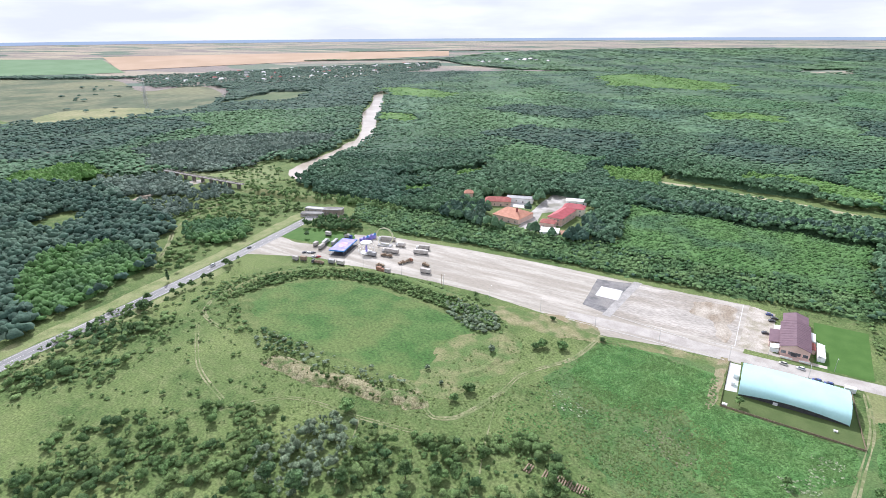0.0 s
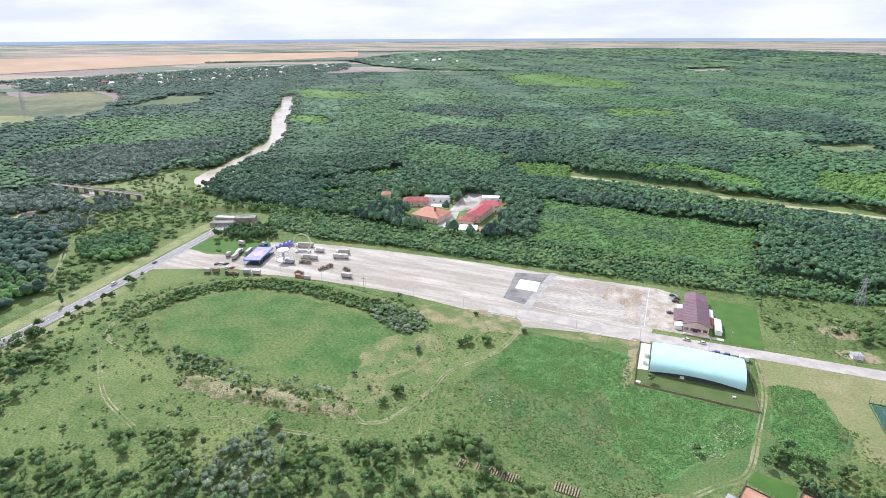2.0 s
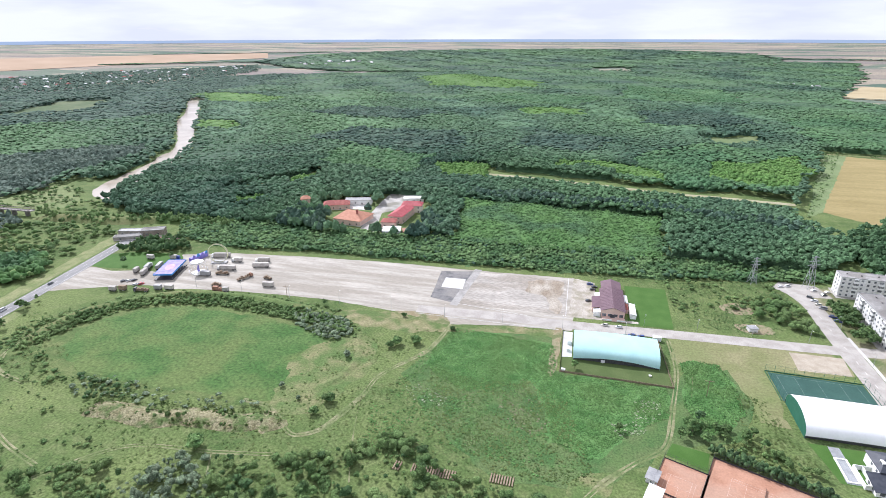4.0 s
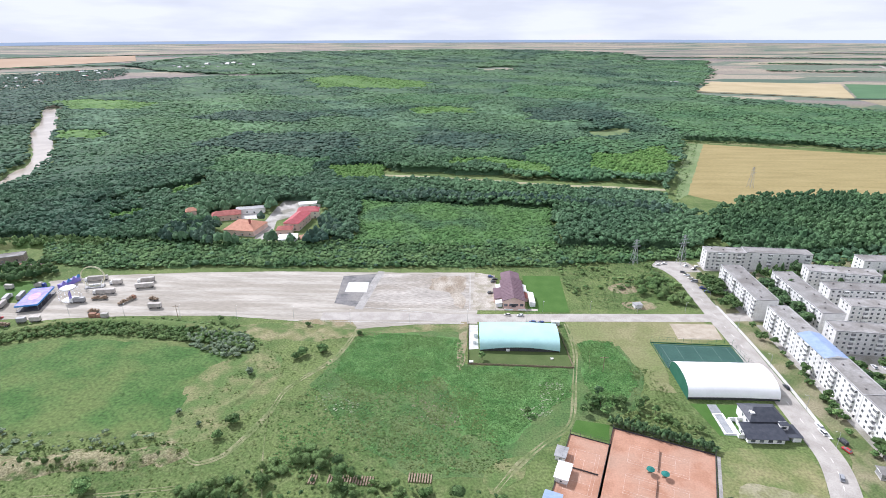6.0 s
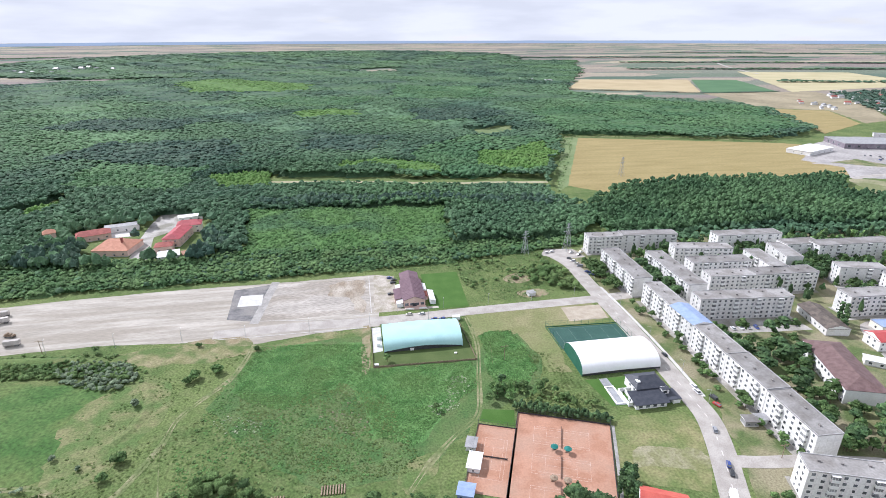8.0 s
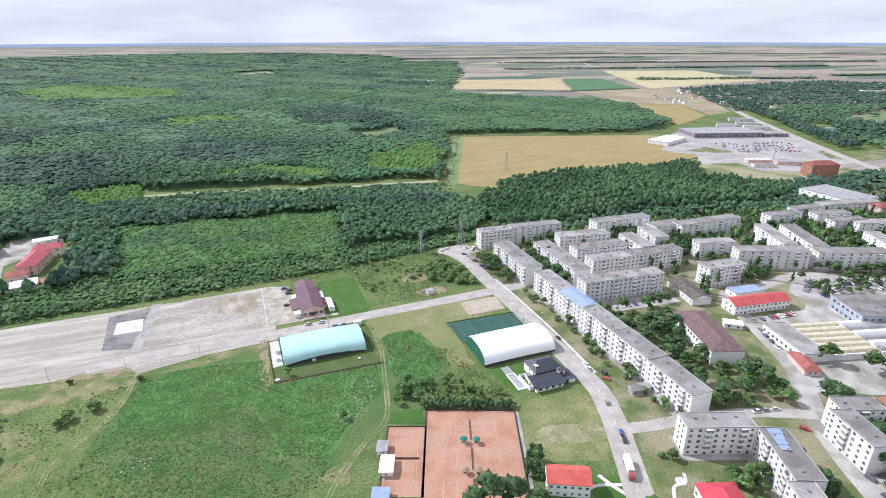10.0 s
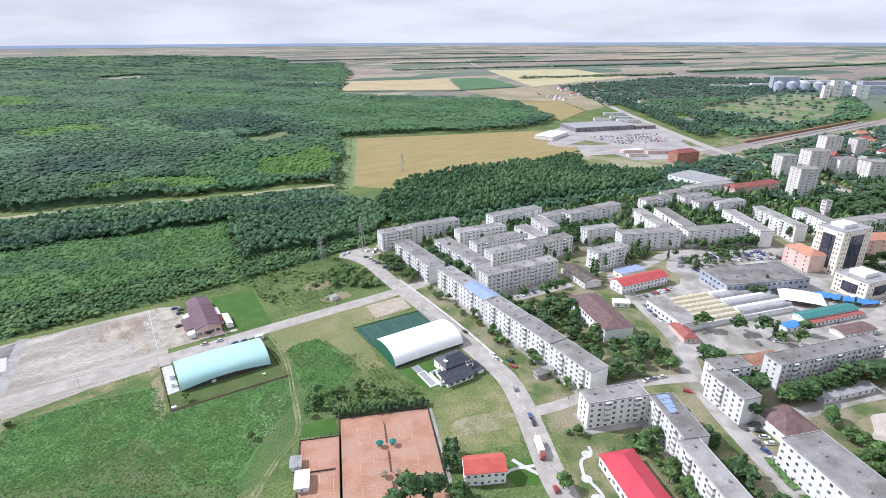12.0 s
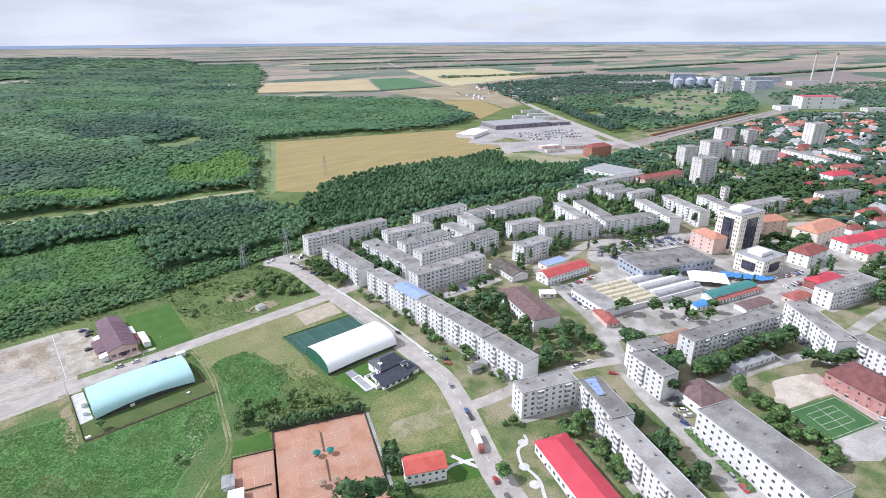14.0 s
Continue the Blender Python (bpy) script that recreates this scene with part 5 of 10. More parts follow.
def tennis(corner_u, corner_v, angle, size, courts, label, umb=()):
    """A clay tennis ground in its own turned frame: u to the east side, v to the south."""
    ca, sa = math.cos(radians(angle)), math.sin(radians(angle))

    def g(u, v):
        return (corner_u + ca * u + sa * v, corner_v + sa * u - ca * v)
    patch("ground_court", [g(0, 0), g(0, size[1]), g(size[0], size[1]), g(size[0], 0)], CLAY, 0.1, 0, label, "court")
    for cu, cv, long_u in courts:
        ob = thing("court_markings", "white line markings on red clay", "court lines", None)
        a, b = (11.885, 5.485) if long_u else (5.485, 11.885)

        def ln(u0, v0, u1, v1):
            strip("line", g(cu + u0, cv + v0), g(cu + u1, cv + v1), 0.09, mk_once("dusty court line", (0.50, 0.36, 0.30), (0.62, 0.50, 0.43)), 0.115, ob)
        if long_u:
            for v in (-5.485, -4.115, 4.115, 5.485):
                ln(-11.885, v, 11.885, v)
            for u in (-11.885, 11.885):
                ln(u, -5.485, u, 5.485)
            for u in (-6.4, 6.4):
                ln(u, -4.115, u, 4.115)
            ln(-6.4, 0, 6.4, 0)
        else:
            for u in (-5.485, -4.115, 4.115, 5.485):
                ln(u, -11.885, u, 11.885)
            for v in (-11.885, 11.885):
                ln(-5.485, v, 5.485, v)
            for v in (-6.4, 6.4):
                ln(-4.115, v, 4.115, v)
            ln(0, -6.4, 0, 6.4)
        net = thing("tennis_net", "dark tennis net between two posts", "tennis net", None, "tennis nets")
        e = ((0, -6.4), (0, 6.4)) if long_u else ((-6.4, 0), (6.4, 0))
        p, q = g(cu + e[0][0], cv + e[0][1]), g(cu + e[1][0], cv + e[1][1])
        for w in (p, q):
            bm = bmesh.new()
            tube(bm, (*w, 0.1), (*w, 1.2), 0.05)
            part("post", bm, DARKMETAL, net)
        strip("netting", p, q, 0.05, NETTING, 0.6, net)
        bm = bmesh.new()
        d = Vector((q[0] - p[0], q[1] - p[1])).normalized() * 0.02
        prism(bm, [(p[0] + d.y, p[1] - d.x), (q[0] + d.y, q[1] - d.x), (q[0] - d.y, q[1] + d.x), (p[0] - d.y, p[1] + d.x)], 0.2, 1.0)
        part("net_cloth", bm, DARKMETAL, net)
    return g


gA = tennis(67.6, 198.2, -21.5, (41.5, 60), [(20.0, 13.2, True), (20.2, 30.8, True), (20.4, 48.4, True)], "red clay tennis ground with three courts")
gB = tennis(47.6, 193.6, -21.0, (17.5, 40), [(8.6, 20.0, False)], "red clay tennis court beside the larger ground")
patch("ground_lawn", [(52, 203.5), (66.5, 200.5), (63.6, 190), (48.5, 195.5)], LAWN, 0.08, 0, "small green practice lawn", "ground")
fence("fence", "tall dark mesh fence of the clay courts", [gA(0, 60), gA(0, 0), gA(41.5, 0), gA(41.5, 60)], 3.2, 4.0, DARKMETAL, DARKMETAL, 0.9)
fence("fence", "dark mesh fence of the small clay court", [gB(0, 40), gB(0, 0), gB(17.5, 0)], 3.0, 4.0, DARKMETAL, DARKMETAL, 0.6)
ribbon("trim", [gA(42.8, 0), gA(43.2, 30), gA(43.2, 66)], 1.4, CONCRETE_OLD, 0.12, "pale concrete strip beside the clay courts", "path")


PARASOL = mk("dark green canvas", (0.02, 0.15, 0.13), (0.03, 0.19, 0.165), 0.5, 0.8, 2.0, 0.1)


def parasol(x, y, mat=PARASOL):
    ob = thing("parasol", "open green parasol over a bench on the clay", "parasol", pose(x, y, 0.1), "parasols")
    bm = bmesh.new()
    tube(bm, (0, 0, 0), (0, 0, 2.6), 0.05)
    part("pole", bm, STEEL, ob)
    bm = bmesh.new()
    top = bm.verts.new((0, 0, 2.9))
    ring = [bm.verts.new((1.7 * math.cos(k * math.pi / 4), 1.7 * math.sin(k * math.pi / 4), 2.3)) for k in range(8)]
    low = [bm.verts.new((v.co.x, v.co.y, 2.1)) for v in ring]
    for k in range(8):
        bm.faces.new((top, ring[k], ring[(k + 1) % 8]))
        bm.faces.new((ring[k], low[k], low[(k + 1) % 8], ring[(k + 1) % 8]))
    part("canopy", bm, mat, ob)
    bm = bmesh.new()
    box(bm, -0.9, 0.3, 0, 0.9, 0.75, 0.45, 0, 0.03)
    part("bench", bm, WOOD, ob)


for u, v in ((17.2, 21.6), (22.8, 21.8)):
    parasol(*gA(u, v))
for u, v in ((17.4, 39.3), (22.8, 39.5)):
    parasol(*gA(u, v), WOOD)

# clubhouse with plum roofs
CX = "clubhouse with plum metal roofs and pale walls"
_c = thing("clubhouse", CX, "clubhouse", pose(24.8, 312.2, 0))


def gable_y(ob, x0, y0, x1, y1, h, rise, roofmat, wallmat, o=0.6):
    bm = bmesh.new()
    a = [(x0, h), (x0, 0), (x1, 0), (x1, h), ((x0 + x1) / 2, h + rise)]
    f = [bm.verts.new((x, y0, z)) for x, z in a]
    b = [bm.verts.new((x, y1, z)) for x, z in a]
    bm.faces.new(f)
    bm.faces.new(b[::-1])
    for i in (0, 1, 2):
        bm.faces.new((f[i], b[i], b[i + 1], f[i + 1]))
    bmesh.ops.recalc_face_normals(bm, faces=bm.faces)
    part("wall", bm, wallmat, ob)
    bm = bmesh.new()
    xm, t = (x0 + x1) / 2, 0.18
    k = rise / ((x1 - x0) / 2) * o
    pr = [(x0 - o, h - k), (xm, h + rise), (x1 + o, h - k), (x1 + o, h - k + t), (xm, h + rise + t), (x0 - o, h - k + t)]
    f = [bm.verts.new((x, y0 - o, z + 0.02)) for x, z in pr]
    b = [bm.verts.new((x, y1 + o, z + 0.02)) for x, z in pr]
    for q in ((0, 1, 4, 5), (1, 2, 3, 4)):
        bm.faces.new([f[i] for i in q])
        bm.faces.new([b[i] for i in q[::-1]])
    for i in range(6):
        j = (i + 1) % 6
        bm.faces.new((f[i], b[i], b[j], f[j]))
    bmesh.ops.recalc_face_normals(bm, faces=bm.faces)
    return part("roof", bm, roofmat, ob)


rf = gable_y(_c, 0, 0, 14, 31, 5.0, 2.4, ROOF_PLUM, WALL_PINK)
for k in range(16):
    for e in (0, 1):
        bm = bmesh.new()
        y = -0.5 + k * 32 / 15
        tube(bm, (-0.55 if e else 14.55, y, 5.14), (7, y, 7.62), 0.05, n=4)
        part("seam", bm, ROOF_PLUM, rf)
gable_y(_c, 1.2, 32.4, 13.2, 45, 4.2, 1.9, ROOF_PLUM, WALL_PINK)
# dark block added for the dark gap line between front and rear roofs
bm = bmesh.new()
box(bm, 2.0, 30.8, 0, 12.4, 32.6, 4.4, 0)
part("link", bm, DARKMETAL, _c)
for x0, y0, x1, y1, h, mt, rm in ((-5.2, 6, -0.3, 21.5, 3.2, WALL_PINK, ROOF_PLUM), (14.3, 18, 17.2, 28, 2.8, WALL_WHITE, SHEET_WHITE), (14.3, 8.5, 17.0, 16.5, 2.5, WALL_PINK, TILE_RED), (17.6, 1.7, 21.2, 16.5, 2.8, WALL_WHITE, SHEET_WHITE), (-4.4, 0.5, -0.3, 5.4, 2.4, WALL_WHITE, SHEET_WHITE), (-3.2, 24, -0.3, 29, 2.4, WALL_WHITE, SHEET_WHITE)):
    bm = bmesh.new()
    box(bm, x0, y0, 0, x1, y1, h, 0)
    ann = part("annex", bm, mt, _c)
    bm = bmesh.new()
    lo, hi = (h + 0.03, h + 0.8) if x0 < 0 else (h + 0.8, h + 0.03)
    vs = [bm.verts.new(p) for p in ((x0 - 0.3, y0 - 0.3, lo), (x1, y0 - 0.3, hi), (x1, y1 + 0.3, hi), (x0 - 0.3, y1 + 0.3, lo))]
    g = bmesh.ops.extrude_face_region(bm, geom=[bm.faces.new(vs)])
    bmesh.ops.translate(bm, verts=[v for v in g["geom"] if isinstance(v, bmesh.types.BMVert)], vec=(0, 0, 0.15))
    bmesh.ops.recalc_face_normals(bm, faces=bm.faces)
    part("lean_to_roof", bm, rm, ann)
bm = bmesh.new()
box(bm, 0.5, -4.2, 0.02, 14.5, -0.05, 0.35, 0, 0.03)
part("terrace", bm, WALL_PINK, _c)
for x0, x1 in ((0.5, 6.4), (9.4, 14.5)):
    bm = bmesh.new()
    box(bm, x0, -4.2, 0.35, x1, -4.0, 1.2, 0)
    part("parapet", bm, WALL_WHITE, _c)
for k in range(4):
    part("window", WIN[3], None, _c, m=pose(1.9 + k * 3.4, 0, 1.1) @ Matrix.Scale(1.25, 4))
for k in range(2):
    part("window", WIN[0], None, _c, m=pose(0, 23.5 + k * 4.2, 2.9, 0, 0, -90))
bm = bmesh.new()
box(bm, 5.6, -0.09, 0.36, 8.4, 0.05, 2.7, 0)
part("glass_door", bm, GLASS, _c)
patch("pavement", [(5, 308), (20.5, 308), (47, 308), (47, 311), (22, 311.2), (22, 362), (10, 366), (7.5, 366)], mk("pale trodden earth", (0.37, 0.335, 0.285), (0.47, 0.43, 0.375), 0.15, 0.95, 1.2, 0.2, c3=(0.29, 0.265, 0.20), c3_scale=0.12), 0.085, 0.3, "pale trodden earth beside the clubhouse", "ground")

# the dark-roofed villa
_v = thing("villa", "white villa with dark slate-grey roofs and a walled court", "house", pose(122.5, 190, 0))


def hip_box(ob, x0, y0, x1, y1, h, rise, wallmat, roofmat, hip=2.0, o=0.5, m=None):
    bm = bmesh.new()
    box(bm, x0, y0, 0, x1, y1, h, 0)
    part("wall", bm, wallmat, ob, m=m)
    bm = bmesh.new()
    e = [bm.verts.new(p) for p in ((x0 - o, y0 - o, h), (x1 + o, y0 - o, h), (x1 + o, y1 + o, h), (x0 - o, y1 + o, h))]
    t = [bm.verts.new((v.co.x, v.co.y, h + 0.2)) for v in e]
    ym = (y0 + y1) / 2
    r = [bm.verts.new((x0 + hip, ym, h + rise)), bm.verts.new((x1 - hip, ym, h + rise))]
    bm.faces.new(e[::-1])
    for i in range(4):
        bm.faces.new((e[i], e[(i + 1) % 4], t[(i + 1) % 4], t[i]))
    for q in ((t[0], t[1], r[1], r[0]), (t[2], t[3], r[0], r[1]), (t[1], t[2], r[1]), (t[3], t[0], r[0])):
        bm.faces.new(q)
    return part("roof", bm, roofmat, ob, m=m)


hip_box(_v, 5.0, 9.5, 20.5, 21.5, 5.0, 3.4, WALL_WHITE, ROOF_SLATE, 3.6)
bm = bmesh.new()
box(bm, 0.8, 1.2, 0, 16.5, 9.4, 2.7, 0)
part("wall", bm, WALL_WHITE, _v)
bm = bmesh.new()      # the low front roof leans on the taller part
vs = [bm.verts.new(p) for p in ((-0.2, 0.2, 2.72), (17.6, 0.2, 2.72), (17.6, 9.45, 4.5), (-0.2, 9.45, 4.5))]
g = bmesh.ops.extrude_face_region(bm, geom=[bm.faces.new(vs)])
bmesh.ops.translate(bm, verts=[q for q in g["geom"] if isinstance(q, bmesh.types.BMVert)], vec=(0, 0, 0.22))
bmesh.ops.recalc_face_normals(bm, faces=bm.faces)
part("roof", bm, ROOF_SLATE, _v)
bm = bmesh.new()
box(bm, 16.7, 6.8, 0, 20.4, 9.45, 5.4, 0)
bay = part("wall", bm, WALL_WHITE, _v)
bm = bmesh.new()
box(bm, 16.4, 6.4, 5.42, 20.8, 9.0, 5.62, 0)
part("roof", bm, ROOF_SLATE, _v)
bm = bmesh.new()
box(bm, 20.6, 2.5, 0, 24.2, 10.5, 2.6, 0)
part("garage", bm, WALL_WHITE, _v)
bm = bmesh.new()
box(bm, 17.8, 2.0, 2.62, 24.6, 10.9, 2.85, 0)
part("garage_roof", bm, ROOF_SLATE, _v)
for k in range(4):
    part("window", WIN[3], None, _v, m=pose(3.0 + k * 3.7, 1.2, 0.6))
part("window", WIN[3], None, _v, m=pose(18.5, 6.8, 3.3))
for y in (3.5, 7):
    part("window", WIN[0], None, _v, m=pose(0.8, y, 0.8, 0, 0, -90))
for y in (12, 16):
    part("window", WIN[0], None, _v, m=pose(5.0, y, 2.9, 0, 0, -90))
bm = bmesh.new()
box(bm, 6.2, 12.2, 5.3, 8.0, 14.4, 7.4, 0)
dormer = part("dormer", bm, WALL_WHITE, _v)
bm = bmesh.new()
box(bm, 6.13, 12.5, 5.9, 6.18, 14.1, 7.1, 0)
part("pane", bm, GLASS, dormer)
for x0, y0, x1, y1 in ((-1.6, 4.0, -1.3, 15.5), (-1.3, 15.2, 4.9, 15.5), (-1.3, 4.0, 0.7, 4.3), (1.6, 9.6, 1.9, 15.1)):
    bm = bmesh.new()
    box(bm, x0, y0, 0, x1, y1, 2.2, 0)
    part("court_wall", bm, WALL_WHITE, _v)
patch("ground_lawn", [(109, 217.5), (145, 217), (148, 192), (113.5, 195.5)], LAWN, 0.07, 0.2, "green garden lawn of the villa", "ground")
patch("pavement", [(116.4, 217.2), (120.8, 217.2), (121, 195.6), (115.6, 195.8)], mk("grey terrace", (0.26, 0.27, 0.28), (0.34, 0.35, 0.36), 0.3, 0.9, 2.0, 0.1), 0.1, 0, "grey garden terrace", "ground")
_t = thing("pool_surround", "white rectangular kerb round a grey basin", "kerb", pose(116.0, 210.3, 0))
for a in ((0, -14, 0.7, 0), (4.3, -14, 5.0, 0), (0.7, -0.7, 4.3, 0), (0.7, -14, 4.3, -13.3)):
    bm = bmesh.new()
    box(bm, a[0], a[1], 0.05, a[2], a[3], 0.45, 0, 0.03)
    part("kerb", bm, WALL_WHITE, _t)

# the red-roofed house and the pink-red school
building("house", "two-storey white house with a bright red roof", "house", 94.2, 133.6, 108.8, 126.4, 9.5, 6.2, 2, 2.4, WALL_WHITE, mk("vermilion sheet", (0.50, 0.10, 0.08), (0.56, 0.13, 0.10), 0.3, 0.5, 2.0, 0.06), ("gable", 2.8, 0.0), 0, ends=2, vents=False, size_up=0.85)
patch("ground_lawn", [(111, 137.5), (128, 131), (133, 126), (126, 116), (111, 123)], LAWN, 0.08, 0.2, "clipped garden lawn of the red-roofed house", "ground")
ribbon("path", [(110, 130), (116, 130.5), (128, 126)], 1.6, CONCRETE, 0.12, "pale paved garden path", "path")
ribbon("path", [(119, 135), (121, 128), (124, 121)], 1.8, CONCRETE, 0.125, "pale garden path crossing another", "path")
building("school", "long low school with a crimson sheet roof", "school", 147.2, 113.4, 129.5, 65.0, 14.6, 5.4, 1, 3.4, WALL_WHITE, SHEET_RED, ("gable", 3.4, 5.0), 0, ends=4, vents=False, size_up=1.3)
for p, r in (((147.7, 120.5), 2.2), ((137.5, 110.7), 2.2), ((133.5, 101.6), 2.2)):
    patch("pavement", [(p[0] + r * math.cos(k * 0.6283), p[1] + r * math.sin(k * 0.6283)) for k in range(10)], CONCRETE, 0.1, 0, "round pale paved spot in the school yard", "path", smooth=True)
ribbon("path", [(152, 123.5), (149, 119.5), (143, 119), (138, 112.6), (137.5, 108.1), (136.4, 101.5), (131, 94), (126, 84), (121, 72)], 1.4, CONCRETE, 0.095, "winding pale path in the school yard", "path")
patch("ground_drygrass", [(133, 120), (143, 117), (146, 112), (128, 62), (114, 62), (124, 95)], TOWNGREEN, 0.06, 0.3, "green school yard", "ground")

# low sheds beside the courts
for x, y, w, d, h, a, wm, rm, lb in ((36.5, 166, 5, 9, 2.6, -21, WALL_WHITE, SHEET_WHITE, "white shed beside the clay court"), (38.5, 178, 4, 6, 2.4, -21, WALL_WHITE, SHEET_GREY, "grey shed beside the clay court"), (30, 153, 6, 6, 2.8, -21, SHEET_BLUE, SHEET_BLUE, "pale blue shed in the bushes"), (31, 144, 9, 5, 2.6, -15, WALL_WHITE, SHEET_WHITE, "white shed in the bushes"), (166, 172, 6, 4.5, 2.8, -10, SHEET_GREY, BITUMEN, "small grey garage by the street"), (172.5, 172.5, 4.5, 4, 2.6, -10, SHEET_WHITE, SHEET_GREY, "small pale garage by the street")):
    ca, sa = math.cos(radians(a)), math.sin(radians(a))
    building("shed", lb, "shed", x, y, x + w * ca, y + w * sa, d, h, 1, 3, wm, rm, ("gable", 0.7, 0), 0, ends=0, vents=False, size_up=0.6, door=False)

# ---- vehicles ----


def loft(bm, sections, mi=0):
    """Skin over rings of points, closed at both ends."""
    rings = [[bm.verts.new(p) for p in s] for s in sections]
    k = len(rings[0])
    for a, b in zip(rings, rings[1:]):
        for i in range(k):
            f = bm.faces.new((a[i], a[(i + 1) % k], b[(i + 1) % k], b[i]))
            f.material_index = mi
    bm.faces.new(rings[0][::-1]).material_index = mi
    bm.faces.new(rings[-1]).material_index = mi
    bmesh.ops.recalc_face_normals(bm, faces=bm.faces)


def wheel_mesh(r, w):
    bm = bmesh.new()
    tube(bm, (0, -w / 2, 0), (0, w / 2, 0), r, n=10, mi=0)
    tube(bm, (0, -w / 2 - 0.015, 0), (0, w / 2 + 0.015, 0), r * 0.55, n=8, mi=1)
    return mesh_of("wheel", bm, [RUBBER, STEEL])


CAR_WHEEL, TRUCK_WHEEL = wheel_mesh(0.32, 0.22), wheel_mesh(0.5, 0.3)


def car_meshes(length, height, van):
    bm = bmesh.new()
    w, belt = 0.88, 0.88 if not van else 1.05
    secs = []
    for x, z0, z1, k in ((-length / 2, 0.42, 0.66, 0.86), (-length / 2 + 0.12, 0.28, belt - 0.05, 0.95), (-0.6, 0.24, belt, 1.0), (0.7, 0.24, belt, 1.0), (length / 2 - 0.5, 0.26, belt - 0.16, 0.97), (length / 2 - 0.06, 0.32, 0.62, 0.88), (length / 2, 0.40, 0.55, 0.8)):
        y = w * k
        secs.append([(x, -y, z0), (x, y, z0), (x, y, z1 - 0.12), (x, y * 0.93, z1), (x, -y * 0.93, z1), (x, -y, z1 - 0.12)])
    loft(bm, secs)
    body = mesh_of("body", bm, CARPAINT)
    bm = bmesh.new()
    xs = (-length / 2 + 0.15, -length / 2 + 0.75, 0.35, 1.15) if not van else (-length / 2 + 0.08, -length / 2 + 0.2, 1.0, 1.6)
    loft(bm, [[(xs[0], -0.8, belt), (xs[0], 0.8, belt), (xs[0] + 0.05, 0.78, belt + 0.02), (xs[0] + 0.05, -0.78, belt + 0.02)],
              [(xs[1], -0.8, belt), (xs[1], 0.8, belt), (xs[1], 0.66, height - 0.04), (xs[1], -0.66, height - 0.04)],
              [(xs[2], -0.8, belt), (xs[2], 0.8, belt), (xs[2], 0.66, height - 0.04), (xs[2], -0.66, height - 0.04)],
              [(xs[3], -0.8, belt - 0.02), (xs[3], 0.8, belt - 0.02), (xs[3], 0.78, belt), (xs[3], -0.78, belt)]])
    glass = mesh_of("windows", bm, GLASS)
    bm = bmesh.new()
    bm.from_mesh(body)
    box(bm, xs[1] - 0.02, -0.64, height - 0.06, xs[2] + 0.05, 0.64, height, 0, 0.02)
    bm.to_mesh(body)
    bm.free()
    return body, glass


CAR_KINDS = [car_meshes(4.2, 1.46, False), car_meshes(4.6, 1.5, False), car_meshes(4.8, 2.0, True)]


def car(x, y, heading, kind=0, label="parked car on the asphalt", z=0.14, group="parked cars"):
    ob = thing("car", label, "car", pose(x, y, z, 0, 0, heading), group)
    body, glass = CAR_KINDS[kind]
    part("body", body, None, ob)
    part("windows", glass, None, ob)
    if math.hypot(x, y) > 200:      # wheels stay hidden at this distance
        return ob
    for sx in (-1.35, 1.35):
        for sy in (-0.78, 0.78):
            part("wheel", CAR_WHEEL, None, ob, m=pose(sx, sy, 0.32))
    return ob


def car_row(x0, y0, x1, y1, n, turn, label, z=0.14, miss=0.15, seed=3):
    """Cars parked in a row; turn: their heading against the row."""
    rnd = random.Random(seed)
    a = math.degrees(math.atan2(y1 - y0, x1 - x0))
    for k in range(n):
        if rnd.random() < miss:
            continue
        t = k / max(1, n - 1)
        car(x0 + (x1 - x0) * t + rnd.uniform(-0.2, 0.2), y0 + (y1 - y0) * t + rnd.uniform(-0.2, 0.2), a + turn + rnd.uniform(-3, 3) + (180 if rnd.random() < 0.5 else 0), rnd.choice((0, 0, 1, 1, 2)), label, z)


DUSTY = mk("dusty pale tarpaulin", (0.42, 0.39, 0.36), (0.54, 0.51, 0.47), 0.4, 0.8, 1.5, 0.12, obj=0.2)


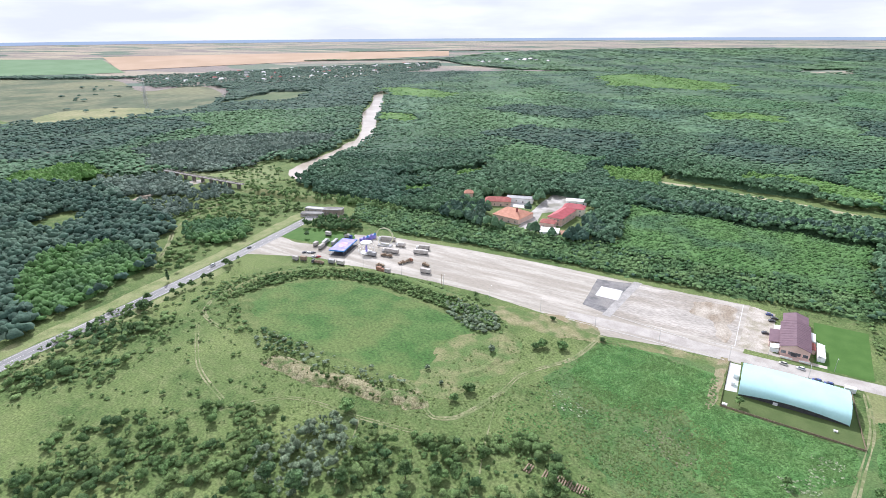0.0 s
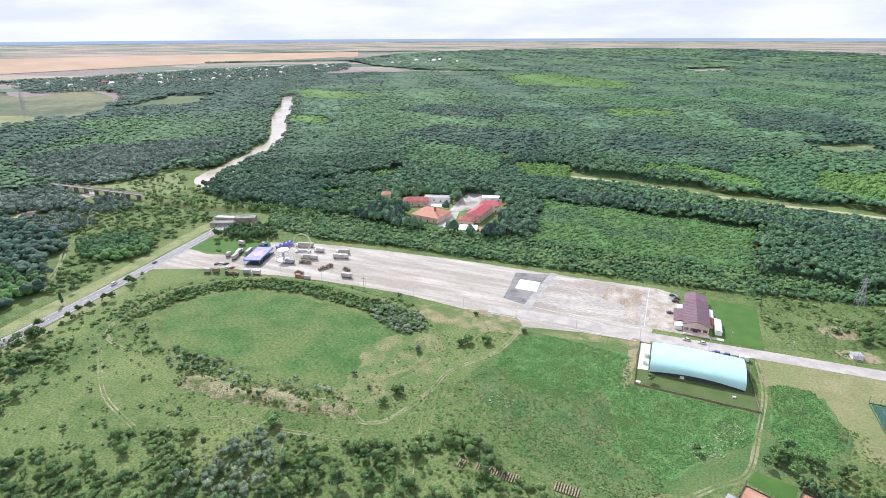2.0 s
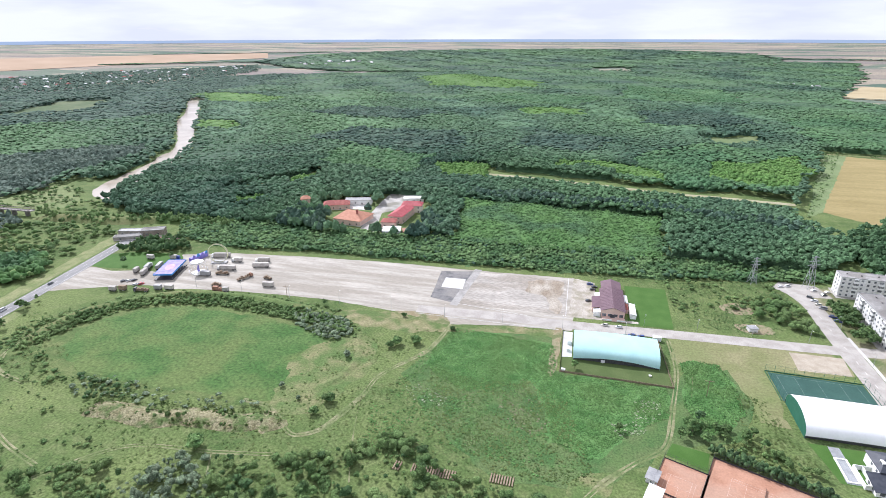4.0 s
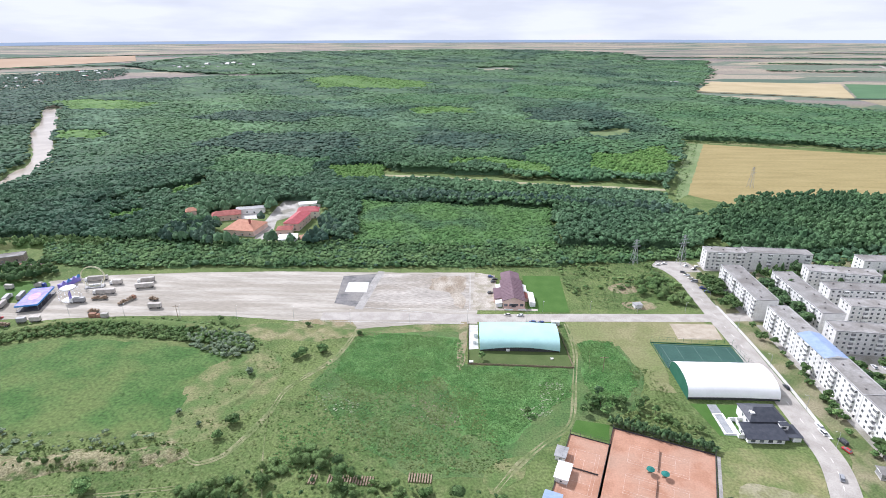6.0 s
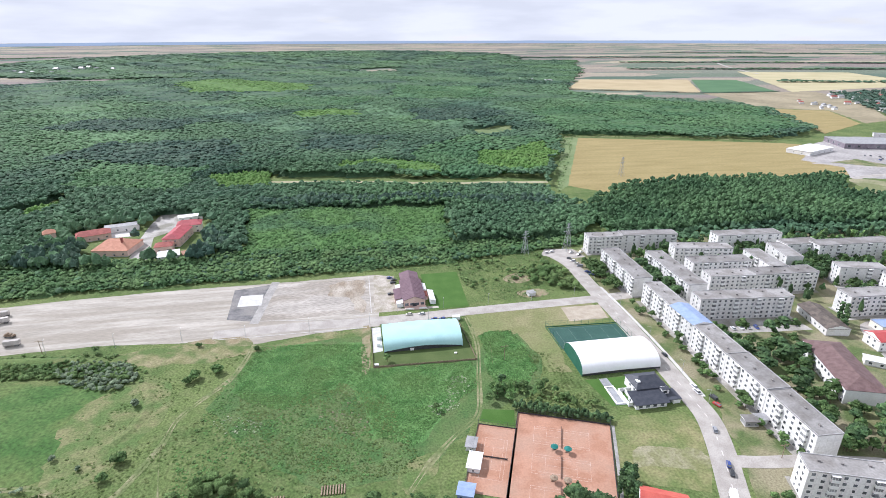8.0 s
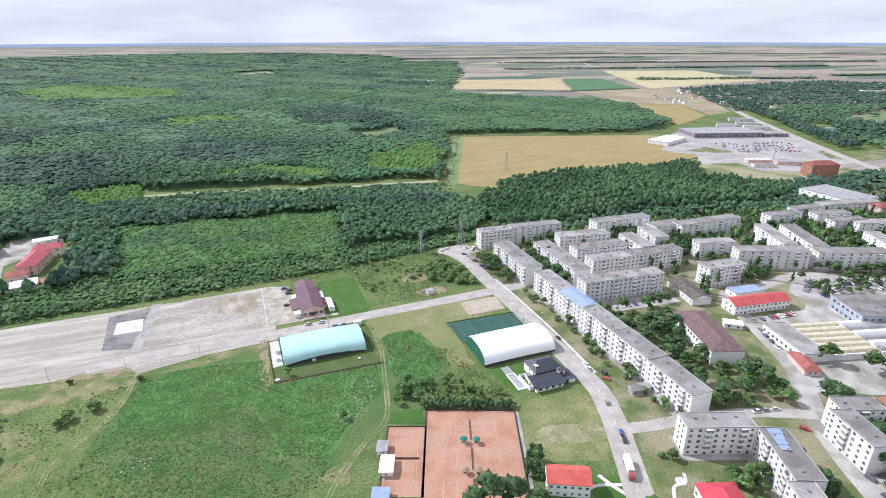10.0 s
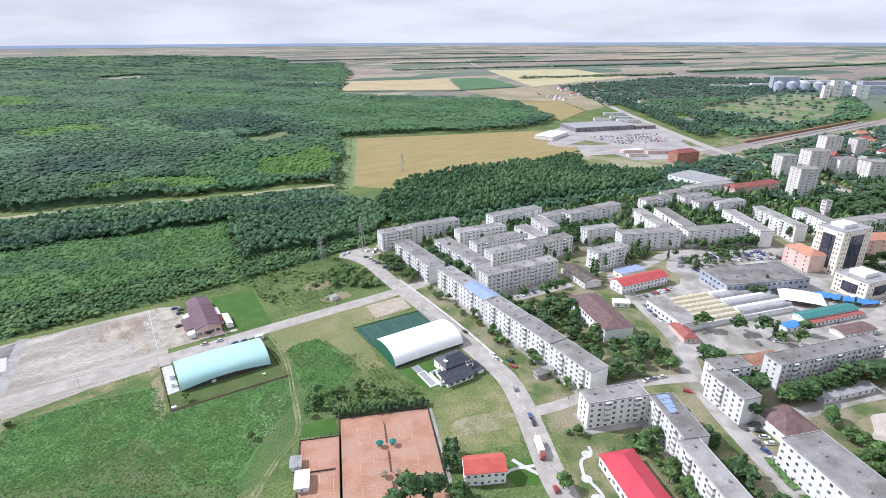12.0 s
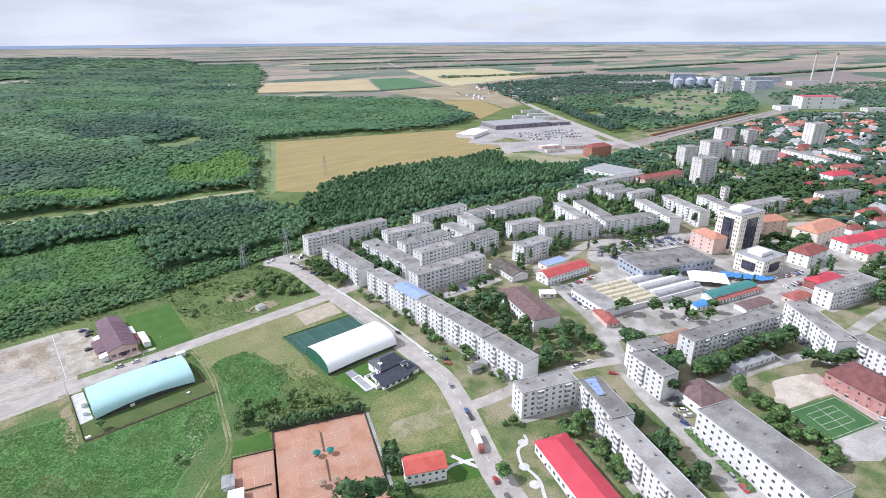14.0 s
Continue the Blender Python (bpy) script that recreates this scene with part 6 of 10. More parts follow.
def truck(x, y, heading, box_len, boxmat, cabmat, label, kind="box", z=0.05):
    ob = thing("truck", label, "truck", pose(x, y, z, 0, 0, heading), "fairground trucks")
    half = box_len / 2
    if cabmat:
        bm = bmesh.new()
        x0 = half + 0.3
        loft(bm, [[(x0, -1.2, 0.6), (x0, 1.2, 0.6), (x0, 1.2, 2.9), (x0, -1.2, 2.9)], [(x0 + 1.3, -1.2, 0.6), (x0 + 1.3, 1.2, 0.6), (x0 + 1.3, 1.15, 2.9), (x0 + 1.3, -1.15, 2.9)], [(x0 + 2.1, -1.15, 0.6), (x0 + 2.1, 1.15, 0.6), (x0 + 1.95, 1.1, 2.3), (x0 + 1.95, -1.1, 2.3)]])
        cab = part("cab", bm, cabmat, ob)
        bm = bmesh.new()
        vs = [bm.verts.new(p) for p in ((x0 + 2.06, -1.0, 1.6), (x0 + 2.06, 1.0, 1.6), (x0 + 1.5, 0.98, 2.72), (x0 + 1.5, -0.98, 2.72))]
        bm.faces.new(vs)
        part("windscreen", bm, GLASS, cab)
    bm = bmesh.new()
    box(bm, -half, -1.0, 0.8, half + (2.0 if cabmat else 0.2), 1.0, 1.05, 0)
    part("chassis", bm, DARKMETAL, ob)
    bm = bmesh.new()
    if kind == "box":
        box(bm, -half, -1.25, 1.06, half, 1.25, 3.7, 0, 0.05)
        part("box_body", bm, boxmat, ob)
    else:
        box(bm, -half, -1.25, 1.06, half, 1.25, 1.25, 0)
        bed = part("flatbed", bm, boxmat, ob)
        for k in range(int(box_len / 1.6)):
            xx = -half + 0.3 + k * 1.6
            bm = bmesh.new()
            box(bm, xx, -1.1 + 0.2 * (k % 3), 1.25, xx + 1.2, 1.0 - 0.25 * (k % 2), 1.9 + 0.5 * ((k * 7) % 3), 0, 0.05)
            part("crate", bm, boxmat, bed)
    for sx in ([-half + 1.0, -half + 2.2] + ([half + 1.4] if cabmat else [half - 1.0])):
        for sy in (-1.05, 1.05):
            part("wheel", TRUCK_WHEEL, None, ob, m=pose(sx, sy, 0.5))
    return ob


for a in ((-265, 342.5, 194, 13, DUSTY, WALL_WHITE, "long white box truck beside the hedge"),
          (-247, 337, 188, 6, DUSTY, WALL_WHITE, "small white box truck on the lot"),
          (-246, 321.8, 188, 12, DUSTY, WALL_WHITE, "white box trailer truck on the lot"),
          (-245, 313.3, 8, 10, WOOD, None, "flat trailer stacked with ride parts", "flat"),
          (-224.5, 332, 195, 12, DUSTY, None, "long pale trailer on the lot"),
          (-227.5, 341.5, 198, 9, DUSTY, WALL_WHITE, "white box truck at the lot's far edge"),
          (-225, 309.5, 65, 10, WOOD, RUST, "open truck loaded with timber-coloured parts", "flat"),
          (-201, 302.7, 188, 8, DUSTY, None, "pale box trailer on the lot"),
          (-208, 313.7, 165, 6.5, WOOD, None, "low trailer with a brown load", "flat"),
          (-237.5, 295.4, 188, 7, WOOD, None, "low trailer with wooden frames", "flat"),
          (-232.5, 287.8, 8, 4, RUST, RUST, "small dark red truck at the lot's edge"),
          (-225, 288.2, 8, 4, DUSTY, None, "small white trailer at the lot's edge"),
          (-255.5, 308.5, 188, 7, SHEET_GREY, WALL_WHITE, "grey box truck beside the carousel"),
          (-281.5, 275.8, 190, 8, WOOD, DARKMETAL, "brown loaded truck along the grass edge", "flat"),
          (-273, 280.5, 188, 5, SHEET_GREY, None, "grey box trailer along the grass edge"),
          (-265.5, 282.3, 188, 6, DUSTY, None, "white box trailer along the grass edge"),
          (-302, 271.3, 188, 5, DUSTY, None, "white caravan on the turn-in"),
          (-296, 273.8, 188, 5, WOOD, None, "tan caravan on the turn-in"),
          (-302, 300.5, 105, 8, DUSTY, DARKMETAL, "white truck beside the bumper-car hall"),
          (-306, 309, 108, 8, SHEET_GREY, WALL_WHITE, "grey truck beside the bumper-car hall"),
          (-299, 313, 108, 9, SHEET_GREY, None, "long grey trailer beside the bumper-car hall"),
          (-310, 302, 100, 5, DUSTY, None, "white trailer beside the bumper-car hall"),
          (-300, 330, 10, 5, DUSTY, mk("blue cab", (0.03, 0.05, 0.22), (0.04, 0.07, 0.27), 1.0, 0.4), "white trailer with a blue tractor"),
          (-318, 326, 0, 5.5, DUSTY, None, "white caravan on the green verge")):
    truck(*a)
for x, y in ((-307, 286), (-303.5, 287.4), (-300.5, 289), (-294, 283), (-291, 285)):
    car(x, y, 65, 0, "dark car parked by the fairground", 0.07)

# fairground
_p = thing("bumper_car_hall", "open hall with a flat violet and blue painted roof", "fairground ride", pose(-286.8, 292.8, 0.05, 0, 0, 107))
bm = bmesh.new()
box(bm, 0, -13, 4.0, 27, 0, 4.5, 0, 0.05)
rf = part("roof", bm, PURPLE, _p)
bm = bmesh.new()
prism(bm, [(13.5 + 5.5 * math.cos(k * 0.5236), -6.5 + 3.2 * math.sin(k * 0.5236)) for k in range(12)], 4.51, 4.53)
part("painted_disc", bm, mk("pink paint", (0.66, 0.24, 0.42), (0.72, 0.32, 0.5), 0.4, 0.6), rf)
bm = bmesh.new()
for q in ((0, -13.15, 27, -13.02), (0, 0.02, 27, 0.15), (-0.15, -13, -0.02, 0), (27.02, -13, 27.15, 0)):
    box(bm, q[0], q[1], 3.6, q[2], q[3], 4.7, 0)
part("fascia", bm, AWNING, rf)
for i in range(6):
    for y in (-12.6, -0.4):
        bm = bmesh.new()
        tube(bm, (0.5 + i * 5.2, y, 0), (0.5 + i * 5.2, y, 4.0), 0.12)
        part("post", bm, STEEL, _p)
bm = bmesh.new()
box(bm, -0.2, -13.2, 0, 27.2, 0.2, 0.4, 0)
part("deck", bm, DARKMETAL, _p)

_k = thing("carousel", "white chain carousel with splayed arms", "fairground ride", pose(-264, 312, 0.05))
bm = bmesh.new()
tube(bm, (0, 0, 0), (0, 0, 0.6), 5.0, n=16)
part("platform", bm, SHEET_WHITE, _k)
bm = bmesh.new()
tube(bm, (0, 0, 0.6), (0, 0, 8), 0.9, 0.6, n=10)
part("column", bm, PURPLE, _k)
bm = bmesh.new()
tube(bm, (0, 0, 8), (0, 0, 9.2), 4.0, 4.6, n=16)
part("crown_drum", bm, SHEET_WHITE, _k)
for k in range(14):
    a = k * 6.2832 / 14
    bm = bmesh.new()
    tube(bm, (3.8 * math.cos(a), 3.8 * math.sin(a), 8.6), (6.2 * math.cos(a), 6.2 * math.sin(a), 7.4), 0.14)
    tube(bm, (6.2 * math.cos(a), 6.2 * math.sin(a), 7.4), (6.4 * math.cos(a), 6.4 * math.sin(a), 2.4), 0.04, n=4)
    box(bm, 6.4 * math.cos(a) - 0.3, 6.4 * math.sin(a) - 0.3, 1.8, 6.4 * math.cos(a) + 0.3, 6.4 * math.sin(a) + 0.3, 2.4)
    part("swing_arm", bm, SHEET_WHITE, _k)

_l = thing("loop_ride", "tall pale ring-shaped looping ride", "fairground ride", pose(-260.5, 332, 0.05, 0, 0, 15))
bm = bmesh.new()
for dy in (-0.7, 0.7):
    pr = None
    for k in range(33):
        a = k * 6.2832 / 32
        p = (7.4 * math.sin(a), dy, 8.2 - 7.4 * math.cos(a))
        if pr:
            tube(bm, pr, p, 0.22, n=5)
        pr = p
part("ring_rail", bm, mk("pale yellow paint", (0.62, 0.60, 0.40), (0.7, 0.68, 0.48), 1.0, 0.5), _l)
bm = bmesh.new()
for s in (-1, 1):
    tube(bm, (5 * s, -3, 0), (5.2 * s, -0.8, 5), 0.2)
    tube(bm, (5 * s, 3, 0), (5.2 * s, 0.8, 5), 0.2)
part("brace", bm, SHEET_WHITE, _l)
bm = bmesh.new()
box(bm, -6, -2.5, 0, 6, 2.5, 0.7, 0, 0.05)
part("base_platform", bm, SHEET_GREY, _l)
bm = bmesh.new()
for k in range(5):
    box(bm, -3.4 + k * 1.4, -0.6, 1.2, -2.2 + k * 1.4, 0.6, 2.2, 0, 0.1)
part("gondola", bm, SHEET_WHITE, _l)
_f = thing("funhouse", "long violet fairground front with pointed gables", "fairground ride", pose(-283, 328, 0.05, 0, 0, 78))
bm = bmesh.new()
box(bm, 0, -2, 0, 16, 2, 3.0, 0)
part("stall", bm, PURPLE, _f)
for k in range(4):
    bm = bmesh.new()
    c = [bm.verts.new(p) for p in ((k * 4, -2.05, 3), (k * 4 + 4, -2.05, 3), (k * 4 + 4, -1.8, 3), (k * 4, -1.8, 3))]
    t = [bm.verts.new((k * 4 + 2, -2.05, 5.6)), bm.verts.new((k * 4 + 2, -1.8, 5.6))]
    for q in ((c[0], c[1], t[0]), (c[2], c[3], t[1]), (c[1], c[2], t[1], t[0]), (c[3], c[0], t[0], t[1])):
        bm.faces.new(q)
    part("gable", bm, AWNING if k % 2 else PURPLE, _f)


def lamp_post(x, y, h=8.0, heading=90, label="slim grey street lamp beside the road", z=0.0):
    ob = thing("street_lamp", label, "street lamp", pose(x, y, z, 0, 0, heading), "street lamps")
    bm = bmesh.new()
    tube(bm, (0, 0, 0), (0, 0, h), 0.11, 0.06, n=6)
    part("pole", bm, STEEL, ob)
    bm = bmesh.new()
    tube(bm, (0, 0, h), (1.6, 0, h + 0.35), 0.05, n=5)
    part("arm", bm, STEEL, ob)
    bm = bmesh.new()
    box(bm, 1.5, -0.14, h + 0.3, 2.2, 0.14, h + 0.42, 0, 0.03)
    part("lamp_head", bm, SHEET_WHITE, ob)


for k in range(9):
    lamp_post(-250 + k * 36, 290.5 if k < 3 else 291 - 3 * (k == 5), 8, 90)
for k in range(5):
    lamp_post(20 + k * 30, 306.8 + k * 0.6, 8, -90)
for x, y in ((163.8, 330), (164, 290), (162.5, 250), (161.5, 215), (160, 190)):
    lamp_post(x, y, 8, 180)

# roadside marks and street cars
_m = thing("road_markings", "white dashes along the street of flats", "road markings", None)
for k in range(22):
    p = smooth_line([(158, 345), (157.5, 300), (157.5, 272), (156, 228), (154.5, 198), (153, 180), (146, 160), (136, 138), (126, 116), (118, 90)], sub=10)
    q = p[min(len(p) - 2, k * 4)]
    r = p[min(len(p) - 1, k * 4 + 1)]
    d = (Vector(r) - Vector(q)).normalized() * 3
    strip("dash", q, (q[0] + d.x, q[1] + d.y), 0.3, LINE, 0.16, _m)
_m = thing("road_markings", "white edge and centre lines on the main road", "road markings", None)
_r = smooth_line([(-300, 20), (-318, 55), (-331, 83), (-337, 143), (-347, 232), (-362, 327), (-372, 380)], sub=10)
for i in range(0, len(_r) - 2, 2):
    a, b = Vector(_r[i]), Vector(_r[i + 2])
    d = (b - a).normalized()
    s = Vector((-d.y, d.x))
    for o in (-4.2, 4.2):
        strip("edge_line", a + s * o, b + s * o, 0.2, LINE, 0.14, _m)
    for q in (0, (b - a).length / 2):
        strip("dash", a + d * q, a + d * (q + 4), 0.2, LINE, 0.14, _m)
for x, y, hd, k, lb in ((161.5, 232, 92, 0, "red hatchback at the kerb"), (151.5, 229, 92, 1, "dark car at the kerb"), (151.8, 236, 92, 1, "silver car at the kerb"), (160.5, 203, 96, 1, "dark car on the street"), (159.5, 199, 96, 1, "black car on the street"), (164.5, 193, 100, 2, "white van pulled off the street"), (163, 188, 110, 0, "pale car pulled off the street"), (151, 172, 65, 1, "dark car driving on the street"), (143.5, 152, 63, 0, "dark car driving on the street"), (141.8, 147.6, 63, 1, "black car driving on the street"), (123, 113, 64, 0, "silver car driving on the street"), (120.5, 104, 66, 0, "grey car driving on the street"), (-348.5, 231, 100, 2, "dark blue van on the main road"), (-354, 270, 98, 0, "white car on the main road"), (-333, 80, 96, 2, "white van on the main road")):
    car(x, y, hd, k, lb)
truck(132.5, 133.5, 244, 9, SHEET_WHITE, TILE_RED, "white lorry with a red cab on the street", "box", 0.15)
car_row(161.5, 372, 166, 340, 7, 60, "dark car parked at the street's end", miss=0.1)
for x, y in ((148, 386), (153, 388), (168, 384), (172, 378), (176, 383)):
    car(x, y, 20, 0, "car parked by the blocks at the street's end")
for x, y in ((27, 301.5), (35, 301), (42, 292.8), (47, 292.5)):
    car(x, y, 175, 0, "pale car parked by the aqua hall", 0.12)
for x, y, hd in ((17.5, 332.4, 15), (20.4, 350.5, 20), (21.5, 355, 15), (18.6, 359, 10)):
    car(x, y, hd, 0, "car parked beside the clubhouse", 0.1)

# ---- town: streets and yards ----
ribbon("road", [(146, 154), (160, 151), (177, 149), (196, 145), (211, 141), (227, 134), (237, 129)], 7, ASPHALT, 0.12, "narrow asphalt street between the blocks")
ribbon("road", [(286, 212), (276, 188), (262, 160), (248, 143), (237, 130), (222, 107), (212, 86), (203, 67), (191, 48), (178, 20), (165, -10)], 11, YARD, 0.10, "worn asphalt street past the market")
patch("pavement", [(279, 206), (258, 160), (246, 146), (258, 138), (272, 150), (282, 172), (292, 206)], YARD, 0.08, 0.4, "wide worn asphalt yard beside the market", "ground")
patch("pavement", [(270, 160), (282, 210), (330, 205), (340, 212), (345, 228), (372, 246), (460, 208), (452, 178), (490, 150), (560, 120), (590, 75), (470, 66), (440, 70), (380, 76), (330, 104), (296, 120), (262, 138)], YARD, 0.06, 0.8, "grey paving of the market quarter", "ground")
ribbon("road", [(286, 212), (300, 240), (330, 240), (372, 246), (390, 240), (452, 205), (500, 180), (560, 150), (640, 100)], 9, ASPHALT, 0.12, "asphalt street across the market square")
ribbon("road", [(218, 96), (250, 86), (290, 76), (340, 58), (420, 48), (520, 20)], 8, YARD, 0.11, "asphalt back street under the trees")
ribbon("road", [(385, 252), (420, 300), (470, 340), (540, 380), (600, 410)], 7, ASPHALT, 0.10, "asphalt street between white blocks")
ribbon("road", [(350, 110), (400, 108), (470, 112), (560, 95), (700, 60)], 9, ASPHALT, 0.10, "asphalt avenue beside the offices")
patch("pavement", [(204, 262), (263, 256), (264, 243), (212, 247)], YARD, 0.07, 0.5, "small worn car park behind a block", "ground")
patch("pavement", [(172, 392), (150, 396), (142, 384), (152, 372), (176, 374)], ASPHALT, 0.1, 0.5, "asphalt turning place at the street's end", "ground")
patch("pavement", [(178, 80), (188, 84), (176, 52), (166, 54)], YARD, 0.07, 0.3, "paved strip for parked cars behind a block", "ground")
patch("pavement", [(238, 28), (248, 35), (288, 22), (280, 12), (252, 16)], YARD, 0.08, 0.2, "pale concrete car park by the pitch", "ground")
patch("pavement", [(257.8, 61), (269, 66.5), (279, 67), (297, 59.5), (300, 56), (290, 43.5), (258, 54.4)], mk("sandy school yard", (0.47, 0.42, 0.35), (0.56, 0.51, 0.44), 0.1, 0.9, 1.0, 0.12, c3=(0.40, 0.35, 0.28), c3_scale=0.12), 0.08, 0.6, "sandy pale school yard", "ground")
patch("ground_court", [(257.2, 53.5), (288.6, 42.7), (280, 22.9), (246.8, 34.2)], SYNTH, 0.1, 0, "green synthetic football pitch", "court")
patch("ground_earth", [(253.6, 68), (268, 69.4), (276.4, 66.6), (266.7, 61.1), (256, 60.5)], DIRT, 0.084, 0.5, "bare brown earth beside the sandy yard", "ground")
patch("pavement", [(288.8, 43), (300, 56.5), (303, 55), (285, 17), (277, 18), (280.2, 22.8)], mk("rose paving", (0.40, 0.31, 0.28), (0.48, 0.38, 0.35), 0.2, 0.9, 1.5, 0.12), 0.075, 0.1, "rose paved strip in front of the school", "ground")
for hp in ([(207.9, 78.7), (210.7, 77.8), (203.5, 62.7), (200.4, 63.6)], [(199.3, 60.3), (202.1, 58.8), (196.1, 43.4), (193.0, 44.6)]):
    scatter("hedge", "clipped green hedge along the long white block", "hedge", [hp], 1.0, (0.7, 1.1), (0.9, 1.3), LEAF, 1, 91, jitter=0.25)
_m = thing("court_markings", "white line markings on the synthetic pitch", "court lines", None)
for p, q in (((258, 52), (287, 42)), ((287, 42), (279, 24.4)), ((279, 24.4), (248.6, 34.8)), ((248.6, 34.8), (258, 52)), ((272.5, 47), (263.8, 29.6)), ((262, 46.5), (279, 40.6)), ((257, 36.5), (274, 30.6)), ((262, 46.5), (257, 36.5)), ((279, 40.6), (274, 30.6)), ((260.5, 43.4), (277.4, 37.5)), ((258.6, 39.6), (275.4, 33.8))):
    strip("line", p, q, 0.14, LINE, 0.115, _m)
ribbon("path", [(164, 320), (164.5, 280), (163.5, 235), (161, 195)], 1.8, CONCRETE, 0.15, "pale pavement along the street of flats", "path")

# ---- town: special buildings ----
BROWN = mk("brown sheet roof", (0.14, 0.09, 0.085), (0.19, 0.125, 0.12), 0.4, 0.6, 2.0, 0.1)
building("hall", "long two-storey hall under a brown hip roof", "hall", 237.4, 222.3, 222.9, 179.3, 18.5, 8.0, 2, 3.4, WALL_WHITE, BROWN, ("hip", 3.2, 8), 0, ends=4, vents=False, size_up=1.2)
building("shed", "low shed with a weathered dark gable roof", "shed", 272.4, 265.8, 265.9, 235.7, 13.5, 4.6, 1, 4, WALL, mk("weathered dark roof", (0.10, 0.085, 0.075), (0.16, 0.135, 0.115), 0.3, 0.9, 1.5, 0.2), ("gable", 2.4, 0), 0, ends=2, vents=False)
building("shop", "white two-storey shop under a red roof", "shop", 280.7, 215.6, 321.6, 210.0, 12, 6.2, 2, 3.0, WALL_WHITE, mk("scarlet sheet", (0.42, 0.075, 0.075), (0.48, 0.095, 0.09), 0.3, 0.5, 2.0, 0.06), ("gable", 2.6, 0), 0, ends=2, vents=False)
building("shop", "low shop with a pale blue flat roof", "shop", 300, 232, 322, 229, 10, 4.2, 1, 4, WALL_CREAM, SHEET_BLUE, "flat", 0, ends=1, vents=False)
WALL_BLUE = mk("blue-grey cladding", (0.34, 0.38, 0.45), (0.42, 0.46, 0.52), 0.2, 0.7, 1.5, 0.08)
building("department_store", "low wide store with grey-blue walls and flat roof", "shop", 336.8, 175.4, 396.5, 151.4, 29, 8.6, 2, 4.2, WALL_BLUE, BITUMEN, "flat", 0, ends=6, wins=(3,), size_up=1.2)

_h = thing("market_hall", "low market hall with rows of ridged skylight roofs", "market hall", frame_of(279.8, 194.9, 270.9, 162.1)[0])
FOOT.append((_h.matrix_basis.inverted(), 34, 86))
bm = bmesh.new()
box(bm, 0, 0, 0, 34, 14, 5.2, 0)
part("front_wing", bm, WALL_WHITE, _h)
part("roof", roof_mesh(34, 14, 5.2, "flat", BITUMEN), None, _h)
bm = bmesh.new()
box(bm, 0.3, 14.2, 0, 33.7, 45, 3.6, 0)
part("hall_wall", bm, WALL, _h)
bm = bmesh.new()
box(bm, 0.3, 47, 0, 33.7, 86, 3.6, 0)
part("hall_wall", bm, WALL, _h)
CREAM_SHEET = mk("yellowed skylight sheet", (0.52, 0.47, 0.33), (0.62, 0.57, 0.43), 0.5, 0.6, 2.0, 0.12)
for k in range(6):
    for y0, y1, mt in ((14.3, 28.5, CREAM_SHEET), (29.5, 45, CREAM_SHEET), (47, 86, SHEET_GREY if k % 2 else SHEET_WHITE)):
        bm = bmesh.new()
        x0 = 0.6 + k * 5.5
        a = [(x0, 3.62), (x0 + 1.1, 5.2), (x0 + 2.4, 5.6), (x0 + 3.7, 5.2), (x0 + 4.8, 3.62)]
        f = [bm.verts.new((x, y0, z)) for x, z in a]
        b = [bm.verts.new((x, y1, z)) for x, z in a]
        bm.faces.new(f)
        bm.faces.new(b[::-1])
        for i in range(4):
            bm.faces.new((f[i], b[i], b[i + 1], f[i + 1]))
        bmesh.ops.recalc_face_normals(bm, faces=bm.faces)
        part("skylight_ridge", bm, mt, _h)
for k in range(9):
    part("window", WIN[3], None, _h, m=pose(2 + k * 3.7, 0, 1.6))

# office building, cream with tall glazing
GLASS_BIG = mk("curtain glazing", (0.05, 0.055, 0.075), (0.09, 0.095, 0.12), 0.3, 0.1, 1.0, 0.15)


def office(x0, y0, x1, y1, depth, h, storeys, label):
    m, L = frame_of(x0, y0, x1, y1)
    ob = thing("office_building", label, "office building", m)
    FOOT.append((m.inverted(), L, depth))
    bm = bmesh.new()
    box(bm, 0, 0, 0, L, depth, h, 0)
    part("wall", bm, WALL_CREAM, ob)
    part("roof", roof_mesh(L, depth, h, "flat", SHEET_GREY), None, ob)
    for face, w in ((0, L), (-90, depth)):
        bays = max(2, int(w * 0.5 / 2.2))
        for s in range(1, storeys - 1):
            for k in range(bays):
                p = w * 0.27 + (k + 0.5) * w * 0.46 / bays
                bm = bmesh.new()
                q = w * 0.46 / bays * 0.47
                bow = 0.9 * math.sin(math.pi * (k + 0.5) / bays)
                box(bm, -q, -0.15 - bow, 0.05, q, 0.02, h / storeys - 0.08, 0)
                part("glazing_panel", bm, GLASS_BIG, ob, m=pose(p, 0, s * h / storeys) if face == 0 else pose(0, depth - p, s * h / storeys, 0, 0, -90))
        for s in range(storeys):
            for fr in (0.1, 0.2, 0.8, 0.9):
                part("window", WIN[1], None, ob, m=pose(w * fr, 0, s * h / storeys + 1.0) if face == 0 else pose(0, w * fr, s * h / storeys + 1.0, 0, 0, -90))
    bm = bmesh.new()
    box(bm, L * 0.25, depth * 0.3, h + 0.2, L * 0.7, depth * 0.8, h + 3.0, 0, 0.05)
    part("plant_room", bm, WALL_WHITE, ob)
    return ob


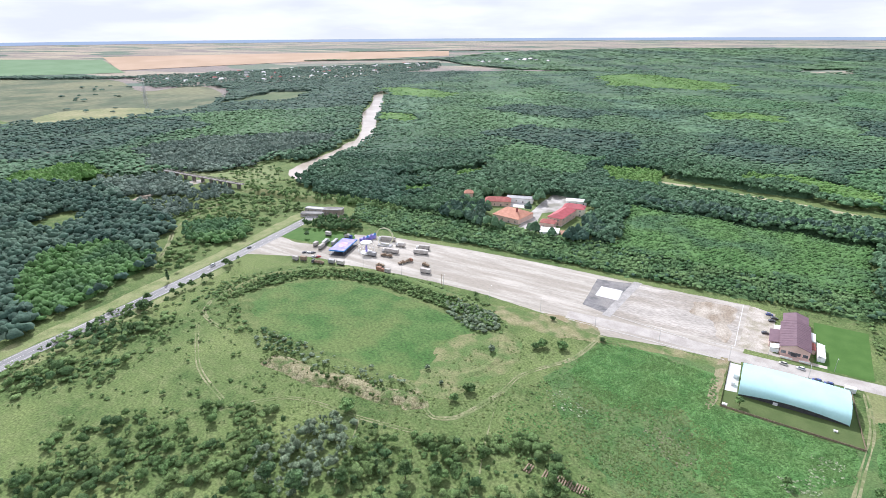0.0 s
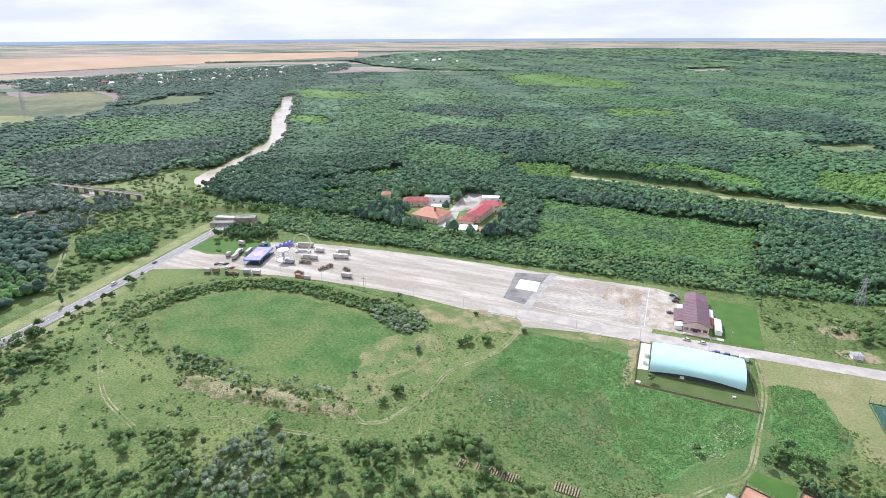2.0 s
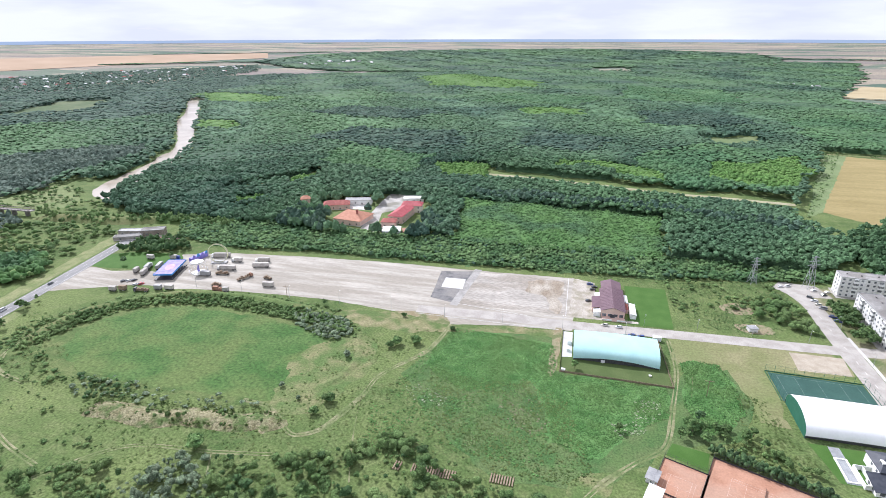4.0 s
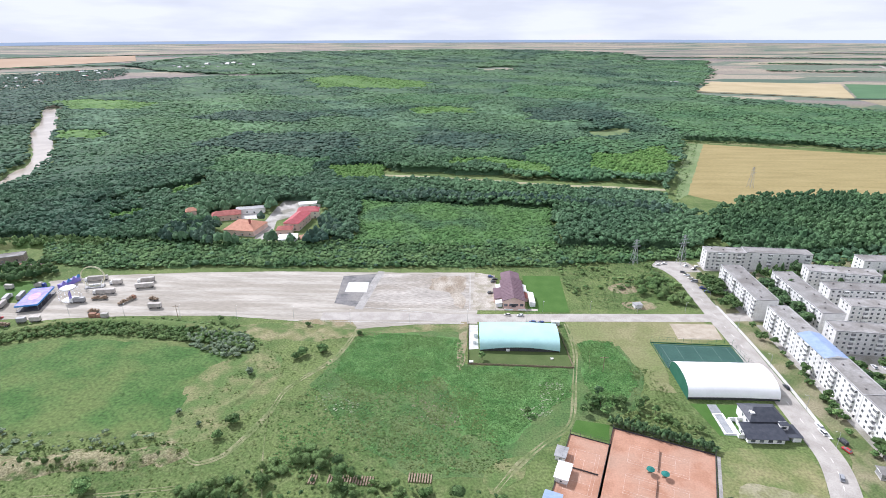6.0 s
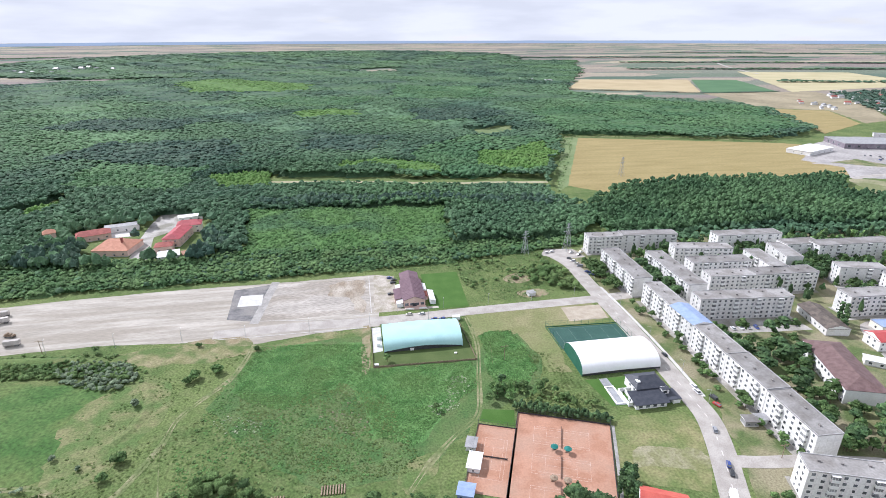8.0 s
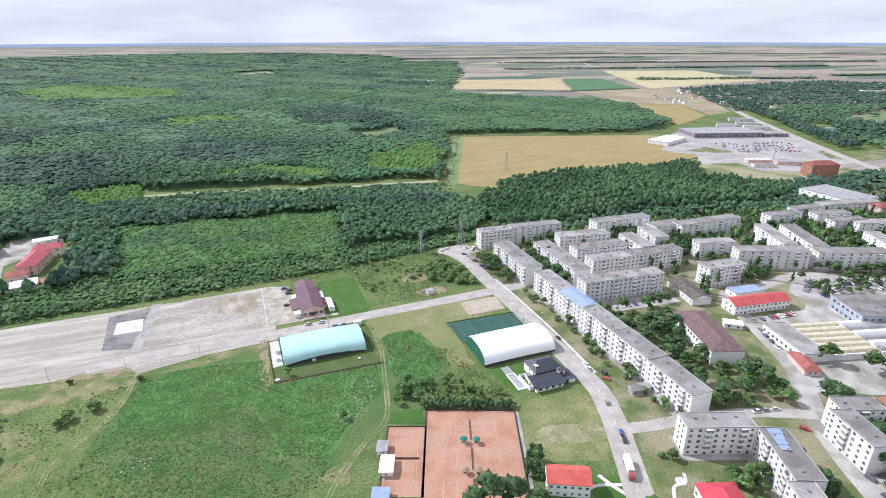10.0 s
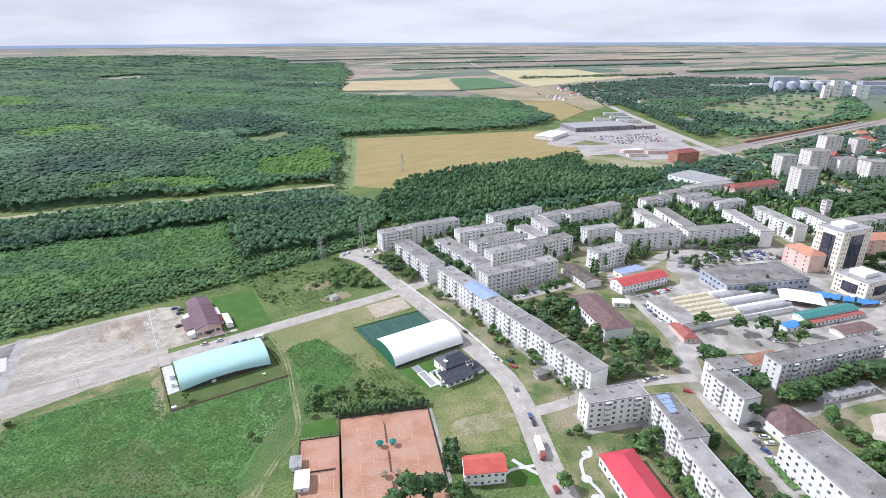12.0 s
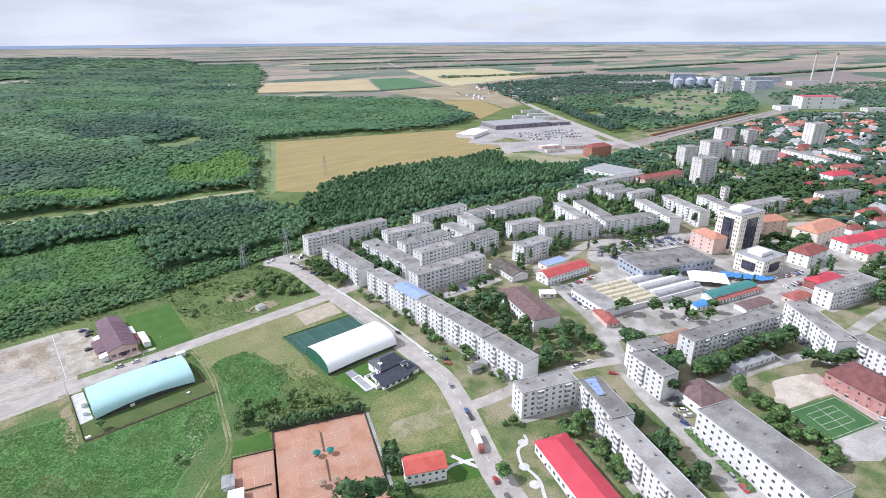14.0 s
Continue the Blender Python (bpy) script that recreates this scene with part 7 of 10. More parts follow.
office(438, 153.5, 468, 147.5, 20, 33, 9, "tall cream office building with bowed dark glazing")
office(407, 121.5, 434, 116.5, 22, 13, 4, "low cream office wing with square dark glazing")
for x0, y0, x1, y1, d, h, rm, wm, lb in (
        (434.6, 188.8, 426, 166, 15, 13, TILE_ORANGE, WALL_PINK, "apartment house with an orange tile roof"),
        (468, 172, 491, 163, 15, 13, TILE_ORANGE, WALL_WHITE, "apartment house with an orange tile roof"),
        (491.5, 162.6, 525, 146, 16, 13, TILE_ORANGE, WALL_PINK, "apartment house with an orange tile roof"),
        (505.6, 117, 551, 109, 20, 12, TILE_ORANGE, WALL_CREAM, "wide apartment house with an orange tile roof"),
        (452.5, 106.3, 481, 102, 15, 10, TILE_RED, WALL_WHITE, "white house with a dark red hip roof"),
        (412.5, 86.3, 439, 80, 11, 6, SHEET_RED, TILE_RED, "low hall with a crimson roof"),
        (378, 90, 396, 85.5, 9, 4, TILE_RED, WALL_PINK, "low shop with a flat red roof"),
        (508, 96, 538, 84, 14, 9, SHEET_RED, WALL_WHITE, "house with a crimson roof"),
        (540, 84, 566, 75, 14, 9, SHEET_RED, WALL_WHITE, "house with a crimson roof"),
        (500, 80, 525, 74, 12, 7, SHEET_RED, WALL_CREAM, "low house with a crimson roof"),
        (757, 175, 790, 161, 18, 9, SHEET_RED, WALL_WHITE, "long house with a crimson roof"),
        (812, 182, 842, 165, 16, 9, TILE_RED, WALL_PINK, "long house with a faded red roof"),
        (690, 185, 722, 172, 14, 6, SHEET_RED, WALL_CREAM, "low house with a crimson roof"),
        (570.4, 310.5, 638, 297.6, 14, 11, TILE_RED, WALL_PINK, "pinkish apartment house with a red hip roof"),
        (661, 447, 697, 438, 18, 16, TILE_RED, mk("brick facade", (0.34, 0.16, 0.11), (0.42, 0.22, 0.15), 0.4, 0.9, 2.0, 0.1), "brick apartment house with a red hip roof"),
        (293.5, 49.5, 285.5, 23, 22, 8, mk("maroon roof", (0.15, 0.06, 0.06), (0.2, 0.085, 0.08), 0.4, 0.7, 2.0, 0.1), mk("rose brick", (0.42, 0.2, 0.18), (0.5, 0.27, 0.24), 0.4, 0.9, 2.0, 0.1), "long school with a maroon roof and pilasters"),
        (560, 190, 590, 178, 12, 7, TILE_ORANGE, WALL_WHITE, "low house with an orange tile roof"),
        (600, 160, 640, 146, 14, 8, TILE_ORANGE, WALL_WHITE, "long house with an orange tile roof"),
        (238, 108.5, 250, 105, 7, 4, TILE_RED, WALL_PINK, "small house with a red roof behind a block"),
        (222.9, 78.3, 238.9, 72.6, 17, 5.5, BROWN, WALL_WHITE, "small house with a brown roof and a porch"),
        (268, 150, 276, 166, 8, 3.2, TILE_RED, WALL_PINK, "kiosk row under a dull red roof")):
    building("house", lb, "house", x0, y0, x1, y1, d, h, max(1, int(h / 2.9)), 4.0, wm, rm, ("hip", d * 0.24, d * 0.4), 0, ends=2, vents=False)
building("sports_centre", "white sports centre with a wide grey roof", "sports centre", 575, 397.5, 575.5, 341, 42, 8.5, 2, 4, WALL_WHITE, SHEET_GREY, "flat", 0, ends=6, wins=(3,))

# market canopy, blue stalls, teal hall
_w = thing("market_canopy", "white stretched market canopy on posts", "canopy", frame_of(357, 150, 372, 128)[0])
bm = bmesh.new()
g = [[bm.verts.new((i * 4.4, j * 4.0, 3.6 + 2.2 * math.sin(math.pi * i / 6) * math.sin(math.pi * (j + 0.5) / 6))) for j in range(6)] for i in range(7)]
for i in range(6):
    for j in range(5):
        bm.faces.new((g[i][j], g[i + 1][j], g[i + 1][j + 1], g[i][j + 1]))
part("membrane", bm, DOME, _w)
for i in (0, 26.4):
    for j in (0, 10, 20):
        bm = bmesh.new()
        tube(bm, (i, j, 0), (i, j, 3.7), 0.12)
        part("post", bm, STEEL, _w)
for k in range(7):
    x, y = 381 + k * 2.6, 146 - k * 4.4
    ob = thing("market_stall", "blue awning over a row of market stalls", "market stall", pose(x, y, 0.06, 0, 0, -22), "market stalls")
    bm = bmesh.new()
    v = [bm.verts.new(p) for p in ((0, -1.5, 2.4), (14, -1.5, 2.4), (14, 1.4, 3.1), (0, 1.4, 3.1))]
    g2 = bmesh.ops.extrude_face_region(bm, geom=[bm.faces.new(v)])
    bmesh.ops.translate(bm, verts=[q for q in g2["geom"] if isinstance(q, bmesh.types.BMVert)], vec=(0, 0, 0.1))
    part("awning", bm, AWNING, ob)
    for xx in (0.2, 7, 13.8):
        for yy in (-1.3, 1.2):
            bm = bmesh.new()
            tube(bm, (xx, yy, 0), (xx, yy, 2.5 if yy < 0 else 3.0), 0.05, n=4)
            part("post", bm, STEEL, ob)
    bm = bmesh.new()
    box(bm, 0.3, -1.0, 0, 13.7, 0.2, 0.9, 0)
    part("counter", bm, WOOD, ob)
building("market_shed", "long low shed with a teal roof", "shed", 341, 127.5, 384, 116, 8, 4.2, 1, 4, WALL, TEAL, ("gable", 1.2, 0), 0, ends=0, vents=False)
building("market_shed", "narrow stall row with a red roof", "shed", 340.5, 124, 383, 112.4, 3.2, 2.8, 1, 3, WALL, TILE_RED, ("gable", 0.5, 0), 0, ends=0, vents=False)
building("market_shed", "low shed with a blue roof", "shed", 322, 128, 334, 124.5, 6, 3.4, 1, 4, WALL_WHITE, AWNING, ("gable", 0.6, 0), 0, ends=0, vents=False)
building("market_shed", "low shed with a patched pale roof", "shed", 262, 118, 288, 111, 9, 3.4, 1, 4, WALL_WHITE, RUST, ("gable", 0.8, 0), 0, ends=0, vents=False)
building("market_shed", "low shed with a brown roof", "shed", 342, 106, 366, 99, 9, 3.4, 1, 4, WALL, BROWN, ("gable", 0.8, 0), 0, ends=0, vents=False)
building("shed", "long low grey shed under the trees", "shed", 268, 83, 300, 74, 6, 3.0, 1, 4, WALL, SHEET_GREY, ("gable", 0.6, 0), 0, ends=0, vents=False)
building("shed", "small white-roofed shed by the hall", "shed", 262, 206, 270, 200, 6, 3.2, 1, 4, WALL, SHEET_WHITE, ("gable", 1.0, 0), 0, ends=0, vents=False)

# blue tarpaulin sheets on one flat roof
_b = thing("roof_sheets", "blue roofing sheets laid on a flat roof", "roofing sheets", frame_of(186.6, 121.4, 174.8, 95.2)[0] @ pose(0, 0, 14.55))
for k in range(4):
    bm = bmesh.new()
    box(bm, 1 + k * 3.2, 2.5, 0, 4 + k * 3.2, 8 - 0.6 * k, 0.08, 0)
    part("sheet", bm, SHEET_BLUE, _b)

# cars of the town
for x0, y0, x1, y1, n, t, s in ((208, 253, 232, 250.5, 6, 90, 21), (240, 252, 258, 250, 4, 90, 22), (182, 140, 196, 136, 3, 0, 23), (212, 141, 222, 138.5, 3, 0, 24), (222, 124, 228, 116, 3, 0, 25), (219, 94, 211, 76, 5, 25, 26), (225, 92, 219, 82, 4, 80, 27), (186, 77, 178, 57, 8, 78, 28), (196, 52, 186, 32, 5, 0, 29),
                                (286, 206, 316, 203, 10, 90, 30), (300, 222, 320, 219, 6, 90, 31), (352, 222, 380, 236, 10, 80, 32), (360, 214, 395, 222, 12, 80, 33), (384, 232, 440, 206, 18, 90, 34), (392, 222, 440, 200, 16, 90, 35), (400, 210, 440, 191, 13, 90, 36), (405, 118, 440, 106, 12, 80, 37), (404, 104, 436, 96, 11, 80, 38), (445, 96, 452, 82, 5, 20, 39), (400, 98, 408, 84, 4, 20, 40),
                                (240, 30, 254, 38, 5, 80, 41), (262, 12, 284, 22, 7, 80, 42), (350, 118, 356, 112, 2, 0, 43), (332, 80, 300, 88, 8, 80, 44), (296, 130, 318, 124, 5, 80, 45), (272, 178, 280, 196, 4, 0, 46), (330, 70, 352, 62, 6, 10, 47), (470, 190, 500, 176, 7, 10, 48), (348, 176, 380, 150, 5, 20, 49)):
    car_row(x0, y0, x1, y1, n, t, "car parked between the town blocks", 0.15, 0.12, s)

# ---- vegetation ----
rng7 = random.Random(77)


CROWNS_LOW = []


def tree_template(seed, height, spread, shape, leafmat, label):
    """A tree thing with a forked trunk and a crown of many leaf clumps."""
    rnd = random.Random(seed)
    ob = thing("tree", label, "tree", None, "trees")
    bm = bmesh.new()
    fork = height * (0.34 if height > 6 else 0.2)
    tube(bm, (0, 0, -0.1), (0, 0, fork), height * 0.028, height * 0.02, n=6)
    for k in range(5):
        a = k * 1.257 + rnd.uniform(-0.3, 0.3)
        tube(bm, (0, 0, fork * 0.95), (math.cos(a) * spread * 0.5, math.sin(a) * spread * 0.5, height * rnd.uniform(0.55, 0.75)), height * 0.014, height * 0.005, n=5)
    part("trunk", bm, BARK, ob)
    rg = np.random.default_rng(seed)
    n = 13 if shape != "poplar" else 22
    X, Y, Z, R = [], [], [], []
    for k in range(n):
        if shape == "poplar":
            u = k / (n - 1)
            w = spread * (0.35 + 0.65 * math.sin(math.pi * min(1, u * 0.8 + 0.15)))
            a, d = rnd.uniform(0, 6.28), rnd.uniform(0.1, 0.55) * w
            X.append(math.cos(a) * d), Y.append(math.sin(a) * d), Z.append(height * (0.16 + 0.76 * u)), R.append(spread * rnd.uniform(0.42, 0.62))
        else:
            a, e = k * 2.39996, rnd.uniform(-0.35, 1.0)
            c = math.sqrt(max(0, 1 - e * e))
            d = spread * (0.62 if k % 4 else 0.2) * rnd.uniform(0.8, 1.12)
            X.append(math.cos(a) * c * d), Y.append(math.sin(a) * c * d), Z.append(height * (0.6 if height > 6 else 0.44) + e * height * 0.28), R.append(spread * rnd.uniform(0.36, 0.56))
    X, Y, Z, R = map(np.array, (X, Y, Z, R))
    hs = R * rg.uniform(0.75, 1.0, len(R))
    me = merged("crown", X, Y, Z, R, hs, leafmat, 2, rg)
    # sprays of leaves that break the outline
    m = 130
    q = rg.integers(0, len(X), m)
    a, e = rg.uniform(0, 6.2832, m), rg.uniform(-0.5, 1, m)
    c, d = np.sqrt(1 - e * e), rg.uniform(0.92, 1.22, m)
    sx, sy, sz = X[q] + np.cos(a) * c * R[q] * d, Y[q] + np.sin(a) * c * R[q] * d, Z[q] + e * hs[q] * d
    sr = rg.uniform(0.10, 0.20, m) * spread
    sprays = merged("sprays", sx, sy, sz, sr, sr, leafmat, 1, rg, SPRAYS)
    bm = bmesh.new()
    bm.from_mesh(me)
    bm.from_mesh(sprays)
    bm.to_mesh(me)
    bm.free()
    part("crown", me, None, ob)
    CROWNS_LOW.append(merged("crown_low", np.concatenate([X, sx[:26]]), np.concatenate([Y, sy[:26]]), np.concatenate([Z, sz[:26]]), np.concatenate([R, sr[:26] * 1.6]), np.concatenate([hs, sr[:26] * 1.6]) * 1.15, leafmat, 1, rg))
    return ob


LEAF_DARK = mk("dark tree leaves", (0.046, 0.094, 0.038), (0.082, 0.142, 0.054), 0.4, 0.85, 1.6, 0.35, 0.6, 2.0, island=0.4, obj=0.25)
LEAF_SILVER = mk("silvery leaves", (0.135, 0.195, 0.112), (0.21, 0.268, 0.165), 0.4, 0.85, 2.2, 0.42, 1.0, 2.6, island=0.3, obj=0.15)
TREES = [tree_template(1, 9, 3.6, "round", LEAF, "leafy broad green tree"), tree_template(2, 7, 3.0, "round", LEAF, "leafy round green tree"),
         tree_template(3, 11, 4.4, "round", LEAF_DARK, "large spreading dark green tree"), tree_template(4, 14, 2.4, "poplar", LEAF_DARK, "tall narrow dark green poplar"),
         tree_template(5, 6, 3.0, "round", LEAF_SILVER, "silvery grey-green bushy tree"), tree_template(6, 4.0, 2.2, "round", LEAF, "small bushy green tree")]
_first = [True] * len(TREES)


LEFT = [[] for _ in TREES]      # trees past the first three hundred


def plant(kind, x, y, s=1.0, label=""):
    if math.hypot(x, y) > 285:
        LEFT[kind].append((x, y, s, rng7.uniform(0, 6.2832)))
        return None
    m = pose(x, y, 0, 0, 0, rng7.uniform(0, 360)) @ Matrix.Diagonal((s, s, s * rng7.uniform(0.88, 1.12), 1))
    if _first[kind]:
        _first[kind] = False
        ob = TREES[kind]
        ob.matrix_basis = m
    else:
        src = TREES[kind]
        ob = new("tree")
        for key in ("label", "category", "group"):
            ob[key] = src[key]
        ob.matrix_basis = m
        for c in src.children:
            part(c.name.split(".")[0], c.data, None, ob)
    if label:
        ob["label"] = label
    return ob


def clear_of(x, y, margin=2.0):
    for inv, L, d in FOOT:
        p = inv @ Vector((x, y, 0))
        if -margin < p.x < L + margin and -margin < p.y < d + margin:
            return False
    return True


def on_road(x, y, extra=1.0):
    for line, w in ROADS:
        for a, b in zip(line, line[1:]):
            dx, dy = b[0] - a[0], b[1] - a[1]
            t = max(0, min(1, ((x - a[0]) * dx + (y - a[1]) * dy) / (dx * dx + dy * dy)))
            if math.hypot(x - a[0] - t * dx, y - a[1] - t * dy) < w / 2 + extra:
                return True
    return False




def grove(zone, n, kinds, smin, smax, margin=1.5, holes=(), label=""):
    xs, ys = [p[0] for p in zone], [p[1] for p in zone]
    got = tries = 0
    while got < n and tries < n * 30:
        tries += 1
        x, y = rng7.uniform(min(xs), max(xs)), rng7.uniform(min(ys), max(ys))
        if not inside(np.array([x]), np.array([y]), zone)[0] or any(inside(np.array([x]), np.array([y]), h)[0] for h in holes) or not clear_of(x, y, margin) or on_road(x, y):
            continue
        plant(rng7.choice(kinds), x, y, rng7.uniform(smin, smax), label)
        got += 1


# street front bushes and courtyard trees
grove([(165, 360), (176, 352), (175, 305), (166, 305)], 30, (0, 1, 1), 0.8, 1.1, 0.5)
grove([(171, 290), (178, 290), (175, 148), (170, 148)], 30, (1, 5, 5), 0.6, 1.0, 0.3)
grove([(194, 356), (207, 350), (206, 290), (194, 300)], 28, (0, 2, 3, 2), 0.8, 1.1, 1.0)
grove([(207, 372), (250, 372), (280, 360), (232, 350), (212, 350)], 16, (0, 2, 3), 0.8, 1.0, 1.5)
grove([(262, 245), (196, 250), (194, 160), (222, 178), (236, 225)], 64, (0, 1, 2, 0), 0.7, 1.1, 1.5)
grove([(192, 148), (226, 176), (246, 160), (232, 140)], 36, (0, 1, 2), 0.6, 1.0, 1.5)
grove([(230, 130), (256, 135), (252, 100), (232, 104)], 16, (2, 2, 0), 0.9, 1.15, 0.5)
grove([(252, 96), (330, 76), (326, 64), (250, 84)], 42, (0, 2, 0), 0.9, 1.2, 0.5)
grove([(222, 70), (256, 60), (246, 36), (222, 20), (218, 60)], 36, (1, 0, 5), 0.6, 0.9, 0.8)
grove([(186, 118), (202, 110), (186, 60), (180, 56)], 28, (0, 2, 3), 0.6, 0.85, 0.5)
grove([(148, 118), (180, 112), (165, 82), (152, 62), (166, 104)], 25, (1, 5, 0), 0.6, 0.95, 0.5)
grove([(280, 320), (350, 330), (330, 300), (282, 300)], 28, (0, 1, 2), 0.7, 1.1, 1.0)
grove([(262, 330), (320, 380), (420, 345), (340, 300), (300, 310)], 56, (0, 1, 2, 3), 0.7, 1.1, 1.5)
grove([(290, 285), (400, 270), (380, 300), (300, 290)], 19, (0, 1), 0.7, 1.0, 1.5)
grove([(300, 250), (345, 262), (400, 245), (380, 238), (330, 232)], 19, (0, 1, 3), 0.6, 0.9, 1.0)
grove([(400, 240), (450, 222), (440, 206), (396, 224)], 30, (0, 2), 0.7, 0.95, 0.5)
grove([(350, 232), (400, 222), (420, 210), (390, 206), (352, 210)], 19, (0, 3, 1), 0.55, 0.8, 0.5)
grove([(420, 340), (600, 340), (570, 260), (430, 240)], 84, (0, 1, 2, 3), 0.8, 1.1, 1.5)
grove([(470, 160), (520, 130), (500, 112), (460, 122)], 28, (0, 2), 0.8, 1.1, 1.0)
grove([(440, 80), (520, 70), (480, 30), (400, 44)], 36, (2, 0, 3), 0.9, 1.2, 1.5)
grove([(560, 240), (760, 230), (700, 120), (570, 160)], 112, (2, 0, 2), 1.0, 1.5, 1.5)
grove([(600, 110), (760, 150), (740, 60), (590, 50)], 84, (2, 0, 1), 1.0, 1.4, 1.5)
grove([(282, 162), (300, 140), (292, 124), (278, 130)], 2, (2, 0), 1.1, 1.4, 0.5)
for x, y, k, s in ((309, 128, 3, 0.9), (328, 121, 2, 0.9), (306, 134, 2, 1.2), (389, 128, 3, 0.5), (394, 122, 3, 0.5), (372, 168, 3, 0.8), (356, 162, 2, 0.85), (352, 166, 2, 0.8), (424, 96, 3, 0.9), (428, 94, 3, 1.0), (446, 98, 3, 0.9), (456, 92, 3, 0.9), (460, 95, 3, 0.95), (214, 330, 3, 1.1), (214, 324, 3, 1.0), (245, 312, 2, 0.9), (282, 240, 3, 1.0), (285, 244, 3, 1.1), (287, 249, 3, 1.0),
                   (97.5, 152, 3, 0.62), (101, 151, 3, 0.66), (94.5, 149, 3, 0.6), (98, 147.5, 3, 0.64), (95, 144, 3, 0.6), (97, 140.5, 3, 0.55), (92, 145, 3, 0.5), (99, 150.5, 2, 0.72), (96, 146, 2, 0.7), (97.5, 142.5, 2, 0.62), (90, 128, 0, 0.7), (126, 112, 0, 0.9), (80, 135, 2, 1.15), (72, 138, 2, 1.2), (64, 136, 2, 1.0), (88, 130, 0, 1.1), (176, 151, 1, 0.6), (150, 134, 5, 0.7), (153, 131, 1, 0.8)):
    plant(k, x, y, s)
scatter("hedge", "row of dense conifers behind the clay courts", "hedge", [[gA(-3, -1), gA(-2, -6), gA(42, -5), gA(43, -1)]], 1.7, (0.8, 1.6), (2.4, 4.6), LEAF_DARK, 2, 31, lobes=3)

# open ground: bushes, thickets and rough growth
RIM_N = [(-303, 228), (-292, 246), (-270, 270), (-240, 281), (-206, 283), (-150, 277), (-127, 266), (-122, 256), (-140, 260), (-190, 267), (-222, 268), (-250, 264), (-274, 248), (-284, 226), (-290, 205), (-296, 190)]
scatter("thicket", "bushy green bank round the oval", "bushes", [RIM_N], 2.2, (0.8, 2.0), (0.8, 3.0), SCRUB, 2, 41, thin=0.12, lobes=2)
scatter("thicket", "low bushes over the slope round the oval", "bushes", [[(-318, 226), (-300, 252), (-272, 278), (-240, 288), (-190, 290), (-140, 284), (-118, 268), (-112, 250), (-124, 256), (-150, 277), (-206, 283), (-240, 281), (-270, 270), (-303, 228), (-300, 195), (-310, 185)]], 3.0, (0.5, 1.5), (0.4, 1.8), SCRUB, 2, 57, thin=0.45)
scatter("thicket", "silvery shrubs along the top of the bank", "bushes", [[(-165, 268), (-156, 279), (-126, 270), (-118, 256), (-126, 247), (-140, 250), (-152, 256)]], 2.3, (0.7, 1.9), (1.0, 3.0), LEAF_SILVER, 2, 58, thin=0.12, lobes=2)
scatter("thicket", "bushes over the oval's western bank", "bushes", [[(-314, 232), (-292, 232), (-284, 204), (-262, 186), (-240, 182), (-246, 172), (-272, 172), (-302, 188)]], 2.6, (0.6, 2.0), (0.6, 2.8), SCRUB, 2, 59, thin=0.2, lobes=2, clump=0.45)
RIM_S = [(-250, 182), (-222, 190), (-190, 184), (-160, 187), (-135, 184), (-148, 176), (-188, 170), (-225, 168)]
scatter("thicket", "silvery shrubs on the oval's bank", "bushes", [RIM_S, [(-160, 272), (-125, 268), (-122, 258), (-150, 262)]], 2.8, (0.7, 2.0), (1.0, 3.2), LEAF_SILVER, 2, 42, thin=0.5, lobes=3, clump=0.4)
scatter("thicket", "dark shrubs on the oval's bank", "bushes", [[(-245, 184), (-205, 186), (-185, 176), (-222, 168)]], 3.0, (1.0, 2.4), (1.2, 3.8), SAPLING, 2, 43, thin=0.4, lobes=3, clump=0.4)
SW = [[(-340, 122), (-343, 142), (-336, 170), (-298, 166), (-276, 142), (-269, 117), (-270, 100), (-285, 70), (-325, 80)], [(-254, 78), (-230, 101), (-197, 128), (-178, 138), (-150, 112), (-170, 60), (-230, 40)]]
scatter("thicket", "dense green scrub below the main road", "bushes", SW, 2.9, (0.7, 3.0), (0.6, 5.0), SCRUB, 2, 44, thin=0.1, lobes=3, clump=0.5)
scatter("thicket", "dark trees in the scrub below the main road", "bushes", [[(-336, 116), (-338, 150), (-306, 150), (-280, 120), (-276, 90), (-310, 80)], [(-250, 76), (-230, 92), (-200, 104), (-180, 60), (-230, 40)]], 4.4, (1.2, 3.2), (2.0, 6.5), SAPLING, 2, 45, thin=0.3, lobes=3, clump=0.6)
SOUTH = [(-190, 112), (-150, 145), (-110, 156), (-84, 168), (-66, 181), (-55, 176), (-32, 162), (10, 158), (36, 150), (20, 100), (-150, 60)]
scatter("thicket", "leafy green bushes and saplings", "bushes", [SOUTH], 2.8, (0.7, 3.2), (0.6, 6.0), SCRUB, 2, 46, ([(-160, 100), (-160, 128), (-150, 147), (-138, 148), (-128, 136), (-124, 118), (-134, 100)],), thin=0.08, lobes=3, clump=0.55)
scatter("thicket", "dark saplings among the bushes", "bushes", [SOUTH], 5.0, (1.0, 2.8), (2, 6), SAPLING, 2, 56, ([(-160, 100), (-160, 128), (-150, 147), (-138, 148), (-128, 136), (-124, 118), (-134, 100)],), thin=0.5, lobes=3, clump=0.6)
scatter("thicket", "silvery olive willows in the foreground", "bushes", [[(-160, 100), (-160, 128), (-150, 147), (-138, 148), (-128, 136), (-124, 118), (-134, 100)]], 2.4, (0.9, 2.8), (2, 6.0), LEAF_SILVER, 2, 47, thin=0.05, lobes=3, clump=0.25)
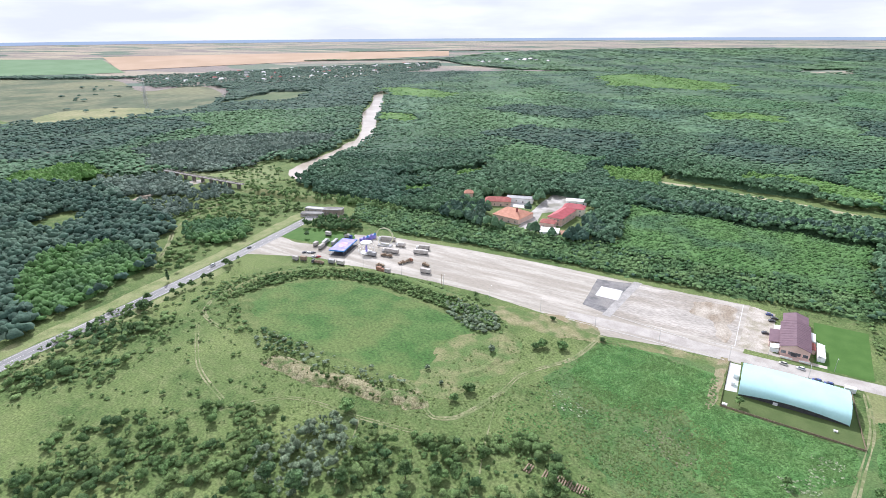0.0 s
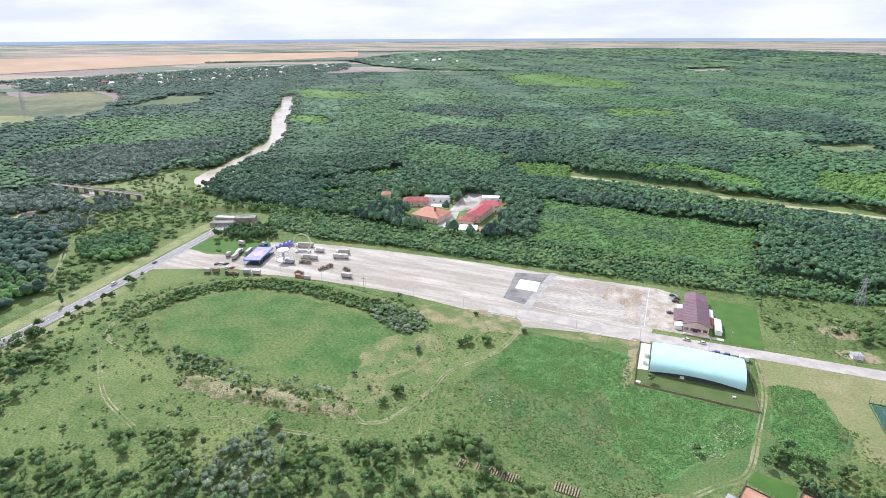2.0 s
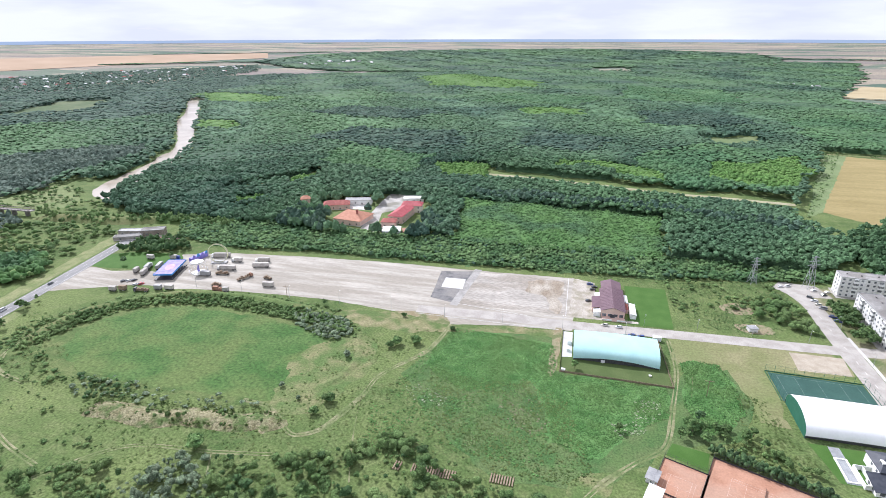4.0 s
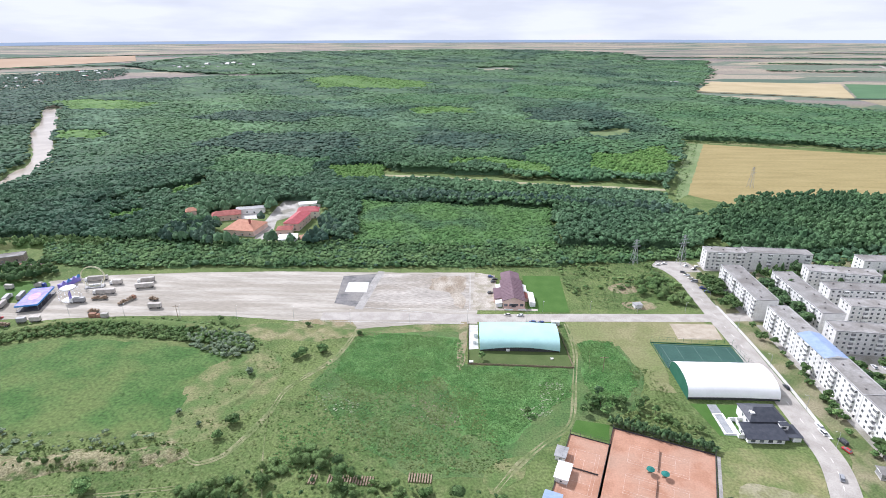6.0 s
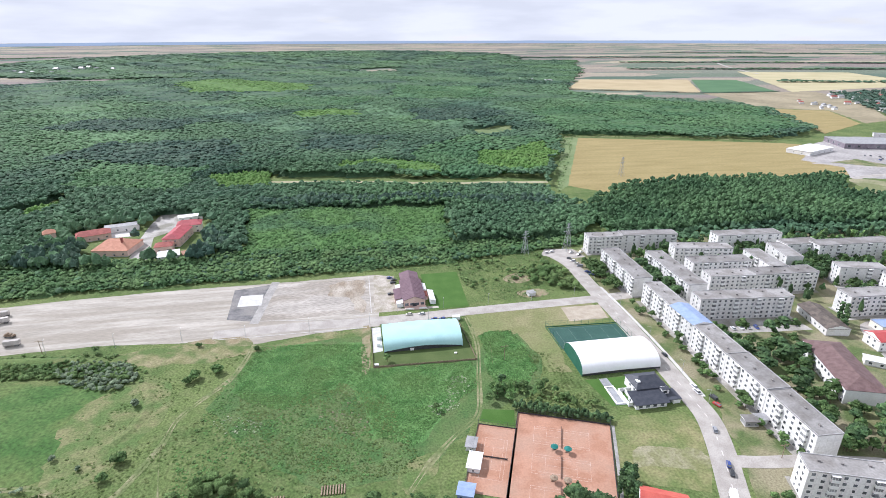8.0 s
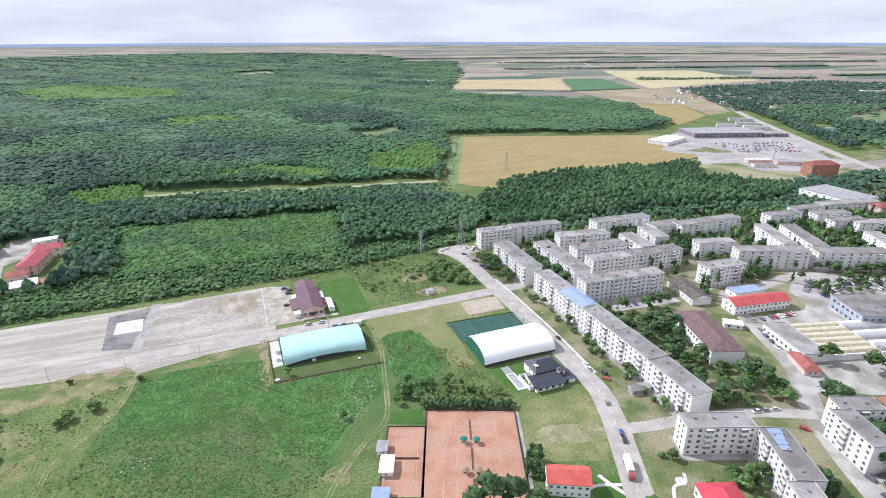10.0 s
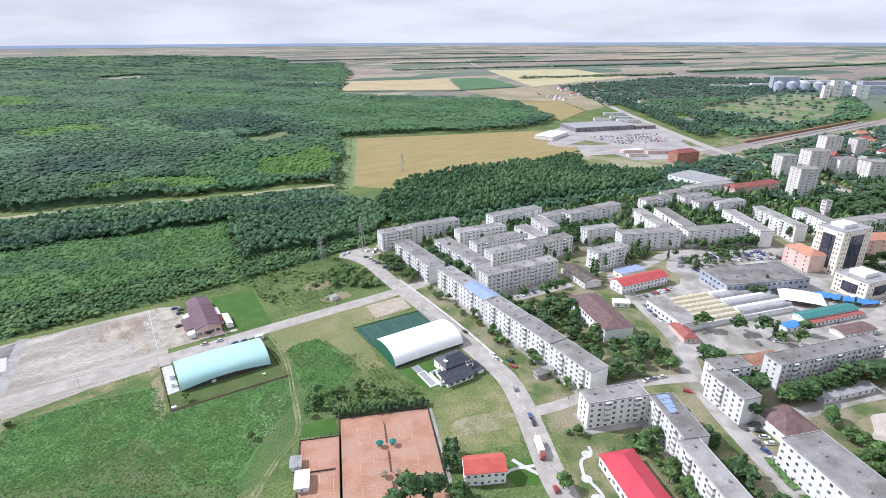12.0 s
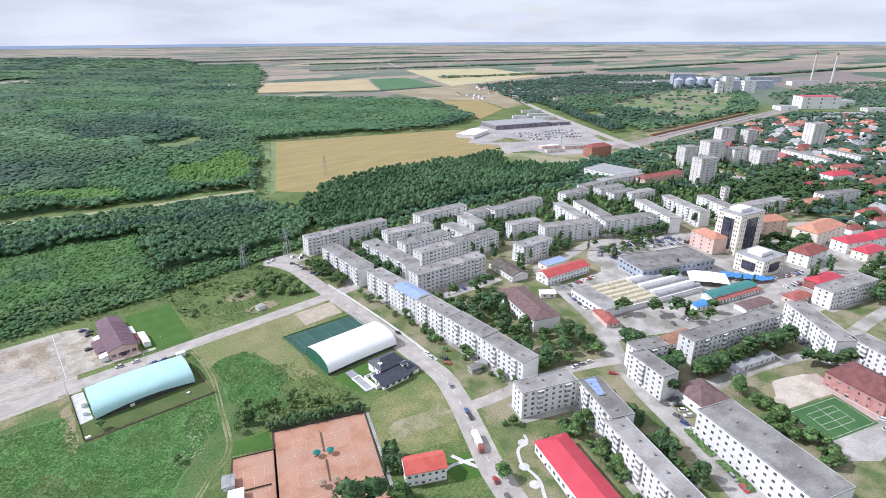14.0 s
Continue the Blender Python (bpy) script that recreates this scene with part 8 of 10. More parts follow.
MID = [(-332, 176), (-340, 226), (-300, 236), (-296, 190), (-262, 176), (-222, 165), (-175, 150), (-190, 126), (-230, 102), (-268, 92), (-272, 140), (-298, 166)]
scatter("thicket", "low green bushes on rough grass", "bushes", [MID], 3.6, (0.5, 1.8), (0.4, 2.4), SCRUB, 2, 48, thin=0.72, lobes=2, clump=0.5)
TUFT = mk("rough grass tufts", (0.100, 0.165, 0.046), (0.185, 0.230, 0.085), 0.08, 0.95, 1.0, 0.2, island=0.2, thin=0.4)
OLIVE = mk("olive weeds", (0.112, 0.176, 0.054), (0.178, 0.222, 0.080), 0.07, 0.95, 1.0, 0.25, island=0.25, thin=0.45)
WEEDZ = [(-60, 278), (-31, 276), (-1, 271), (0, 245), (55, 243.5), (54, 222), (38, 209), (29, 199), (17, 184), (2, 192), (-3, 215), (-8, 232), (-16, 236), (-26, 226), (-42, 219), (-56, 224), (-67, 236), (-68, 252)]
WEEDZ2 = [(65, 270), (73, 274), (85, 272), (87, 258), (89, 245), (88, 231), (80, 222), (70, 214), (64, 216), (61, 232), (65, 252)]
WEEDZ3 = [(86, 250), (100, 246), (103, 224), (106, 210), (112, 197), (92, 198), (68, 208), (72, 218), (86, 230)]
WEED_BED = mk("weed bed", (0.070, 0.162, 0.046), (0.104, 0.206, 0.064), 0.12, 0.95, 1.6, 0.4, 0.4, 1.2, c3=(0.098, 0.182, 0.056), c3_scale=0.05)
patch("ground_weeds", WEEDZ, WEED_BED, 0.056, 5.0, "thick stand of emerald green weeds", "ground")
scatter("weeds", "knee-high green weeds in clumps", "weeds", [WEEDZ], 1.05, (0.4, 0.9), (0.12, 0.45), WEEDS, 1, 49, thin=0.12)
scatter("weeds", "green weeds thinning out into the rough field", "weeds", [[(-70, 262), (-62, 236), (-42, 226), (-14, 238), (-6, 214), (0, 190), (22, 176), (8, 168), (-30, 178), (-62, 166), (-78, 164), (-84, 200), (-78, 220)]], 1.25, (0.3, 0.85), (0.12, 0.45), WEEDS, 1, 101, thin=0.25, clump=0.6)
scatter("weeds", "brownish dry weed stems among the green", "weeds", [[(-24, 216), (-2, 222), (0, 202), (-8, 194), (-26, 203)]], 1.2, (0.25, 0.7), (0.12, 0.4), mk("dry weed stems", (0.150, 0.150, 0.085), (0.200, 0.185, 0.115), 0.2, 0.95, 1.2, 0.2, island=0.2), 1, 102, thin=0.25, clump=0.45)
scatter("weeds", "pale flowering weeds in clumps", "weeds", [[(39, 233), (51, 231), (48, 216), (40, 206), (28, 202), (27, 210), (36, 214)], [(-75, 217), (-66, 218), (-50, 211), (-51, 204), (-66, 206)]], 1.0, (0.3, 0.8), (0.2, 0.5), mk("pale weed flowers", (0.185, 0.240, 0.125), (0.285, 0.320, 0.205), 0.3, 0.9, 2.0, 0.25, island=0.35), 1, 50, thin=0.25, clump=0.4)
scatter("weeds", "darker green weeds in clumps", "weeds", [WEEDZ2], 1.0, (0.35, 0.85), (0.15, 0.5), WEEDS, 1, 54, thin=0.1)
scatter("weeds", "green weeds between the weed stand and the garden", "weeds", [WEEDZ3], 1.1, (0.3, 0.85), (0.12, 0.5), OLIVE, 1, 103, thin=0.1, clump=0.5)
scatter("thicket", "lush bushes behind the clay courts", "bushes", [[(63, 212), (70, 220), (78, 214), (86, 212), (96, 204), (110, 196), (108, 191), (96, 196), (84, 203), (72, 207)]], 2.2, (0.8, 2.2), (1.4, 4.2), SCRUB, 2, 104, thin=0.15, lobes=2, clump=0.4)
patch("ground_weeds", WEEDZ2, WEED_BED, 0.056, 3.0, "stand of green weeds behind the aqua hall", "ground")
scatter("weeds", "low olive weeds in rough grass", "weeds", [[(-66, 236), (-40, 230), (-14, 236), (6, 224), (14, 196), (20, 170), (-20, 167), (-52, 192)]], 0.95, (0.22, 0.75), (0.12, 0.5), OLIVE, 1, 55, thin=0.15, clump=0.35)
scatter("weeds", "darker bushy weeds in the rough field", "weeds", [[(-78, 230), (-44, 222), (-3, 232), (10, 200), (20, 170), (-20, 166), (-52, 166), (-80, 165)]], 3.4, (0.4, 1.2), (0.2, 0.7), SCRUB, 2, 96, thin=0.45, clump=0.5)
scatter("weeds", "low clumps in the oval's turf", "weeds", [[(-275, 217), (-266, 241), (-247, 256), (-190, 258), (-142, 253), (-128, 247), (-127, 210), (-138, 193), (-229, 190), (-258, 199)]], 2.0, (0.3, 1.0), (0.08, 0.28), TURF, 1, 97, thin=0.25, clump=0.3)
NORTH = [(70, 364), (70, 312), (150, 314), (146, 392), (60, 380), (8, 372)]
scatter("weeds", "rough green growth north of the street", "weeds", [NORTH], 1.3, (0.25, 0.9), (0.15, 0.6), SCRUB, 1, 51, thin=0.1, clump=0.5)
scatter("thicket", "bushes in the rough plot north of the street", "bushes", [[(70, 364), (72, 330), (112, 340), (146, 376), (146, 392), (60, 380)]], 3.4, (0.7, 2.0), (0.7, 3.2), SCRUB, 2, 93, thin=0.3, clump=0.5)
scatter("thicket", "bushes beside the street's end", "bushes", [[(118, 330), (148, 318), (150, 345), (140, 372), (118, 350)]], 4.6, (2.0, 3.4), (3, 5.5), SCRUB, 2, 52, thin=0.3, lobes=3)
scatter("weeds", "rough grass tufts", "weeds", [[(-300, 180), (-340, 250), (-250, 190), (-120, 180), (-100, 210), (-66, 275), (-128, 262), (-124, 205), (-140, 186), (-200, 160)], [(-210, 160), (-60, 225), (-20, 165), (-130, 120), (-190, 120)]], 1.5, (0.2, 0.9), (0.1, 0.5), TUFT, 1, 53, thin=0.3, clump=0.5)
for x, y, k, s in ((226, 97, 2, 1.2), (231, 101, 0, 1.2), (-92, 248, 5, 1.0), (-89, 251.6, 5, 1.35), (-79, 255.6, 5, 1.4), (-111.6, 233, 4, 0.75), (-105, 195, 5, 1.35), (-108, 185, 5, 1.0), (-147, 153, 5, 1.7), (-145, 103, 2, 0.8), (-132, 105, 2, 0.9), (-120, 118, 0, 0.8), (-100, 133, 0, 0.9), (-90, 140, 1, 0.9), (-133, 200.5, 4, 0.5), (-120, 193, 4, 0.4), (-112, 130, 3, 0.4), (10, 251, 1, 0.7), (-62, 275, 5, 0.8), (-95, 284, 5, 0.7), (-150, 286, 1, 0.6), (-352, 196, 3, 0.7), (-362, 210, 1, 0.7), (-330, 192, 1, 0.8), (-328, 198, 0, 0.7), (-325, 160, 2, 0.7), (-320, 150, 0, 0.8), (-334, 170, 0, 0.8), (-330, 312, 2, 0.6), (-302, 330, 1, 0.8), (30, 206, 1, 0.6), (60, 216, 0, 0.6), (66, 222, 2, 0.5), (56, 208, 1, 0.7), (74, 214, 1, 0.7), (90, 210, 0, 0.5)):
    plant(k, x, y, s)
grove([(-345, 260), (-318, 200), (-300, 150), (-318, 120), (-333, 190)], 19, (0, 1, 5), 0.5, 0.9)
scatter("thicket", "dark leafy trees beside the lot", "trees", [[(-354, 330), (-318, 336), (-300, 352), (-326, 372), (-352, 352)]], 4.0, (1.8, 3.4), (5, 9), SAPLING, 2, 94, thin=0.1, avoid=1.5, lobes=2)
grove([(40, 210), (90, 222), (100, 205), (70, 203)], 14, (0, 1, 5), 0.5, 0.9)

grove([(259, 74), (252, 60), (249, 47), (244, 33), (236, 24), (232, 28), (243, 50), (248, 66), (256, 78)], 26, (1, 5, 0), 0.6, 0.95, 0.3)
grove([(301, 60), (306, 66), (330, 52), (326, 44), (312, 50)], 10, (2, 0), 0.8, 1.0, 0.5)
grove([(296, 116), (303, 124), (318, 118), (312, 106)], 2, (2, 0), 1.0, 1.25, 0.5)
# the trees farther off, joined kind by kind
for k, src in enumerate(TREES):
    rows = LEFT[k]
    if not rows:
        continue
    crown = CROWNS_LOW[k]
    V0 = np.empty(len(crown.vertices) * 3)
    crown.vertices.foreach_get("co", V0)
    V0 = V0.reshape(-1, 3)
    F0 = np.array([p.vertices[:] for p in crown.polygons])
    X, Y, S = (np.array([r[i] for r in rows]) for i in (0, 1, 2))
    me = merged("far_trees", X, Y, np.zeros(len(X)), S, S, crown.materials[0], 1, np.random.default_rng(k), [(V0, F0)])
    tagged(new("tree_cluster", me), "green broadleaf trees among the town blocks" if k < 3 else "narrow poplars among the town blocks", "trees", "", "stuff")

# tracks worn into the grass
TRK = mk("worn track", (0.178, 0.192, 0.090), (0.272, 0.262, 0.152), 0.25, 0.95, 0.8, 0.25, c3=(0.130, 0.168, 0.064), c3_scale=0.09)
for pts, w in (([(-64, 281), (-70, 251), (-82, 232), (-89, 219), (-91, 203), (-96, 186), (-100, 176), (-107, 170.5), (-113, 170.6), (-124, 179), (-133, 185), (-146, 186.5)], 3.0), ([(-91, 203), (-88, 189), (-82, 168), (-75.5, 150)], 1.0), ([(-200, 122), (-177, 146), (-139, 152), (-111, 157)], 1.6), ([(-139, 152), (-127, 128), (-122, 116)], 1.2), ([(-280, 168), (-240, 140), (-205, 128)], 1.4), ([(-300, 240), (-303, 205), (-290, 180), (-262, 172)], 2.0), ([(62, 292), (62, 262), (56, 230), (49, 201), (36, 188), (23, 174), (13, 160)], 2.2), ([(70, 262), (66, 240)], 1.2), ([(-381, 200), (-420, 240), (-455, 272), (-476, 316), (-488, 360)], 3.6), ([(-340, 160), (-352, 215), (-368, 300)], 1.6)):
    line = smooth_line(pts, sub=4)
    for side in ((-0.8, 0.8) if w > 1.3 else (0,)):
        off = []
        for i, p in enumerate(line):
            a, b = Vector(line[max(i - 1, 0)]), Vector(line[min(i + 1, len(line) - 1)])
            d = (b - a).normalized()
            off.append((p[0] - d.y * side, p[1] + d.x * side))
        ribbon("path", off, w * 0.42, TRK, 0.075, "bare wheel rut worn through the grass", "path", wobble=1.2, sub=3)
SLOPE = mk("crumbling earth", (0.172, 0.160, 0.082), (0.268, 0.245, 0.146), 0.35, 0.95, 1.4, 0.4, 0.8, 0.8, c3=(0.085, 0.130, 0.040), c3_scale=0.16)

BANKGRASS = mk("sunburnt bank grass", (0.128, 0.165, 0.060), (0.205, 0.205, 0.098), 0.12, 0.95, 1.0, 0.3, 0.5, 1.2, c3=(0.098, 0.155, 0.048), c3_scale=0.07)
patch("ground_field", [(-140, 230), (-131, 246), (-112, 258), (-98, 242), (-96, 222), (-101, 206), (-107, 190), (-118, 182), (-131, 187), (-137, 208)], BANKGRASS, 0.058, 5.0, "sunburnt grass between the oval and the track", "grass", smooth=True, step=3)
patch("ground_earth", [(13, 175), (26, 179), (24, 169), (13, 159), (8, 166)], BANKGRASS, 0.066, 2.0, "sunburnt worn grass beside the courts", "grass", smooth=True, step=2)


def mound(name, pts, h, mat, label, w=4.0):
    """A rounded bank along a plan line."""
    line = smooth_line(pts, sub=6)
    bm = bmesh.new()
    prev = None
    prof = ((-1, 0), (-0.7, 0.35), (-0.35, 0.85), (0, 1), (0.35, 0.85), (0.7, 0.35), (1, 0))
    for i, p in enumerate(line):
        a, b = Vector(line[max(i - 1, 0)]), Vector(line[min(i + 1, len(line) - 1)])
        d = (b - a).normalized()
        s = Vector((-d.y, d.x))
        e = min(1, i / 4, (len(line) - 1 - i) / 4)
        row = [bm.verts.new((p[0] + s.x * w * u + noise.noise((p[0], p[1], u)) * 0.5, p[1] + s.y * w * u, h * v * e * (0.8 + 0.4 * noise.noise((p[0] * 0.2, p[1] * 0.2, u))) - 0.03)) for u, v in prof]
        if prev:
            for k in range(6):
                f = bm.faces.new((prev[k], row[k], row[k + 1], prev[k + 1]))
                f.smooth = True
        prev = row
    bmesh.ops.recalc_face_normals(bm, faces=bm.faces)
    for f in bm.faces:
        if f.normal.z < 0:
            f.normal_flip()
    return tagged(part(name, bm, mat), label, "earth bank", "", "structure")


mound("ground_bank", [(-214, 164), (-196, 165), (-178, 164), (-166, 169), (-152, 170), (-138, 171), (-127, 176), (-120, 170)], 2.4, SLOPE, "crumbling earth bank half grown over", 6.5)
scatter("thicket", "bushes along the crest of the earth bank", "bushes", [[(-214, 166), (-178, 168), (-152, 174), (-128, 180), (-122, 176), (-140, 168), (-166, 165), (-196, 160)]], 3.0, (0.5, 1.7), (1.6, 4.0), SCRUB, 2, 99, thin=0.35, lobes=2, clump=0.4)
scatter("weeds", "rough growth over the earth bank", "weeds", [[(-216, 160), (-178, 160), (-160, 163), (-126, 168), (-118, 176), (-128, 182), (-170, 176), (-214, 172)]], 1.3, (0.4, 1.1), (1.2, 2.6), TUFT, 1, 100, thin=0.3, clump=0.5)
mound("ground_bank", [(-295, 190), (-300, 228), (-288, 252), (-262, 275), (-220, 284), (-160, 279), (-126, 265)], 2.2, GRASS, "grassed bank round the oval", 5)
mound("ground_bank", [(-118, 200), (-108, 215), (-106, 235), (-116, 255)], 0.9, BANKGRASS, "worn grassy bank beside the oval", 3)
for pts in ([(100, 346), (116, 352), (118, 338), (104, 336)], [(104, 322), (122, 324), (124, 314), (108, 313)], [(-104, 290), (-70, 281), (-66, 284), (-76, 292)], [(-2, 292), (2, 289), (0, 246), (-4, 246)]):
    patch("ground_earth", pts, DIRT, 0.065, 1.0, "bare earth patch in the grass", "ground", smooth=True, step=2)
patch("ground_drygrass", [(-300, 222), (-270, 250), (-240, 262), (-180, 264), (-128, 258), (-118, 215), (-132, 186), (-166, 183), (-232, 181), (-268, 190)], mk("mixed rough grass", (0.075, 0.125, 0.036), (0.135, 0.168, 0.060), 0.12, 0.95, 0.9, 0.3, 0.4, 1.2), 0.035, 1.5, "rough yellowing grass round the oval", "ground", smooth=True)

# ---- far woods ----
FARWOOD = [(-1150, 2480), (-1500, 2700), (-2000, 3200), (-2150, 4000), (-2100, 4800), (-1815, 5500), (-1120, 6200), (-220, 6550), (710, 6250), (1380, 5200), (1340, 4400), (1150, 3800), (900, 3000), (480, 2480)]
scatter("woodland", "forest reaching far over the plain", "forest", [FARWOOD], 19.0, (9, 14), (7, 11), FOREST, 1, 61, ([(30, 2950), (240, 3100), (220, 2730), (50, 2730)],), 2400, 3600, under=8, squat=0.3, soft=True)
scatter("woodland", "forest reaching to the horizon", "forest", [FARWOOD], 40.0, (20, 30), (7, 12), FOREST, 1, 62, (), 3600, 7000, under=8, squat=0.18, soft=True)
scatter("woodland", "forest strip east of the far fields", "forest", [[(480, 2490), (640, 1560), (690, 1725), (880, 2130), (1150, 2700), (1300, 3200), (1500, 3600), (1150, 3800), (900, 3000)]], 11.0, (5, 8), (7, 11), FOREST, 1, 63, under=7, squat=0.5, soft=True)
ribbon("path", [(-140, 664), (-59, 655), (12, 641), (52, 631), (105, 619), (171, 612), (226, 603)], 9, mk("pale ride grass", (0.27, 0.265, 0.15), (0.36, 0.335, 0.22), 0.06, 0.95, 0.6, 0.15), 0.25, "pale grass ride through the forest", "path", wobble=0.5)
patch("ground_field", [(222, 560), (352, 892), (380, 884), (244, 584)], mk("pale rough strip", (0.14, 0.20, 0.08), (0.20, 0.25, 0.12), 0.03, 0.95, 0.5, 0.2), 0.08, 2.0, "pale green strip beside the wheat", "field")
scatter("thicket", "rough bushes along the wheat's edge", "bushes", [[(222, 560), (352, 892), (372, 886), (240, 584)], [(352, 892), (380, 886), (690, 784), (694, 792), (500, 876), (356, 906)]], 4.2, (0.7, 2.4), (0.6, 3.0), SCRUB, 1, 95, thin=0.1, clump=0.4)
ribbon("path", [(352, 895), (500, 868), (690, 795)], 8, DRYGRASS, 0.12, "pale track behind the wheat", "path")
patch("ground_field", [(205, 985), (300, 1030), (295, 948), (206, 910)], mk("glade grass", (0.12, 0.17, 0.07), (0.18, 0.22, 0.10), 0.02, 0.95, 0.3, 0.2), 0.1, 4.0, "pale clearing in the forest", "field")
ribbon("hedge_line", [(690, 1725), (800, 1670), (930, 1600), (1046, 1535), (1300, 1530)], 14, FOREST_DARK, 2.5, "dark hedge between the far fields", "hedge", wobble=0.5)

# riverside west of the main road
scatter("woodland", "green scrub and young trees by the railway", "bushes", [[(-380, 200), (-430, 265), (-480, 290), (-505, 372), (-430, 386), (-392, 372), (-384, 300), (-366, 220)]], 5.0, (1.6, 3.4), (2, 6.0), SCRUB, 2, 65, thin=0.6, lobes=3, soft=True)
scatter("woodland", "bright green clump of young trees", "forest", [[(-452, 273), (-425, 305), (-400, 308), (-390, 276), (-425, 260)]], 4.4, (2.0, 3.4), (4, 7), FOREST_MID, 2, 66, lobes=2)
scatter("woodland", "grey trees below the railway bridge", "forest", [[(-540, 330), (-505, 330), (-490, 370), (-520, 384), (-548, 372)], [(-470, 275), (-531, 287), (-560, 300), (-525, 325), (-480, 318)]], 5.4, (2.2, 4.0), (5, 9), FOREST_GREY, 2, 64, thin=0.15, lobes=2)
scatter("woodland", "trees along the lower river bank", "forest", [[(-500, 470), (-484, 440), (-420, 415), (-400, 420), (-484, 470)], [(-560, 500), (-600, 580), (-585, 620), (-560, 580), (-548, 530)]], 5.5, (2.4, 4.2), (4, 9), FOREST, 2, 67, thin=0.2)
scatter("woodland", "green bushes on the river meadow", "bushes", [[(-590, 402), (-500, 402), (-430, 405), (-490, 450), (-560, 490), (-590, 470)]], 6.0, (1.6, 3.2), (1.5, 5), SCRUB, 2, 76, thin=0.62, lobes=2)
patch("ground_field", [(-640, 405), (-580, 412), (-500, 420), (-520, 455), (-580, 492), (-620, 450)], mk("river meadow", (0.14, 0.19, 0.07), (0.20, 0.23, 0.10), 0.03, 0.95, 0.5, 0.2), 0.06, 3, "pale river meadow by the railway", "field", smooth=True)
patch("water", [(-560, 290), (-575, 300), (-600, 345), (-592, 390), (-575, 388), (-582, 345), (-562, 302)], WATER, 0.1, 2, "pale sandy side arm of the river", "river", smooth=True, step=6)
mound("ground_bank", [(-504, 391), (-460, 392), (-424, 394), (-395, 402), (-360, 412), (-300, 409)], 6.0, GRASS, "grassed railway embankment", 9)
mound("ground_bank", [(-940, 365), (-800, 372), (-652, 385)], 5.0, GRASS, "grassed railway embankment", 9)
ribbon("railway", [(-655, 386.5), (-720, 381), (-800, 372), (-940, 365)], 5, RUST, 5.15, "single railway track on its embankment", "railway")
scatter("thicket", "bushes over the railway embankment", "bushes", [[(-500, 386), (-424, 388), (-392, 396), (-360, 405), (-300, 404), (-300, 418), (-370, 420), (-424, 402), (-500, 397)]], 3.6, (1.2, 2.6), (4.0, 7.6), SCRUB, 2, 80, thin=0.3)
_b = thing("railway_bridge", "long low steel railway bridge on piers", "bridge", frame_of(-650, 387, -508, 391)[0])
bm = bmesh.new()
box(bm, 0, -2.6, 5.2, 142.4, 2.6, 5.7, 0)
part("deck", bm, mk("weathered bridge concrete", (0.26, 0.24, 0.22), (0.34, 0.32, 0.30), 0.2, 0.9), _b)
for s in (-2.5, 2.5):
    bm = bmesh.new()
    box(bm, 0, s - 0.15, 5.7, 142.4, s + 0.15, 6.1, 0)
    box(bm, 0, s - 0.15, 7.6, 142.4, s + 0.15, 7.9, 0)
    for k in range(36):
        tube(bm, (k * 4, s, 5.9), (k * 4 + 2, s, 7.7), 0.12, n=4)
        tube(bm, (k * 4 + 2, s, 7.7), (min(142, k * 4 + 4), s, 5.9), 0.12, n=4)
    part("truss", bm, mk("dull bridge steel", (0.16, 0.14, 0.13), (0.24, 0.20, 0.18), 0.4, 0.7, 2.0, 0.15), _b)
for k in range(9):
    bm = bmesh.new()
    box(bm, 8 + k * 15.8, -2, 0, 10 + k * 15.8, 2, 5.2, 0, 0.1)
    part("pier", bm, mk("sooty pier stone", (0.15, 0.14, 0.13), (0.23, 0.21, 0.20), 0.3, 0.9), _b)

# the overpass ruin and low buildings by the road
GRIME = mk("grimy grey render", (0.26, 0.24, 0.22), (0.37, 0.345, 0.315), 0.3, 0.9, 1.0, 0.15)
for x0, y0, x1, y1, d, h, rm, wm, lb in ((-386, 366, -364, 372, 7, 3.4, SHEET_GREY, GRIME, "low grey depot building by the embankment"), (-362, 366, -345, 374, 9, 5.5, BITUMEN, mk("stained concrete", (0.24, 0.20, 0.17), (0.33, 0.28, 0.24), 0.3, 0.9, 1.0, 0.2), "stained concrete underpass head with a flat roof"), (-378, 352, -358, 362, 7, 3.0, BITUMEN, GRIME, "low pale-roofed depot by the road"), (-340, 356, -322, 362, 6, 3.5, RUST, WALL_PINK, "low brick shed under the trees")):
    building("depot", lb, "depot", x0, y0, x1, y1, d, h, 1, 4, wm, rm, "flat", 0, ends=1, vents=False)

